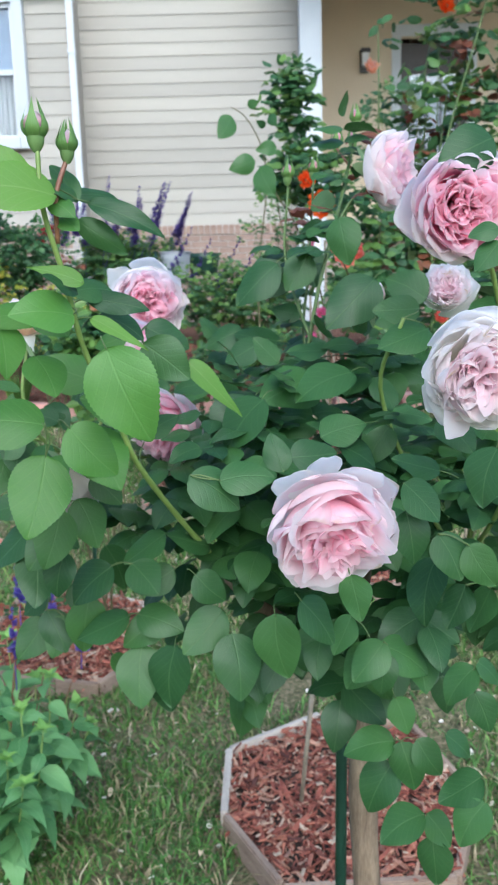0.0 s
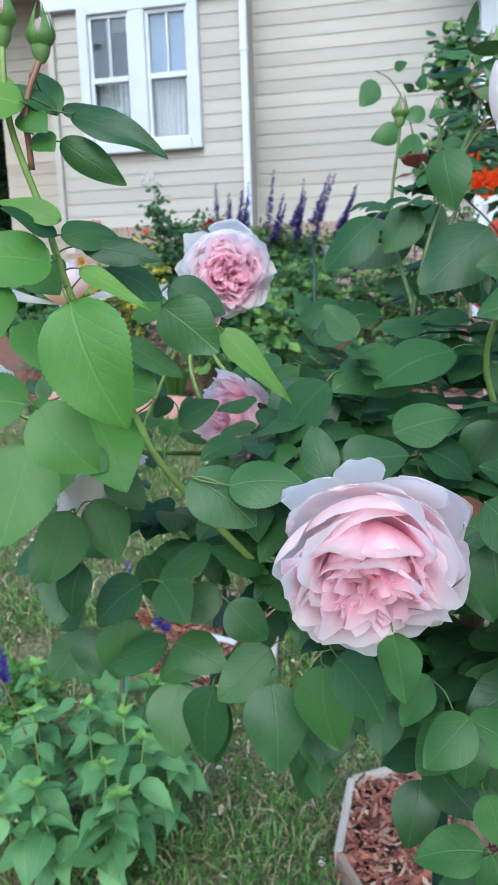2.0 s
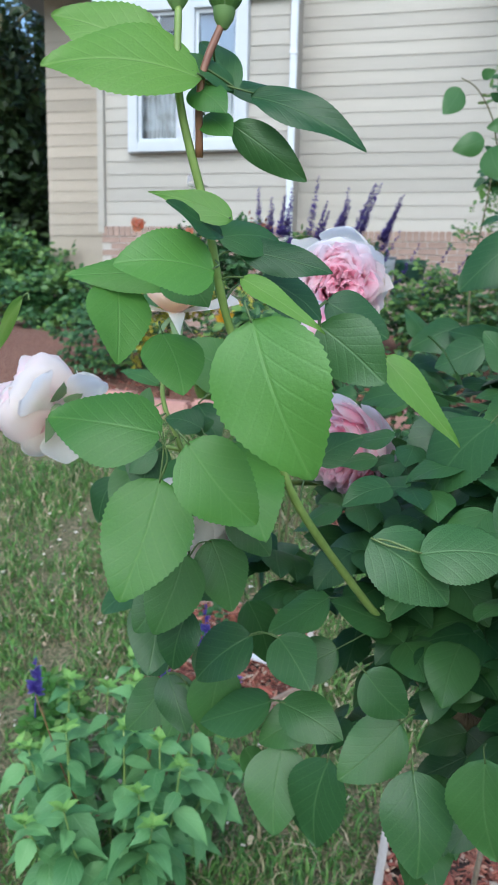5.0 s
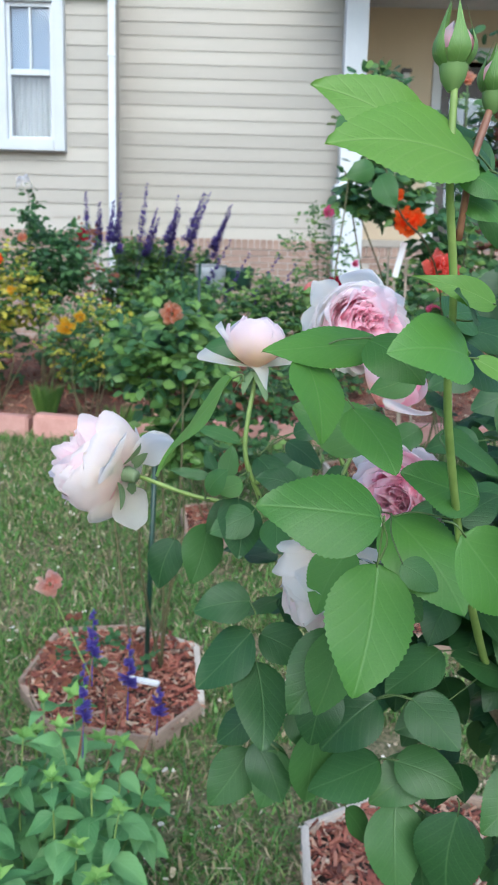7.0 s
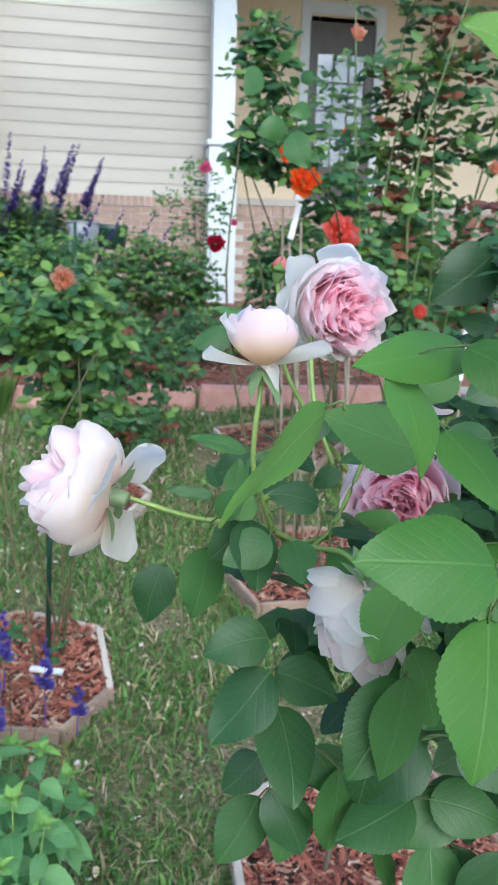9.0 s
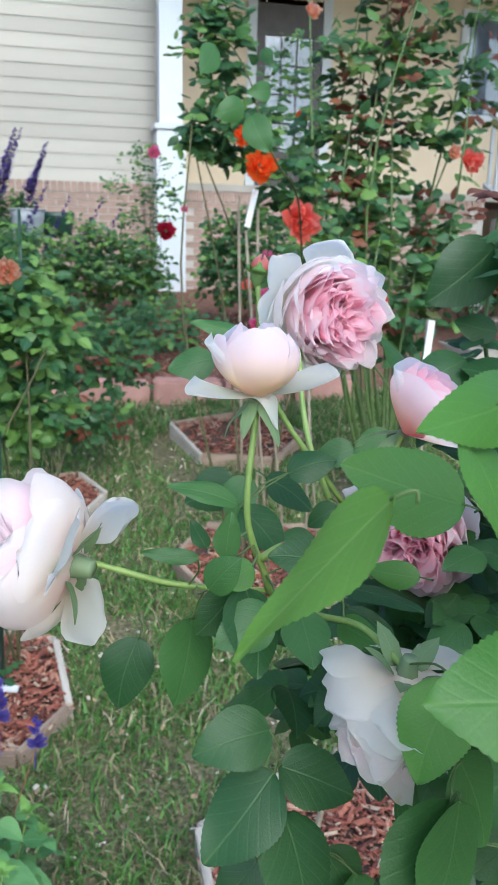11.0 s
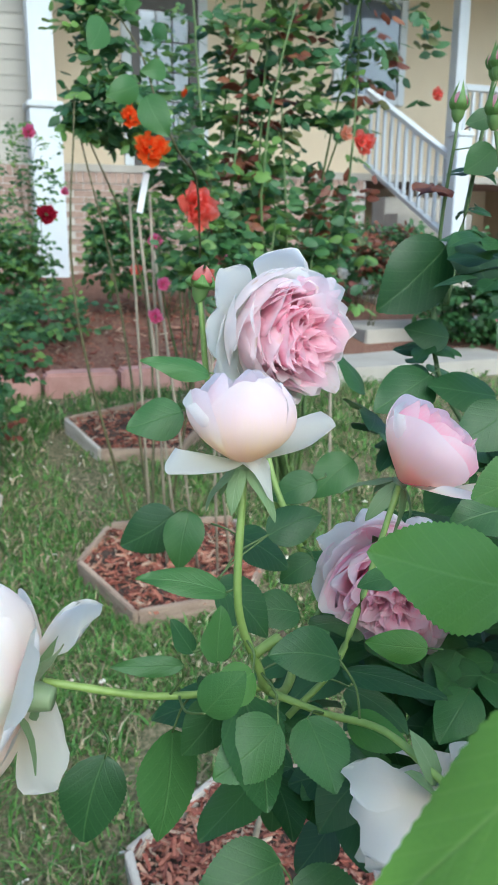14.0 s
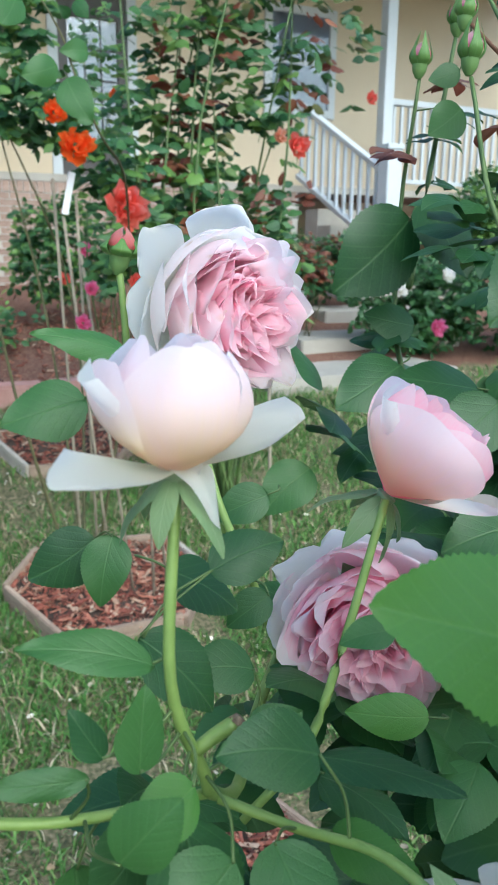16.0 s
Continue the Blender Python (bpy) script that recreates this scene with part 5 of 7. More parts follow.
def near_rose():
    rng = random.Random(21)
    bush = thing("tree_rose", (0.165, 1.08, ground_height(1.08)), "grafted standard rose in bloom, pale pink cupped flowers, dark glossy leaves", "rose bush")
    inv = Matrix.Translation(-Vector(bush.location))

    def put(name, v, f, mat, label="", uvs=None):
        ob = mesh_object(name, [Vector(q) - Vector(bush.location) for q in v], f, mat, bush, label, uvs)
        return ob

    g = ground_height(1.08)
    v, f = tube([(0.16, 1.09, g - 0.05), (0.175, 1.08, g + 0.4), (0.16, 1.08, 0.75), (0.165, 1.08, 0.92), (0.15, 1.08, 1.0)], 0.021, 0.024, 14, 0.06, rng)
    put("trunk", v, f, BARK, "pale ridged woody trunk")
    head = (0.14, 1.08, 1.0)
    limbs = [
        ([head, (0.09, 1.07, 1.02), (0.03, 1.05, 1.05), (-0.03, 0.99, 1.14)], 0.020, 0.011),
        ([head, (0.16, 1.10, 1.10), (0.17, 1.13, 1.22)], 0.018, 0.010),
        ([head, (0.22, 1.05, 1.06), (0.28, 1.0, 1.14)], 0.014, 0.008),
        ([head, (0.10, 1.15, 1.08), (0.02, 1.22, 1.18), (-0.10, 1.22, 1.26)], 0.014, 0.008),
    ]
    for pts, r0, r1 in limbs:
        v, f = tube(pts, r0, r1, 9, 0.08, rng)
        put("limb", v, f, BARK, "gnarled brown limb")
    canes = [
        ([(-0.03, 0.99, 1.14), (-0.08, 0.90, 1.24), (-0.119, 0.828, 1.327), (-0.134, 0.807, 1.375), (-0.158, 0.763, 1.462), (-0.166, 0.736, 1.529), (-0.177, 0.718, 1.59), (-0.178, 0.718, 1.64)], 0.0044, 0.0023, STEM),
        ([(-0.168, 0.727, 1.56), (-0.165, 0.720, 1.60), (-0.155, 0.727, 1.632)], 0.0026, 0.0024, RED_STEM),
        ([(-0.10, 1.22, 1.26), (-0.19, 1.10, 1.28), (-0.24, 1.02, 1.305), (-0.265, 0.992, 1.33), (-0.271, 0.986, 1.345), (-0.285, 0.983, 1.389), (-0.277, 0.996, 1.455)], 0.0042, 0.0023, STEM),
        ([(-0.265, 0.992, 1.33), (-0.31, 0.988, 1.338), (-0.34, 0.99, 1.344), (-0.385, 0.997, 1.358)], 0.0026, 0.0023, STEM),
        ([(-0.262, 0.992, 1.326), (-0.239, 0.969, 1.321), (-0.222, 0.935, 1.328), (-0.214, 0.892, 1.325)], 0.0026, 0.0023, STEM),
        ([(-0.24, 1.015, 1.29), (-0.21, 1.013, 1.319), (-0.189, 1.018, 1.361), (-0.160, 1.03, 1.425)], 0.0026, 0.0022, STEM),
        ([(-0.14, 1.16, 1.27), (-0.174, 1.139, 1.344), (-0.190, 1.16, 1.40), (-0.185, 1.205, 1.47), (-0.17, 1.21, 1.505)], 0.0034, 0.0023, STEM),
        ([(0.17, 1.13, 1.22), (0.14, 1.0, 1.30), (0.10, 0.85, 1.31), (0.08, 0.70, 1.31)], 0.0042, 0.0024, STEM),
        ([(0.17, 1.13, 1.22), (0.08, 1.12, 1.33), (0.089, 1.108, 1.451), (0.115, 1.13, 1.559), (0.15, 1.16, 1.63), (0.19, 1.15, 1.66)], 0.0042, 0.0023, STEM),
        ([(0.115, 1.13, 1.559), (0.15, 1.25, 1.65), (0.174, 1.33, 1.72), (0.188, 1.38, 1.77)], 0.0035, 0.0024, STEM),
        ([(0.174, 1.33, 1.70), (0.155, 1.36, 1.735)], 0.0024, 0.002, RED_STEM),
        ([(0.28, 1.0, 1.14), (0.20, 0.95, 1.28), (0.152, 0.90, 1.40), (0.17, 0.86, 1.48)], 0.0042, 0.0024, STEM),
        ([(0.28, 1.0, 1.14), (0.30, 0.92, 1.38), (0.26, 0.84, 1.52), (0.22, 0.80, 1.57)], 0.0042, 0.0024, STEM),
        ([(0.28, 1.0, 1.14), (0.27, 0.80, 1.30), (0.22, 0.68, 1.42)], 0.0042, 0.0024, STEM),
        ([(0.17, 1.13, 1.22), (0.10, 1.34, 1.40), (0.11, 1.39, 1.55), (0.118, 1.383, 1.69)], 0.0042, 0.0022, STEM),
        ([(0.11, 1.37, 1.50), (0.16, 1.41, 1.62), (0.188, 1.42, 1.74)], 0.004, 0.0026, STEM),
        ([(0.089, 1.108, 1.44), (0.06, 1.20, 1.55), (0.068, 1.255, 1.665)], 0.003, 0.0022, STEM),
    ]
    for pts, r0, r1, mat in canes:
        inward = mat is STEM and pts[0][0] > 0 and max(q[1] for q in pts) > 1.09
        v, f = tube(pts, r0 * 0.85, r1 * (0.75 if inward else 0.92), 8, 0.05, rng)
        put("cane", v, f, GREEN_CANE if inward else mat, "green flowering cane" if mat is STEM else "reddish young stem")
    # a pruned stub with its dry brown end
    v, f = tube([(-0.275, 0.984, 1.357), (-0.267, 0.983, 1.362), (-0.260, 0.981, 1.366)], 0.0028, 0.0034, 8, steps=3)
    put("pruned_stub", v, f, STEM, "pruned green cane stub")
    v, f = tube([(-0.260, 0.981, 1.366), (-0.258, 0.981, 1.368)], 0.0036, 0.0024, 8, steps=2)
    put("dry_tip", v, f, BARK, "dry brown cut end")
    # placed leaflets, each with its stalk
    stalks = Pile()
    nodes_on = [q for pts, _, _, _ in canes for q in smooth_line(pts, 5)]
    bases = [Vector(row[:3]) for row in OUTER_LEAVES]
    eye = CAMERA_SIDE
    slim = {3: 0.45, 4: 0.6, 5: 0.6, 6: 0.6, 7: 0.5, 8: 0.55, 10: 0.55, 11: 0.45, 15: 0.5, 16: 0.6, 27: 0.95, 91: 0.62, 93: 0.45, 122: 0.78, 123: 0.85, 124: 0.55, 128: 0.5, 131: 0.5, 133: 0.9, 134: 0.4, 156: 0.75, 157: 0.5, 158: 0.85, 159: 0.75}
    for i, row in enumerate(OUTER_LEAVES):
        b, t = Vector(row[:3]), Vector(row[3:])
        if 112 <= i < 122:
            t = b + (t - b) * 1.18
        to_eye = (eye - b).normalized()
        face = to_eye * 0.8 + Vector((rng.uniform(-0.45, 0.45), rng.uniform(-0.3, 0.3), rng.uniform(0.1, 0.7)))
        if i == 91:
            b = b + Vector((0, 0, 0.010)) + 0.12 * (t - b)
            face = Vector((-0.76, -0.22, 0.61))
        bright = i in YOUNG_SET
        ob = new("leaf", (LIME_LEAVES if i in LIME_SET else LIME_ROUND if i in (122, 123) else YOUNG_LEAVES if bright else ROSE_LEAVES)[rng.randrange(5)])
        ob.parent = bush
        ob.matrix_basis = inv @ blade_pose(b, t, face, slim.get(i, rng.uniform(0.95, 1.12)))
        d = (b - t).normalized()
        near = min(nodes_on, key=lambda q: (q - b).length)
        kin = min((q for q in bases if (q - b).length > 0.004), key=lambda q: (q - b).length)
        if (near - b).length < 0.05:
            line = [b + (t - b) * 0.03, b + d * 0.1 * (near - b).length + (near - b) * 0.45, near]
        elif (kin - b).length < 0.045:
            line = [b + (t - b) * 0.03, (b + kin) / 2 + d * 0.004, kin]
        else:
            line = [b + (t - b) * 0.03, b + d * 0.008, b + d * 0.014 - to_eye * 0.012]
        v, f = tube(line, 0.0006, 0.0008, 5, steps=4)
        stalks.add([q - Vector(bush.location) for q in v], f)
    stalks.done("leafstalk", GREEN_CANE, bush, "thin green leafstalks", "stuff")

    # inner foliage: compound leaves of five leaflets
    def compound(sink, base, outward, size, count):
        outward = outward.normalized()
        side = outward.cross(Vector((0, 0, 1))).normalized()
        up = side.cross(outward)
        for j in range(count):
            along = (0.0 if j < 1 else (0.30 if j < 3 else 0.62))
            sgn = 1 if j % 2 else -1
            p = base + outward * size * (1.1 - along * 1.2)
            d = outward * 0.9 - Vector((0, 0, 0.35)) if j == 0 else (outward * 0.35 + side * sgn - Vector((0, 0, 0.25)))
            d = d.normalized() + Vector((rng.uniform(-0.2, 0.2), rng.uniform(-0.2, 0.2), rng.uniform(-0.2, 0.1)))
            l = size * rng.uniform(0.75, 1.1)
            face = up * 0.3 + Vector((rng.uniform(-0.5, 0.4), -0.45 + rng.uniform(-0.4, 0.4), 0.75))
            sink(p, p + d.normalized() * l, face)

    made = [0]
    mass = Pile()

    def sink(b, t, face):
        if made[0] < 150:
            made[0] += 1
            ob = new("leaf", ROSE_LEAVES[rng.randrange(5)])
            ob.parent = bush
            ob.matrix_basis = inv @ blade_pose(b, t, face)
        else:
            v, f, uv = LEAF_SHAPES[rng.randrange(5)]
            mass.add(v, f, uv, inv @ blade_pose(b, t, face))

    clouds = [((-0.10, 1.08, 1.20), (0.14, 0.12, 0.06), 9), ((-0.20, 1.12, 1.19), (0.10, 0.10, 0.06), 5), ((0.04, 1.06, 1.30), (0.12, 0.12, 0.07), 10), ((0.17, 0.95, 1.20), (0.17, 0.11, 0.17), 46), ((0.10, 0.93, 1.33), (0.13, 0.10, 0.07), 18), ((0.04, 0.95, 1.10), (0.14, 0.08, 0.09), 20), ((0.16, 1.10, 1.25), (0.26, 0.20, 0.16), 75), ((0.02, 1.10, 1.18), (0.20, 0.16, 0.12), 34), ((0.24, 1.25, 1.50), (0.16, 0.16, 0.16), 12), ((0.34, 0.98, 1.18), (0.10, 0.14, 0.22), 26), ((0.0, 1.25, 1.34), (0.12, 0.10, 0.08), 8), ((0.10, 1.3, 1.40), (0.10, 0.1, 0.1), 5), ((0.16, 1.28, 1.66), (0.12, 0.10, 0.16), 2), ((0.09, 1.13, 1.46), (0.06, 0.06, 0.10), 3), ((0.40, 1.25, 1.40), (0.12, 0.14, 0.2), 7)]
    for c, rad, num in clouds:
        c = Vector(c)
        for _ in range(num):
            d = Vector((rng.gauss(0, 1), rng.gauss(0, 1), rng.gauss(0, 1))).normalized()
            k = rng.uniform(0.3, 1.0)
            p = c + Vector((d.x * rad[0], d.y * rad[1], d.z * rad[2])) * k
            compound(sink, p, d + Vector((0, -0.3, 0.1)), rng.uniform(0.042, 0.062), 5)
    young = Pile()

    def young_sink(b, t, face):
        v, f, uv = LEAF_SHAPES[rng.randrange(5)]
        young.add(v, f, uv, inv @ blade_pose(b, t, face, 0.85))

    for pts, r0, r1, mat in canes:
        if mat is STEM and pts[0][0] > 0 and max(q[1] for q in pts) > 1.09:
            way = smooth_line(pts, 6)
            for t in (0.45, 0.6, 0.72, 0.84):
                a = rng.uniform(0, 6.28)
                compound(young_sink if t > 0.8 else sink, way[int(t * (len(way) - 1))], Vector((math.cos(a), math.sin(a), 0.2)), rng.uniform(0.026, 0.04), 5)
    young.done("young_leaf", RED_LEAF, bush, "reddish bronze young leaves", "stuff")
    if mass.v:
        mass.done("inner_foliage", LEAF_JOINED, bush, "dense dark inner leaves", "stuff")

    # blooms
    full_rose(bush, (0.069, 0.640, 1.309), (0.10, -1.0, -0.26), 0.0565, 31, "blush", 20, "large pale pink cupped rose", 1.5, (1.10, 0.92), ((80, 1.30, -0.2, 0.27), (114, 1.22, -0.25, 0.36), (45, 1.12, -0.2, 0.45)), 0.0, (0.08, -0.32), 62)
    full_rose(bush, (-0.149, 1.21, 1.496), (0.30, -0.95, -0.03), 0.061, 32, "pink", 70, "pink many-petalled rose with white outer petals", 1.0, (1, 1), ((110, 1.12, -0.5, 0.42), (62, 1.12, -0.6, 0.42), (150, 1.1, -0.65, 0.42)), 0.12, (0, 0), 92)
    full_rose(bush, (-0.126, 1.085, 1.322), (-0.55, -0.78, -0.08), 0.056, 34, "deep", 40, "deeper pink rose nodding downwards", 1.1, (1, 1), ((60, 1.1, -0.2, 0.4), (110, 1.12, -0.3, 0.4), (20, 1.08, -0.3, 0.4)), 0.0, (0.1, -0.2))
    full_rose(bush, (-0.425, 0.992, 1.369), (-0.84, 0.42, 0.12), 0.051, 35, "shell", 15, "pale rose seen from behind with its stem", 1.3, (1, 1), ((20, 1.05, -1.0, 0.7), (120, 1.0, -1.15, 0.65), (240, 1.0, -1.05, 0.75)), 0.4)
    full_rose(bush, (-0.214, 0.894, 1.291), (-0.10, 0.10, -0.90), 0.043, 36, "white", 50, "white rose hanging face down", 1.5, (1, 1), ((20, 1.2, -0.5, 0.5), (140, 1.25, -0.6, 0.45), (215, 1.3, -0.75, 0.42), (285, 1.3, -0.45, 0.5)), 0.7)
    full_rose(bush, (0.216, 1.15, 1.672), (0.85, -0.52, 0.0), 0.058, 37, "pink", 30, "pink rose turned sideways")
    full_rose(bush, (0.215, 0.785, 1.588), (0.02, -0.98, -0.1), 0.058, 38, "deep", 55, "open pink rose with a deep centre")
    full_rose(bush, (0.186, 0.625, 1.446), (-0.05, -0.98, -0.08), 0.050, 39, "white", 80, "very pale pink rose with ruffled petals", 1.5)
    full_rose(bush, (0.255, 1.02, 1.51), (-0.2, -0.8, 0.3), 0.036, 40, "white", 5, "cream white rose among the leaves")
    cup_rose(bush, (-0.278, 0.995, 1.464), (0.02, -0.05, 1.0), 0.0242, 41, 0, ((192, 2.55, 0.42, 0.44, -0.20, 0), (-8, 2.6, 0.40, 0.46, 0.20, 0), (285, 0.80, 0.05, 0.34, 0.0, 0.85), (265, 0.5, 0.05, 0.3, 0.0, 0.3), (178, 1.62, 1.45, 0.42, -0.1, 0)), "half-open cream and pink goblet rose with spread outer petals")
    cup_rose(bush, (-0.154, 1.034, 1.428), (0.46, -0.34, 0.82), 0.0305, 42, -53, ((185, 1.5, 1.25, 0.42, -0.1, 0),), "half-open pink rosebud leaning over", True)
    cup_rose(bush, (0.157, 1.014, 1.485), (-0.1, -0.2, 1.0), 0.018, 43, 10, ((200, 1.3, 0.5, 0.5, -0.2, 0), (300, 1.2, 0.6, 0.5, 0.2, 0)), "small white opening bud")
    bud(bush, (-0.179, 0.719, 1.655), (0.0, 0.0, 1.0), 0.0115, PETAL_BLUSH)
    bud(bush, (-0.154, 0.727, 1.643), (0.05, 0.0, 1.0), 0.0095, PETAL_BLUSH)
    for p in ((0.189, 1.381, 1.785), (0.156, 1.370, 1.748), (0.068, 1.257, 1.683), (0.118, 1.383, 1.706), (0.189, 1.42, 1.757)):
        bud(bush, p, (rng.uniform(-0.15, 0.15), 0, 1), 0.0105, PETAL_PINK)
    v, f = tube([(-0.12, 1.24, 1.30), (-0.20, 1.25, 1.42), (-0.211, 1.268, 1.525)], 0.003, 0.0024, 7)
    put("cane", v, f, STEM)
    bud(bush, (-0.209, 1.268, 1.535), (0.2, 0, 1), 0.0105, SALMON_BUD, "salmon pink opening bud", 0.9, True)
    return bush


YOUNG_SET = {0, 1, 2, 92, 93, 94, 95, 96, 97, 98, 125, 126, 143, 144, 154, 155, 156, 159, 161}
LIME_SET = {11, 15, 91, 124}
near_rose()

stake = thing("plant_stake", (0.122, 1.055, ground_height(1.05)), "dark green coated garden stake tied to the trunk", "stake")
v, f = tube([(0, 0, -0.1), (0, 0, 0.5), (0.004, 0.0, 1.06)], 0.0085, 0.0085, 10)
mesh_object("rod", v, f, STAKE_PAINT, stake)
v, f = tube([(0.016 + 0.042 * math.cos(a) + 0.01, 0.016 + 0.038 * math.sin(a), 0.985 - 0.006 * math.cos(a)) for a in np.linspace(0, 6.28, 15)], 0.004, 0.004, 6, steps=2)
mesh_object("tie", v, f, TWINE, stake, "brown twine tie")


# ---- low flowering sage beside the lawn ----
def sage_leaf_shape(seed, fold, curl):
    verts, uvs, faces = [], [], []
    n = 13
    for i in range(n):
        v = i / (n - 1)
        half = 0.31 * math.sin(math.pi * v ** 0.66) * (1 - 0.30 * v) if 0 < v < 1 else 0.004
        tooth = 1.03 if i % 2 else 0.96
        for u in (-1, -0.5, 0, 0.5, 1):
            w = half * (tooth if abs(u) == 1 else 1)
            verts.append((u * w + 0.05 * math.sin(2.6 * v + seed), v, fold * abs(u) * half - curl * (v - 0.2) ** 2 + 0.02 * math.sin(9 * v + 2 * u + seed)))
            uvs.append((0.5 + 0.5 * u, v))
    for i in range(n - 1):
        for k in range(4):
            a = i * 5 + k
            faces.append((a, a + 1, a + 6, a + 5))
    return verts, faces, uvs


SAGE_SHAPES = [sage_leaf_shape(1, 0.25, 0.45), sage_leaf_shape(2, 0.10, 0.75), sage_leaf_shape(3, 0.4, 0.25), sage_leaf_shape(4, 0.0, 0.5)]


def flower_spike(parent, foot, top, mat, seed, thick=0.011, name="flower_spike", count=46):
    """A spike of small lipped florets in whorls round a stalk."""
    rng = random.Random(seed)
    foot, top = Vector(foot), Vector(top)
    pile = Pile()
    d = top - foot
    v, f = tube([foot - d * 0.6, foot, top], 0.0018, 0.0008, 5, steps=3)
    pile.add(v, f)
    whorls = max(6, count // 6)
    for i in range(count):
        k = i % whorls
        t = (k + 0.5 + rng.uniform(-0.22, 0.22)) / whorls
        a = i * 2.4 + rng.uniform(-0.3, 0.3)
        out = Vector((math.cos(a), math.sin(a), rng.uniform(-0.1, 0.6)))
        l = thick * (1.25 - 0.9 * t) * rng.uniform(0.7, 1.3)
        p = foot + d * t
        for q in (-0.35, 0.35):
            sv, sf, suv = FAR_LEAF
            pile.add(sv, sf, suv, blade_pose(p, p + out * l * 1.2 + Vector((0, 0, q * l)), (0, 0, 1 if q > 0 else -1), 1.2))
    pl = Vector(parent.location)
    pile.v = [tuple(Vector(q) - pl) for q in pile.v]
    return pile.done(name, mat, parent, "violet-blue flower spike")


FAR_LEAF = ([(0, 0, 0), (-0.26, 0.42, 0.06), (0, 0.5, -0.01), (0.26, 0.42, 0.06), (0, 1.0, -0.07), (-0.18, 0.75, 0.02), (0.18, 0.75, 0.02)],
            [(0, 2, 1), (0, 3, 2), (1, 2, 4, 5), (2, 3, 6, 4)], [(0.5, 0), (0.1, 0.42), (0.5, 0.5), (0.9, 0.42), (0.5, 1), (0.2, 0.75), (0.8, 0.75)])


def sage_plant():
    rng = random.Random(51)
    base = Vector((-0.73, 1.90, ground_height(1.90)))
    plant = thing("sage_plant", base, "bushy light green sage with blue flower spikes on the lawn", "plant")
    shapes = []
    for shape in SAGE_SHAPES:
        me = mesh_object("leaf", shape[0], shape[1], SAGE_LEAF, uvs=shape[2])
        shapes.append(me.data)
        bpy.data.objects.remove(me)
    stems = 23
    tips = Pile()
    for k in range(stems):
        a = k * 2.4 + rng.uniform(-0.4, 0.4)
        rad = 0.30 * math.sqrt((k + 0.5) / stems)
        topz = rng.uniform(0.52, 0.66) * (1 - 0.5 * (rad / 0.30) ** 2)
        foot = Vector((0.05 * math.cos(a), 0.05 * math.sin(a), 0))
        top = Vector((rad * math.cos(a), rad * math.sin(a), topz))
        mid = (foot + top) / 2 + Vector((0.04 * math.cos(a), 0.04 * math.sin(a), 0.02))
        v, f = tube([foot, mid, top], 0.0028, 0.0016, 6, steps=4)
        mesh_object("stem", v, f, STEM, plant)
        line = smooth_line([foot, mid, top], 12)
        turn = rng.uniform(0, 3.14)
        for j in range(6):
            t = 0.34 + 0.62 * j / 5
            p = line[min(len(line) - 1, int(t * (len(line) - 1)))]
            turn += 1.57 + rng.uniform(-0.3, 0.3)
            l = (0.118 - 0.05 * (j / 5) ** 2) * rng.uniform(0.75, 1.2)
            for side in (0, math.pi):
                d = Vector((math.cos(turn + side), math.sin(turn + side), rng.uniform(-0.75, 0.1) if j < 5 else rng.uniform(-0.1, 0.5)))
                ob = new("leaf", shapes[rng.randrange(4)])
                ob.parent = plant
                ob.matrix_basis = blade_pose(p, p + d.normalized() * l, Vector((rng.uniform(-0.5, 0.5), rng.uniform(-0.7, 0.3), 1)), rng.uniform(0.85, 1.1))
        for j in range(6):
            e = j * 1.05 + turn
            d = Vector((math.cos(e), math.sin(e), rng.uniform(0.3, 1.6))).normalized()
            v, f, uv = SAGE_SHAPES[j % 4]
            tips.add(v, f, uv, blade_pose(top, top + d * rng.uniform(0.02, 0.045), (-d.x * 0.3, -d.y * 0.3 - 0.2, 1), 0.9))
    tips.done("young_foliage", SAGE_TIP, plant, "yellow-green young leaf tips", "stuff")
    for i, (x, y, z, h) in enumerate(((-0.627, 1.976, 0.80, 0.10), (-0.645, 1.95, 0.68, 0.13), (-0.545, 1.98, 0.73, 0.11), (-0.478, 2.0, 0.60, 0.06), (-0.93, 1.85, 0.60, 0.08))):
        flower_spike(plant, (x, y, z - h), (x + 0.004, y, z + 0.02), VIOLET, 60 + i, 0.015, count=48)
        v, f = tube([(0, 0.02, 0.2), (0.5 * (x - base.x), 0.5 * (y - base.y), 0.4 * z), (x - base.x, y - base.y, z - h - base.z)], 0.002, 0.0016, 5)
        mesh_object("stem", v, f, RED_STEM, plant, "dark flower stalk")


sage_plant()


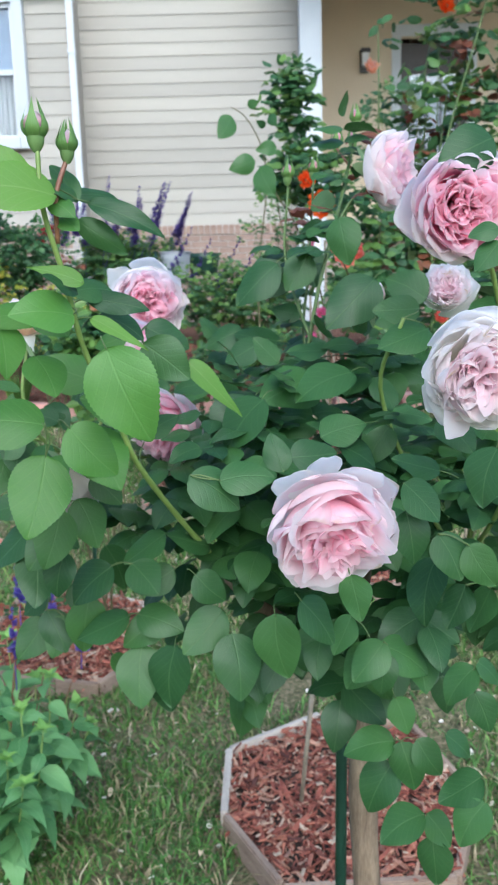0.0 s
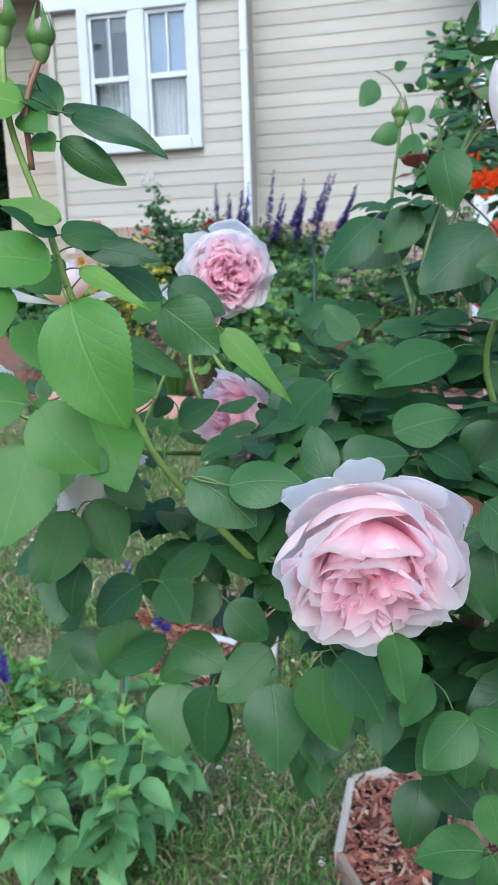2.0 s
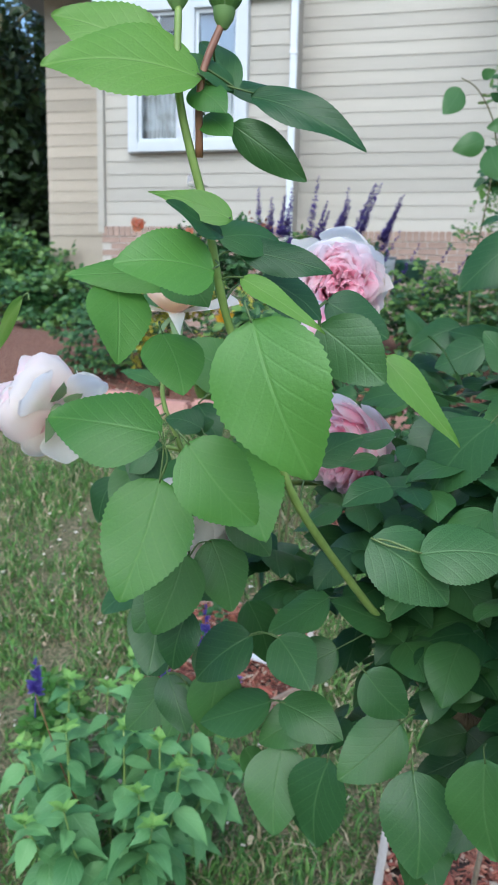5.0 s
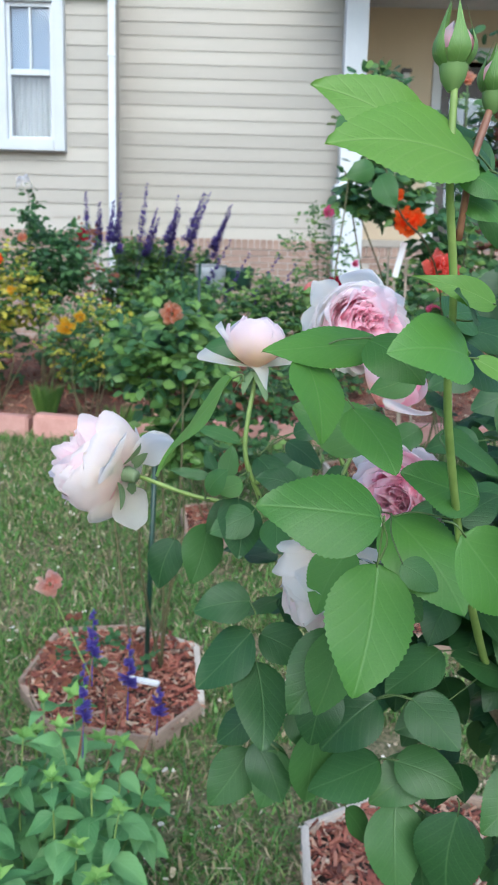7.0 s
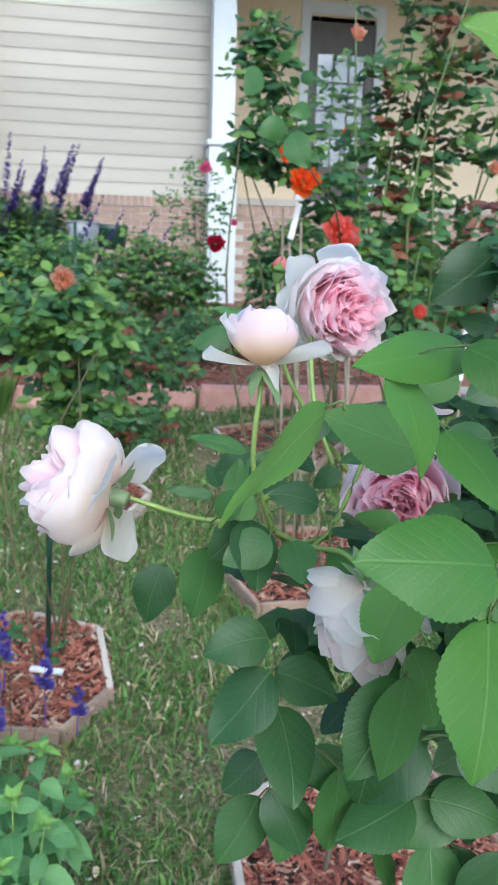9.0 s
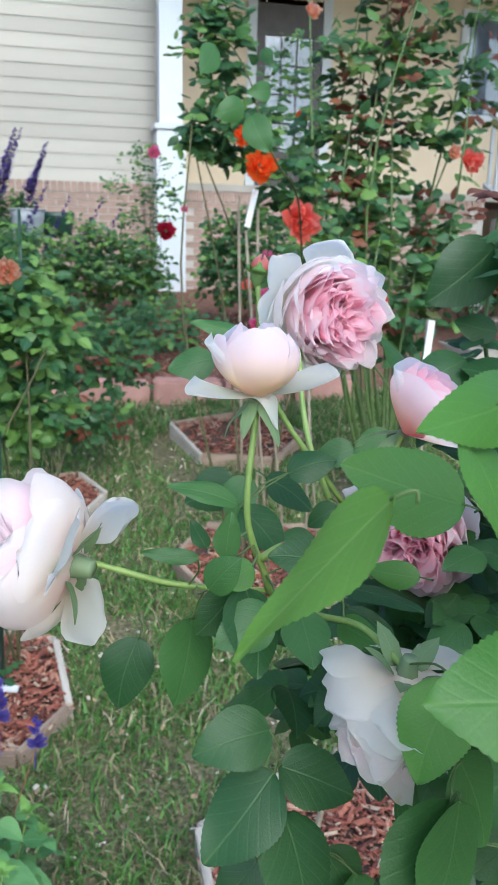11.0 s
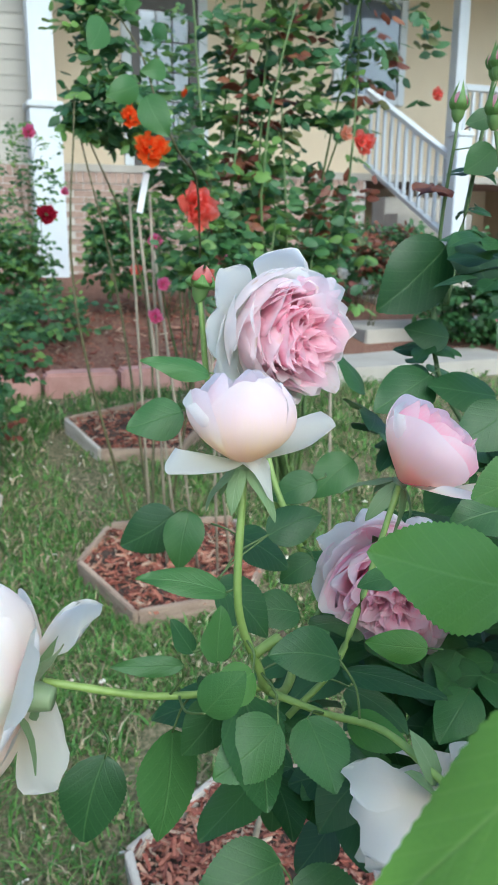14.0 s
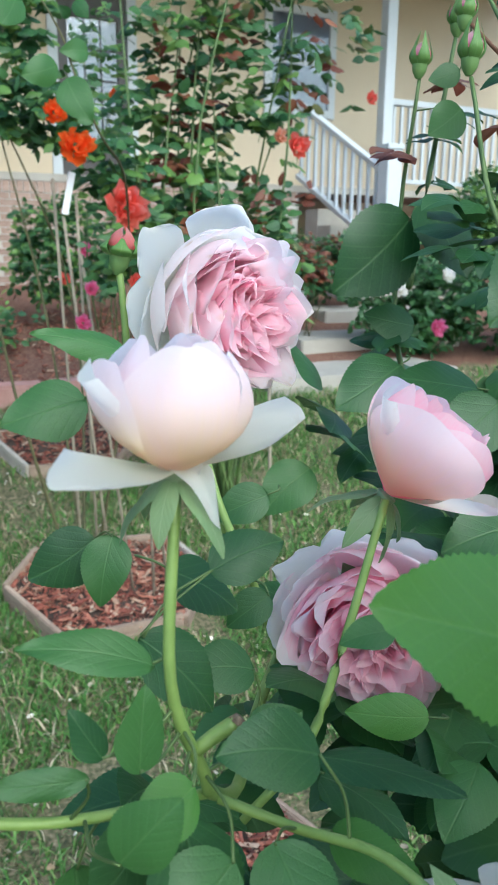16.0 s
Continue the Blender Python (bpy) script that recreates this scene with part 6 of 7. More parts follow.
# ---- shrubs and roses further back ----
def shrub(name, label, base, crowns, leaf, mats, canes=(), blooms=(), group="", category="shrub", seed=1, cane_mat=None, cane_r=0.006, droop=0.3, spray=5, dense=2.2, shape=None, wide=(1.1, 1.35)):
    """Crowns are (centre, radii, sprays); canes lead from the foot to random points of the crowns."""
    rng = random.Random(seed)
    ob = thing(name, base, label, category, group)
    b = Vector(base)
    piles = [Pile() for _ in mats]
    cane_mat = cane_mat or DARK_STEM
    ends = []
    for ci, (c, rad, num) in enumerate(crowns):
        c = Vector(c)
        for _ in range(int(num * dense)):
            while True:
                d = Vector((rng.uniform(-1, 1), rng.uniform(-1, 1), rng.uniform(-1, 1)))
                if d.length <= 1:
                    break
            lump = 0.72 + 0.75 * noise.noise((d.x * 1.9 + seed, d.y * 1.9, d.z * 1.9))
            d = d * min(1.0, lump / max(0.05, d.length)) if d.length > lump else d
            p = c + Vector((d.x * rad[0], d.y * rad[1], d.z * rad[2]))
            ends.append(p)
            out = (d * 0.8 + Vector((rng.uniform(-0.8, 0.8), rng.uniform(-0.8, 0.8), rng.uniform(-0.3, 0.6)))).normalized()
            w = rng.random()
            pick = min(len(mats) - 1, int(w * w * len(mats) * 1.15)) if d.z < 0.3 else min(len(mats) - 1, int(w * len(mats)))
            side = out.cross(Vector((0, 0, 1)))
            side = side.normalized() if side.length > 0.01 else Vector((1, 0, 0))
            for j in range(spray):
                sgn = 1 if j % 2 else -1
                q = p - out * leaf * (0.0 if j == 0 else 0.55 * ((j + 1) // 2))
                dd = (out if j == 0 else out * 0.4 + side * sgn) + Vector((rng.uniform(-0.3, 0.3), rng.uniform(-0.3, 0.3), -droop + rng.uniform(-0.3, 0.2)))
                face = Vector((rng.uniform(-0.7, 0.7), rng.uniform(-1.3, 0.0), 0.6))
                v, f, uv = shape or FAR_LEAF
                piles[pick].add(v, f, uv, Matrix.Translation(-b) @ blade_pose(q, q + dd.normalized() * leaf * rng.uniform(0.7, 1.15), face, rng.uniform(*wide)))
    for pile, m in zip(piles, mats):
        if pile.v:
            pile.done("foliage", m, ob, "", "stuff", False)
    for k in range(canes if isinstance(canes, int) else 0):
        e = ends[rng.randrange(len(ends))] - b
        foot = Vector((rng.uniform(-0.05, 0.05), rng.uniform(-0.05, 0.05), -0.03))
        mid = foot * 0.5 + e * 0.5 + Vector((rng.uniform(-0.12, 0.12), rng.uniform(-0.1, 0.1), 0.08)) * (1 + e.length * 0.5)
        v, f = tube([foot, mid, e], cane_r * 0.75, cane_r * 0.3, 6, steps=4)
        mesh_object("cane", v, f, cane_mat, ob)
    for i, (p, r, m, axis) in enumerate(blooms):
        simple_bloom(ob, p, axis, r, m, seed * 10 + i)
    return ob


def rod(name, a, b, r, mat, label, category, tilt_top=None, r1=None):
    ob = thing(name, a, label, category)
    v, f = tube([(0, 0, 0), Vector(b) - Vector(a)], r, r1 if r1 else r, 8, steps=2)
    mesh_object("shaft", v, f, mat, ob)
    return ob


def gz(y, d=0.0):
    return ground_height(y) + d


FRONT = (0, -1, 0.25)
# peach tree rose in the hexagonal bed
shrub("tree_rose", "staked peach tree rose with green leaves in a mulch bed", (-0.60, 2.90, gz(2.9)), [((-0.55, 2.96, 1.34), (0.27, 0.2, 0.22), 90), ((-0.50, 2.98, 1.08), (0.20, 0.14, 0.18), 36)], 0.055, [LIGHT_SHRUB, SHRUB_LEAF], 5,
      [((-0.538, 2.88, 1.475), 0.036, PEACH, (0.1, -1, 0.1))], "tree roses", "rose bush", 71, DARK_STEM, 0.008)
rod("plant_stake", (-0.62, 2.86, gz(2.86)), (-0.585, 2.86, 1.02), 0.009, STAKE_PAINT, "dark green coated stake in the hexagonal bed", "stake")
bm = bmesh.new()
box(bm, (-0.055, -0.012, 0), (0.055, 0.012, 0.012), 0.002)
tag = part("plant_tag", bm, TAG_WHITE)
tag.matrix_world = pose(-0.62, 2.84, gz(2.84, 0.065), 8, 4, -12)
tagged(tag, "white plastic plant tag lying on the mulch", "plant tag")
shrub("low_rose", "thin low rose stem with one salmon pink bloom", (-0.72, 2.42, gz(2.42)), [((-0.72, 2.5, 0.45), (0.22, 0.16, 0.14), 14)], 0.032, [SHRUB_LEAF, RED_LEAF], 3,
      [((-0.847, 2.459, 0.693), 0.036, SALMON, (0.0, -0.9, 0.4))], "", "rose bush", 72, DARK_STEM, 0.003)
v, f = tube([(-0.72, 2.44, 0.40), (-0.78, 2.46, 0.52), (-0.845, 2.475, 0.66)], 0.003, 0.0018, 6)
st_ob = thing("rose_shoot", (0, 0, 0), "slender green rose shoot over the lawn", "rose shoot")
mesh_object("shoot", v, f, STEM, st_ob)
shrub("green_plant", "small bright green plant with violet flowers", (-1.04, 2.14, gz(2.14)), [((-1.04, 2.14, 0.28), (0.12, 0.1, 0.2), 60)], 0.03, [YOUNG, LIGHT_SHRUB], 5, (), "", "plant", 73, DARK_STEM, 0.003, 0.0)

# orange tree rose and its canes
orange = shrub("tree_rose", "orange-flowered tree rose tied to pale canes", (0.33, 3.50, gz(3.5)), [((0.22, 3.78, 2.34), (0.18, 0.2, 0.26), 58), ((0.27, 3.76, 2.02), (0.28, 0.22, 0.22), 92), ((0.52, 3.62, 1.80), (0.22, 0.2, 0.22), 44), ((0.50, 3.32, 1.50), (0.20, 0.15, 0.22), 44)], 0.054, [SHRUB_LEAF, LIGHT_SHRUB, SHRUB_LEAF, LIGHT_SHRUB, LEAF_JOINED], 4,
      [((0.325, 3.40, 1.847), 0.056, ORANGE, FRONT), ((0.262, 3.42, 1.944), 0.036, ORANGE, (-0.2, -1, 0.4)), ((0.384, 3.08, 1.648), 0.062, CORAL, (0.05, -1, 0.2)), ((0.56, 3.60, 2.42), 0.03, PEACH, (0.3, -1, 0.3)),
       ((0.44, 3.16, 1.42), 0.030, CORAL, FRONT), ((0.30, 3.2, 1.40), 0.022, MAGENTA, FRONT), ((0.26, 3.16, 1.30), 0.024, MAGENTA, FRONT)], "tree roses", "rose bush", 74, DARK_STEM, 0.009, dense=1.3, shape=MID_LEAF, wide=(0.75, 1.0))


def wandering_shoot(ob):
    """A long shoot of the orange rose with a few leaves at its end."""
    base = Vector(ob.location)
    path = [(0.46, 3.3, 1.42), (0.36, 3.0, 1.60), (0.22, 2.6, 1.70), (0.112, 2.40, 1.75), (0.07, 2.41, 1.85), (0.05, 2.43, 1.93), (0.01, 2.44, 2.0), (-0.03, 2.45, 2.03)]
    v, f = tube([Vector(q) - base for q in path], 0.0035, 0.0013, 7)
    mesh_object("cane", v, f, DARK_STEM, ob)
    rng = random.Random(77)
    for b, t in SHOOT_LEAVES:
        m = blade_pose(Vector(b) - base, Vector(t) - base, (rng.uniform(-0.5, 0.5), -1, 0.0), 1.0)
        leaf = new("leaf", ROSE_LEAVES[rng.randrange(5)])
        leaf.parent = ob
        leaf.matrix_basis = m


SHOOT_LEAVES = [
    ((0.036, 2.418, 1.877), (-0.037, 2.392, 1.849)),
    ((0.049, 2.414, 1.856), (0.087, 2.377, 1.773)),
    ((-0.03, 2.444, 2.005), (-0.067, 2.41, 1.938)),
    ((0.1, 2.425, 1.91), (0.042, 2.403, 1.903)),
    ((0.017, 2.45, 2.035), (0.05, 2.431, 2.039)),
    ((0.068, 2.437, 1.971), (0.044, 2.419, 1.983)),
    ((0.078, 2.444, 2.003), (0.097, 2.417, 1.971)),
]
wandering_shoot(orange)
rng_c = random.Random(4)
for k, (x, y, dx, top) in enumerate(((0.30, 3.45, -0.02, 1.75), (0.35, 3.42, 0.0, 1.7), (0.40, 3.40, -0.10, 1.62), (0.47, 3.38, -0.12, 1.5), (0.52, 3.30, 0.02, 1.25), (0.60, 3.36, -0.08, 1.4))):
    c = rod("garden_cane", (x, y, gz(y)), (x + dx, y + 0.12, top), 0.0055, DRY_CANE, "weathered grey garden cane beside the tree rose", "cane")
    tagged(c, group="garden canes")
bm = bmesh.new()
box(bm, (-0.013, -0.002, -0.07), (0.013, 0.002, 0.07), 0.001)
tag = part("plant_tag", bm, TAG_WHITE)
tag.matrix_world = pose(0.315, 3.50, 1.70, 4, 12, 20)
tagged(tag, "white plant tag hanging from the tree rose", "plant tag")
bm = bmesh.new()
box(bm, (-0.014, -0.002, -0.09), (0.014, 0.002, 0.09), 0.001)
tag = part("plant_tag", bm, TAG_WHITE)
tag.matrix_world = pose(0.83, 3.0, 1.24, -4, 8, 10)
tagged(tag, "white plant tag on a cane", "plant tag")
rod("garden_cane", (0.88, 3.05, gz(3.05)), (0.83, 3.02, 1.33), 0.006, DRY_CANE, "thin cane carrying a white tag", "cane")

# tall rose with bronze young leaves
shrub("tall_rose", "tall bushy rose with bronze young leaves and many canes", (1.06, 3.85, gz(3.85)),
      [((1.02, 3.95, 2.15), (0.46, 0.3, 0.58), 230), ((0.98, 3.72, 1.40), (0.42, 0.25, 0.42), 130), ((1.12, 3.95, 2.75), (0.55, 0.3, 0.40), 110), ((0.80, 3.85, 1.70), (0.30, 0.22, 0.35), 90), ((1.50, 3.9, 2.4), (0.42, 0.25, 0.55), 70), ((1.25, 3.8, 1.6), (0.28, 0.2, 0.28), 40)],
      0.066, [SHRUB_LEAF, LIGHT_SHRUB, SHRUB_LEAF, BRONZE_LEAF, SHRUB_LEAF, LIGHT_SHRUB, RED_LEAF], 24, [((1.264, 3.60, 1.92), 0.045, CORAL, FRONT), ((1.18, 3.6, 1.95), 0.028, PEACH, FRONT), ((1.60, 3.6, 2.12), 0.026, CORAL, FRONT), ((0.95, 3.9, 2.75), 0.04, ORANGE, FRONT), ((0.86, 3.5, 1.36), 0.03, CORAL, FRONT)],
      "", "rose bush", 75, GREEN_CANE, 0.010, dense=0.85, shape=MID_LEAF, wide=(0.75, 1.0))
shrub("thin_rose", "spindly light green rose before the front door", (0.86, 4.7, gz(4.7)), [((0.82, 4.75, 2.3), (0.30, 0.2, 0.46), 64), ((0.84, 4.72, 1.75), (0.2, 0.16, 0.3), 22)], 0.045, [LIGHT_SHRUB, SHRUB_LEAF], 7, [((0.80, 4.5, 2.2), 0.028, ORANGE, FRONT)], "", "rose bush", 95, GREEN_CANE, 0.006, dense=1.2, shape=MID_LEAF, wide=(0.75, 1.0))
# low rose by the edging blocks
shrub("low_rose", "low rose with reddish young leaves by the edging blocks", (-0.45, 4.05, gz(4.05)), [((-0.22, 4.35, 1.02), (0.34, 0.2, 0.2), 60), ((-0.35, 4.2, 0.78), (0.32, 0.18, 0.16), 40)], 0.052, [SHRUB_LEAF, LIGHT_SHRUB, SHRUB_LEAF, LEAF_JOINED, RED_LEAF], 6, (), "", "rose bush", 76, DARK_STEM, 0.006)
# purple-spiked sage near the house
sage = shrub("purple_sage", "large purple-spiked sage bush in front of the house", (-1.08, 7.3, gz(7.3)), [((-1.10, 7.3, 1.68), (0.62, 0.35, 0.42), 420), ((-1.0, 7.0, 1.35), (0.6, 0.3, 0.3), 160)], 0.06, [SHRUB_LEAF, LIGHT_SHRUB], 10, (), "", "shrub", 77, DARK_STEM, 0.006, 0.1)
rs = random.Random(9)
for i in range(18):
    x = -1.60 + 1.0 * (i // 3) / 5 + rs.gauss(0, 0.035)
    lean = 0.16 * (x + 1.5) + rs.uniform(-0.02, 0.07)
    z = rs.uniform(1.86, 2.0) - 0.22 * max(0.0, x + 0.85)
    flower_spike(sage, (x, 7.05 + rs.uniform(-0.1, 0.1), z), (x + lean, 7.05, z + rs.uniform(0.28, 0.52)), SLATE_VIOLET, 90 + i, 0.032, count=96)
for i, (x, z) in enumerate(((-0.66, 1.60), (-0.50, 1.5), (-0.25, 1.5), (-0.12, 1.42))):
    flower_spike(sage, (x, 6.95, z), (x + 0.22, 6.95, z + 0.42), SLATE_VIOLET, 120 + i, 0.032, count=80)
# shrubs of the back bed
# Sunlight is painted as yellow leaf colour; small yellow blooms added to brighten it.
shrub("shrub_rose", "rose shrub with sunlight put into its yellow leaf colour, orange blooms", (-2.0, 5.7, gz(5.7)), [((-1.95, 5.8, 1.55), (0.45, 0.3, 0.40), 130), ((-2.2, 5.7, 1.3), (0.35, 0.3, 0.45), 110)], 0.05, [SUN_TINT_LEAF, SUN_TINT_LEAF, LIGHT_SHRUB, SHRUB_LEAF], 8,
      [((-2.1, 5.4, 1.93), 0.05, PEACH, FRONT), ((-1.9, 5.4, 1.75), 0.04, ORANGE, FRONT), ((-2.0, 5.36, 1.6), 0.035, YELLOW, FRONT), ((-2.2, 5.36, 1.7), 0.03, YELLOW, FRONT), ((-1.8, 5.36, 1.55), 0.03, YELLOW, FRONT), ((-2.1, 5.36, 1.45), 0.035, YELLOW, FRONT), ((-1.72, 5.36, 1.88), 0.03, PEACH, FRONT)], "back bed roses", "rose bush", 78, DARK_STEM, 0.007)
shrub("shrub_rose", "dark green rose shrub with a white bloom", (-1.75, 6.0, gz(6.0)), [((-1.72, 6.0, 1.75), (0.40, 0.3, 0.40), 150), ((-1.78, 5.75, 2.08), (0.10, 0.08, 0.2), 10)], 0.055, [SHRUB_LEAF, LEAF_JOINED], 8,
      [((-1.787, 5.675, 2.25), 0.055, PETAL_WHITE, FRONT)], "back bed roses", "rose bush", 79, DARK_STEM, 0.007)
shrub("shrub_rose", "yellow-flowered rose shrub with small leaves", (-1.32, 5.35, gz(5.35)), [((-1.30, 5.4, 1.25), (0.38, 0.25, 0.35), 170)], 0.04, [SHRUB_LEAF, LIGHT_SHRUB, SUN_TINT_LEAF], 8,
      [((-1.396, 5.10, 1.34), 0.05, YELLOW, FRONT), ((-1.31, 5.10, 1.40), 0.035, YELLOW, FRONT), ((-1.10, 5.1, 1.25), 0.03, YELLOW, FRONT)], "back bed roses", "rose bush", 80, DARK_STEM, 0.006)
shrub("shrub_rose", "crimson rose stems before the brick wall", (-1.60, 6.7, gz(6.7)), [((-1.58, 6.7, 1.75), (0.25, 0.2, 0.45), 45)], 0.05, [SHRUB_LEAF, RED_LEAF], 6,
      [((-1.66, 6.45, 1.90), 0.06, CRIMSON, FRONT), ((-1.57, 6.46, 1.99), 0.045, CRIMSON, FRONT)], "back bed roses", "rose bush", 81, DARK_STEM, 0.006)
shrub("shrub_rose", "green mid-height rose shrub in the back bed", (-0.75, 5.8, gz(5.8)), [((-0.75, 5.9, 1.35), (0.45, 0.3, 0.42), 220)], 0.055, [LIGHT_SHRUB, SHRUB_LEAF], 8, (), "back bed roses", "rose bush", 82, DARK_STEM, 0.006)
shrub("shrub_rose", "loose green shrub before the brick plinth", (-0.15, 6.9, gz(6.9)), [((-0.20, 6.9, 1.40), (0.5, 0.35, 0.42), 220), ((0.25, 7.0, 1.35), (0.3, 0.3, 0.40), 90)], 0.055, [SHRUB_LEAF, LIGHT_SHRUB], 8, (), "back bed roses", "rose bush", 83, DARK_STEM, 0.006)
shrub("climbing_rose", "thin climbing rose with small red blooms at the pillar", (0.35, 7.15, gz(7.15)), [((0.28, 7.15, 1.95), (0.42, 0.16, 0.60), 95)], 0.045, [SHRUB_LEAF, LIGHT_SHRUB], 9,
      [((0.455, 7.0, 1.68), 0.07, CRIMSON, FRONT), ((0.36, 7.0, 2.27), 0.05, MAGENTA, FRONT), ((0.60, 7.0, 1.85), 0.03, MAGENTA, FRONT)], "", "rose bush", 84, DARK_STEM, 0.005, dense=1.3)
shrub("shrub_rose", "green shrub with coral blooms beside the porch", (1.3, 6.6, gz(6.6)), [((1.0, 6.6, 1.5), (0.5, 0.3, 0.5), 200), ((1.9, 6.6, 1.5), (0.5, 0.3, 0.45), 160)], 0.06, [SHRUB_LEAF, LEAF_JOINED, LIGHT_SHRUB], 9,
      [((1.1, 6.25, 1.5), 0.05, MAGENTA, FRONT), ((0.95, 6.25, 1.3), 0.04, CORAL, FRONT), ((1.6, 6.2, 1.35), 0.05, MAGENTA, FRONT)], "back bed roses", "rose bush", 85, DARK_STEM, 0.007)
shrub("dark_shrub", "dark green shrub beyond the walkway", (3.6, 5.6, gz(5.6)), [((3.5, 5.6, 1.15), (0.7, 0.5, 0.5), 320), ((4.4, 5.4, 1.2), (0.7, 0.5, 0.6), 260)], 0.065, [LEAF_JOINED, SHRUB_LEAF], 8, [((3.2, 5.0, 1.0), 0.06, MAGENTA, FRONT), ((2.95, 5.1, 1.25), 0.05, PETAL_WHITE, FRONT), ((3.3, 5.05, 1.35), 0.05, PETAL_WHITE, FRONT)], "", "shrub", 86, DARK_STEM, 0.008)
shrub("red_shrub", "small red-leaved shrub by the steps", (2.75, 6.0, gz(6.0)), [((2.75, 6.0, 1.35), (0.22, 0.2, 0.25), 60)], 0.06, [RED_LEAF, SHRUB_LEAF], 5, (), "", "shrub", 87, DARK_STEM, 0.006)
shrub("dark_shrub", "dark green shrub in the bed before the porch steps", (3.0, 6.7, gz(6.7)), [((2.75, 6.6, 1.35), (0.5, 0.35, 0.4), 200), ((3.5, 6.9, 1.35), (0.5, 0.35, 0.38), 180)], 0.06, [LEAF_JOINED, SHRUB_LEAF, SHRUB_LEAF, RED_LEAF], 8, [((2.6, 6.2, 1.25), 0.05, PETAL_WHITE, FRONT), ((2.8, 6.2, 1.15), 0.05, PETAL_WHITE, FRONT)], "", "shrub", 97, DARK_STEM, 0.008)
shrub("green_shrub", "light green shrub beyond the walkway by the stair", (5.6, 7.2, gz(7.2)), [((5.5, 7.2, 1.75), (0.6, 0.4, 0.65), 300), ((6.3, 7.0, 1.8), (0.5, 0.4, 0.7), 220)], 0.07, [SHRUB_LEAF, LIGHT_SHRUB], 8, (), "", "shrub", 98, DARK_STEM, 0.008)
shrub("ground_cover", "mixed low green plants filling the back bed", (-0.6, 6.3, gz(6.3)), [((-1.2, 6.3, 1.02), (0.9, 0.5, 0.28), 170), ((0.2, 6.2, 1.0), (0.6, 0.5, 0.25), 90), ((-2.6, 6.2, 1.1), (0.8, 0.6, 0.45), 150)], 0.06, [SHRUB_LEAF, LIGHT_SHRUB, SHRUB_LEAF], 8, (), "", "plants", 89, DARK_STEM, 0.004)
litter_bed = chips([(-3.2, 5.4), (1.5, 5.4), (1.5, 7.1), (-3.2, 7.1)], 3200, random.Random(33), 0.075).done("bark_mulch", CHIP)
litter_bed.location.z = -0.035
tagged(litter_bed, "brown-red bark mulch strewn over the back bed", "mulch", kind="stuff")
# grassy tufts behind the edging
for i, (x, y) in enumerate(((-1.05, 5.05), (-1.62, 5.5))):
    rng_t = random.Random(200 + i)
    pile = Pile()
    for _ in range(160):
        a = rng_t.uniform(0, 6.28)
        h = rng_t.uniform(0.14, 0.26)
        v, f, uv = FAR_LEAF
        p = Vector((0.05 * math.cos(a) * rng_t.random(), 0.05 * math.sin(a) * rng_t.random(), 0))
        pile.add(v, f, uv, blade_pose(p, p + Vector((0.3 * h * math.cos(a), 0.3 * h * math.sin(a), h)), (0, -1, 0.2), 0.08))
    tuft = pile.done("grass_tuft", LIGHT_SHRUB)
    tuft.location = (x, y, gz(y))
    tagged(tuft, "upright clump of green grassy leaves in the bed", "grass clump", "grass clumps")
rod("plant_stake", (-0.62, 5.5, gz(5.5)), (-0.61, 5.5, 1.75), 0.010, STAKE_PAINT, "dark green stake among the back bed roses", "stake")
rod("garden_cane", (0.118, 2.03, gz(2.03)), (0.155, 1.93, 0.50), 0.007, DRY_CANE, "short pale stick leaning in the mulch bed", "cane")
pail = thing("pail", (-0.62, 7.15, 1.55), "pale grey plastic pail in the back bed", "pail")
v, f = tube([(0, 0, 0.0), (0, 0, 0.13), (0, 0, 0.26)], 0.11, 0.135, 20, steps=2)
mesh_object("body", v, f, GREY_PLASTIC, pail)
v, f = tube([(0.137 * math.cos(a), 0.137 * math.sin(a), 0.26) for a in np.linspace(0, 6.28, 21)], 0.008, 0.008, 6, steps=1)
mesh_object("rim", v, f, GREY_PLASTIC, pail)
tub = thing("plant_tub", (-0.40, 7.75, 1.62), "black plastic plant tub by the brick wall", "plant pot")
v, f = tube([(0, 0, 0.0), (0, 0, 0.1), (0, 0, 0.2)], 0.13, 0.16, 20, steps=2)
mesh_object("body", v, f, STAKE_PAINT, tub)


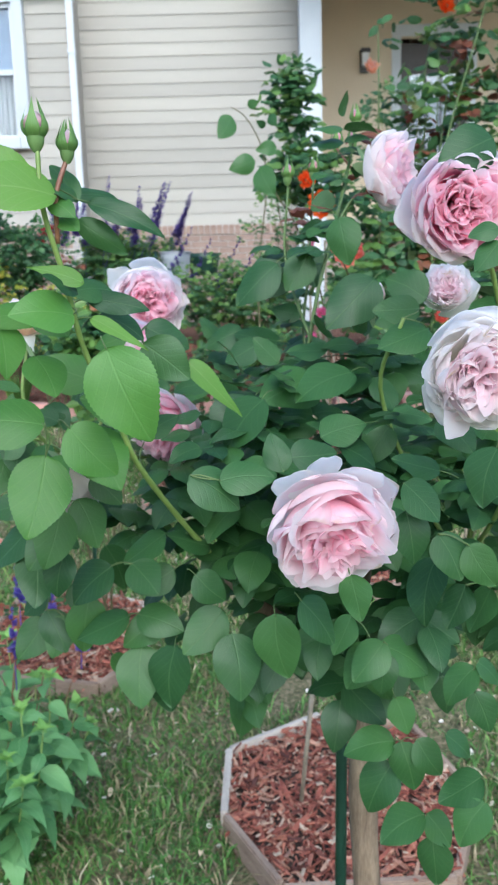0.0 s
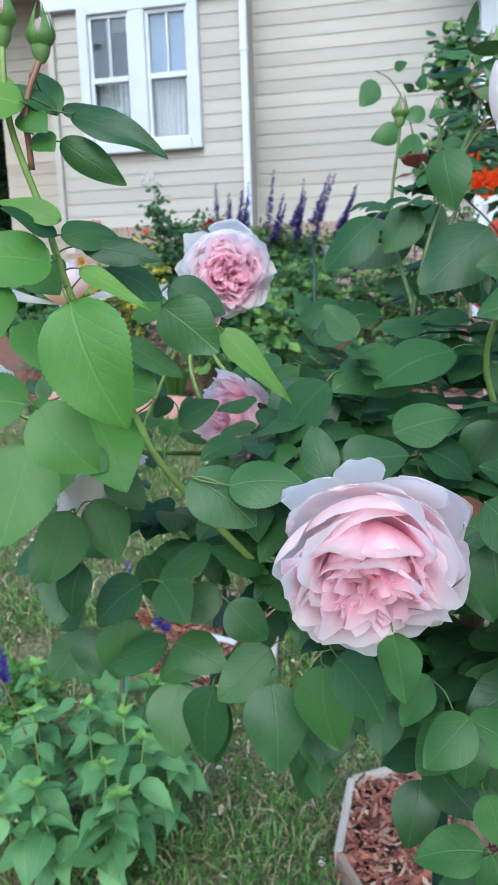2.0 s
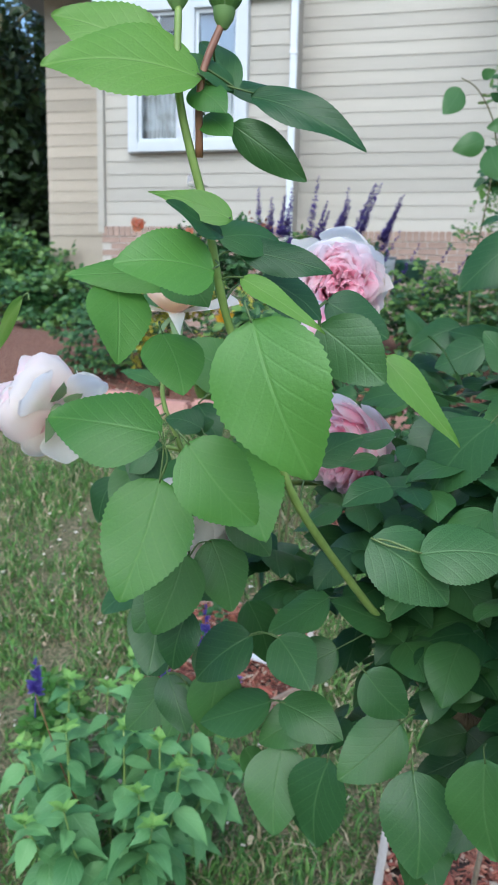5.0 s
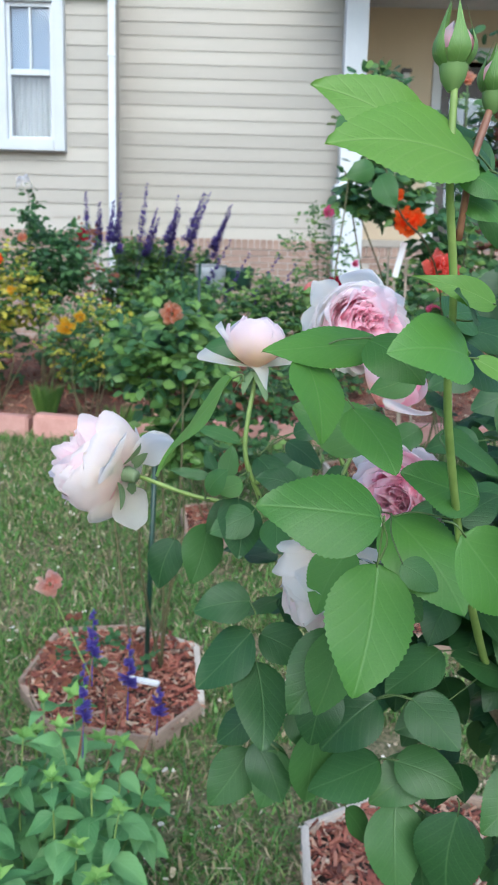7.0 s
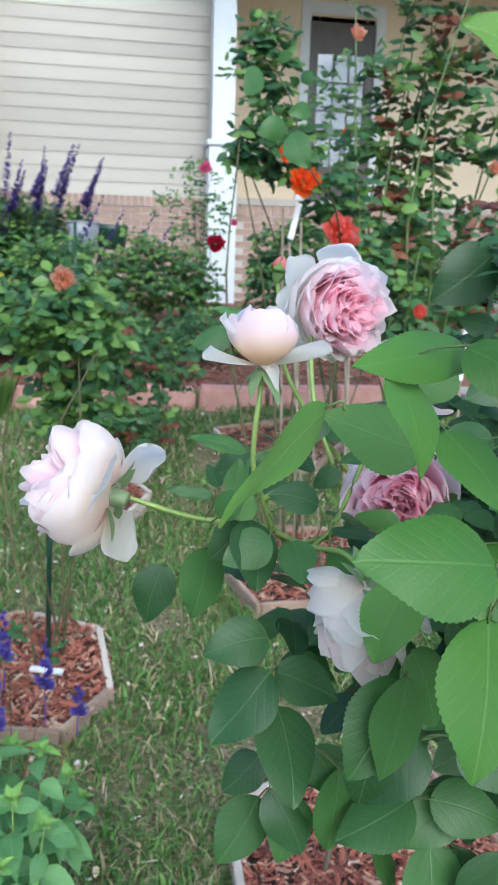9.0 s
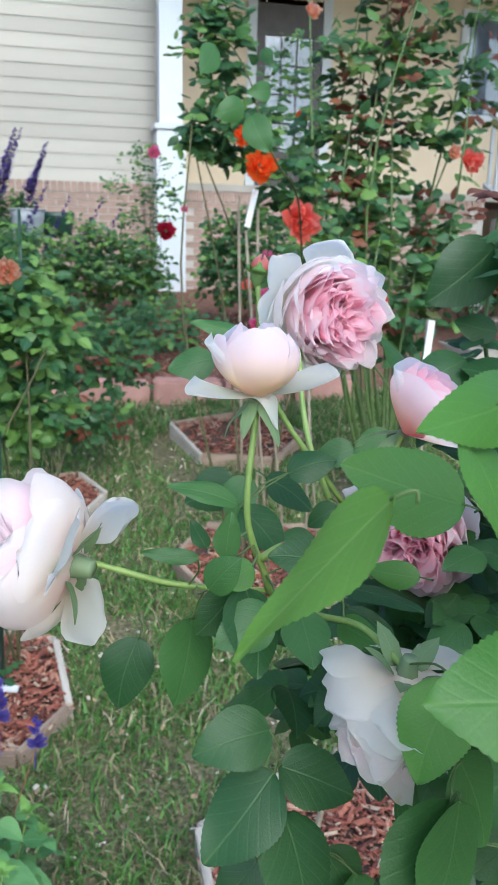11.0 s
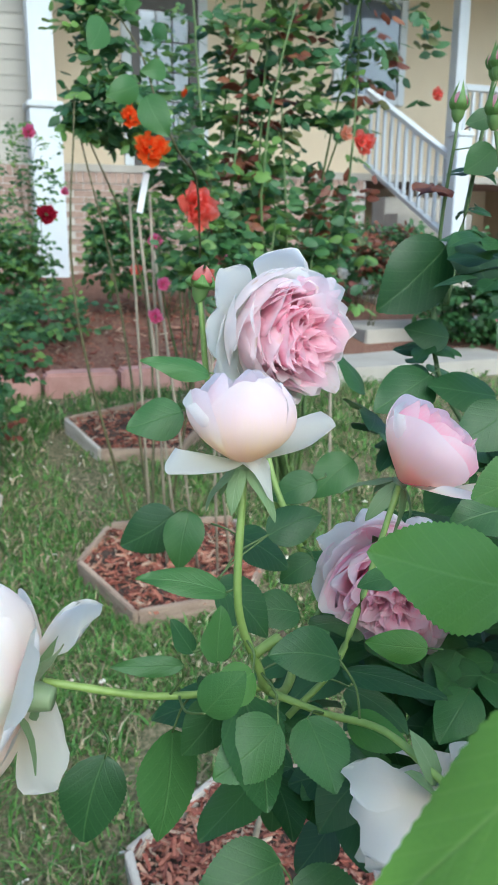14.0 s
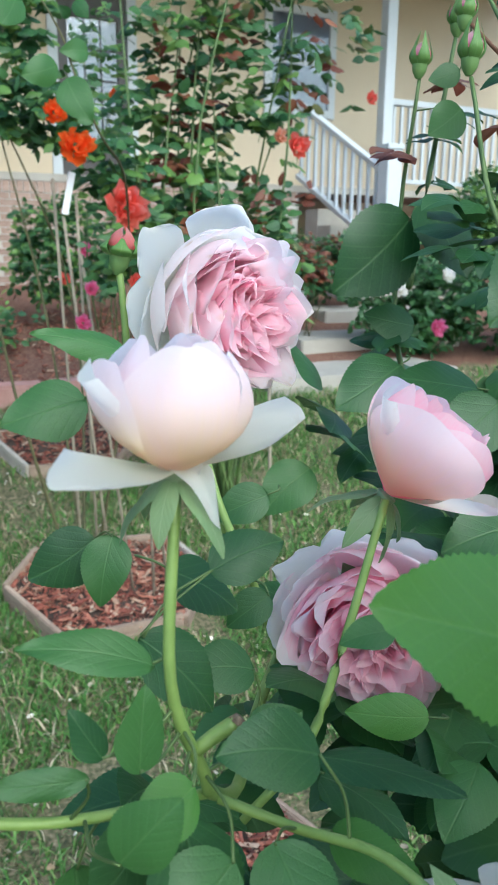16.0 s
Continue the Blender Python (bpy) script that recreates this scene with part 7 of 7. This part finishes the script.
# ---- trees and hedge in the distance ----
def tree(name, label, place, height, crown, seed, count=900, leaf=0.16):
    rng = random.Random(seed)
    t = thing(name, place, label, "tree")
    h = height
    v, f = tube([(0, 0, -0.2), (0.1, 0, 0.25 * h), (0.0, 0.1, 0.6 * h), (0.05, 0, 0.9 * h)], 0.2, 0.05, 9, 0.06, rng)
    mesh_object("trunk", v, f, DARK_STEM, t)
    pile = Pile()
    tips = []
    for k in range(26):
        a, z = rng.uniform(0, 6.28), h * rng.uniform(0.18, 0.95)
        reach = crown * (1.05 - 0.75 * (z / h) ** 2) * rng.uniform(0.6, 1.1)
        e = Vector((reach * math.cos(a), reach * math.sin(a), z + rng.uniform(-0.1, 0.5)))
        lv, lf = tube([(0, 0, z * 0.8), e * 0.5 + Vector((0, 0, z * 0.45)), e], 0.05, 0.012, 5, steps=3)
        mesh_object("limb", lv, lf, DARK_STEM, t)
        tips.append(e)
    for _ in range(count):
        e = tips[rng.randrange(len(tips))] * rng.uniform(0.45, 1.0)
        p = e + Vector((rng.gauss(0, 0.35), rng.gauss(0, 0.35), rng.gauss(0, 0.4)))
        for j in range(5):
            q = p + Vector((rng.uniform(-0.15, 0.15), rng.uniform(-0.15, 0.15), rng.uniform(-0.15, 0.15)))
            d = Vector((rng.uniform(-1, 1), rng.uniform(-1, 1), rng.uniform(-1, 0.4))).normalized()
            fv, ff, fuv = FAR_LEAF
            pile.add(fv, ff, fuv, blade_pose(q, q + d * leaf * rng.uniform(0.6, 1.2), (rng.uniform(-1, 1), -0.5, 0.7), 1.2))
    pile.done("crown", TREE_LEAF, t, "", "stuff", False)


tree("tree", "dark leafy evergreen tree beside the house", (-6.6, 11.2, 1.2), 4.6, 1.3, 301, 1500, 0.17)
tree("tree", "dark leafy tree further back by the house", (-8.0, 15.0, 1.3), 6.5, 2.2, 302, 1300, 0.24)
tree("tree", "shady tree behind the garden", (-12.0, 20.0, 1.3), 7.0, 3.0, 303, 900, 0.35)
shrub("hedge", "low dark hedge beside the house", (-5.6, 9.2, gz(9)), [((-5.6, 9.4, 1.7), (1.2, 0.6, 0.8), 420), ((-4.2, 8.2, 1.4), (0.8, 0.5, 0.5), 200)], 0.09, [LEAF_JOINED, LIGHT_SHRUB], 8, (), "", "hedge", 88, DARK_STEM, 0.012)
# Out of view; added so the bay window's left panes mirror something dark.
tree("tree", "tall unseen leafy tree placed for the window's dark reflection", (-11.8, -10.0, 0.0), 10.5, 2.6, 304, 1100, 0.3)
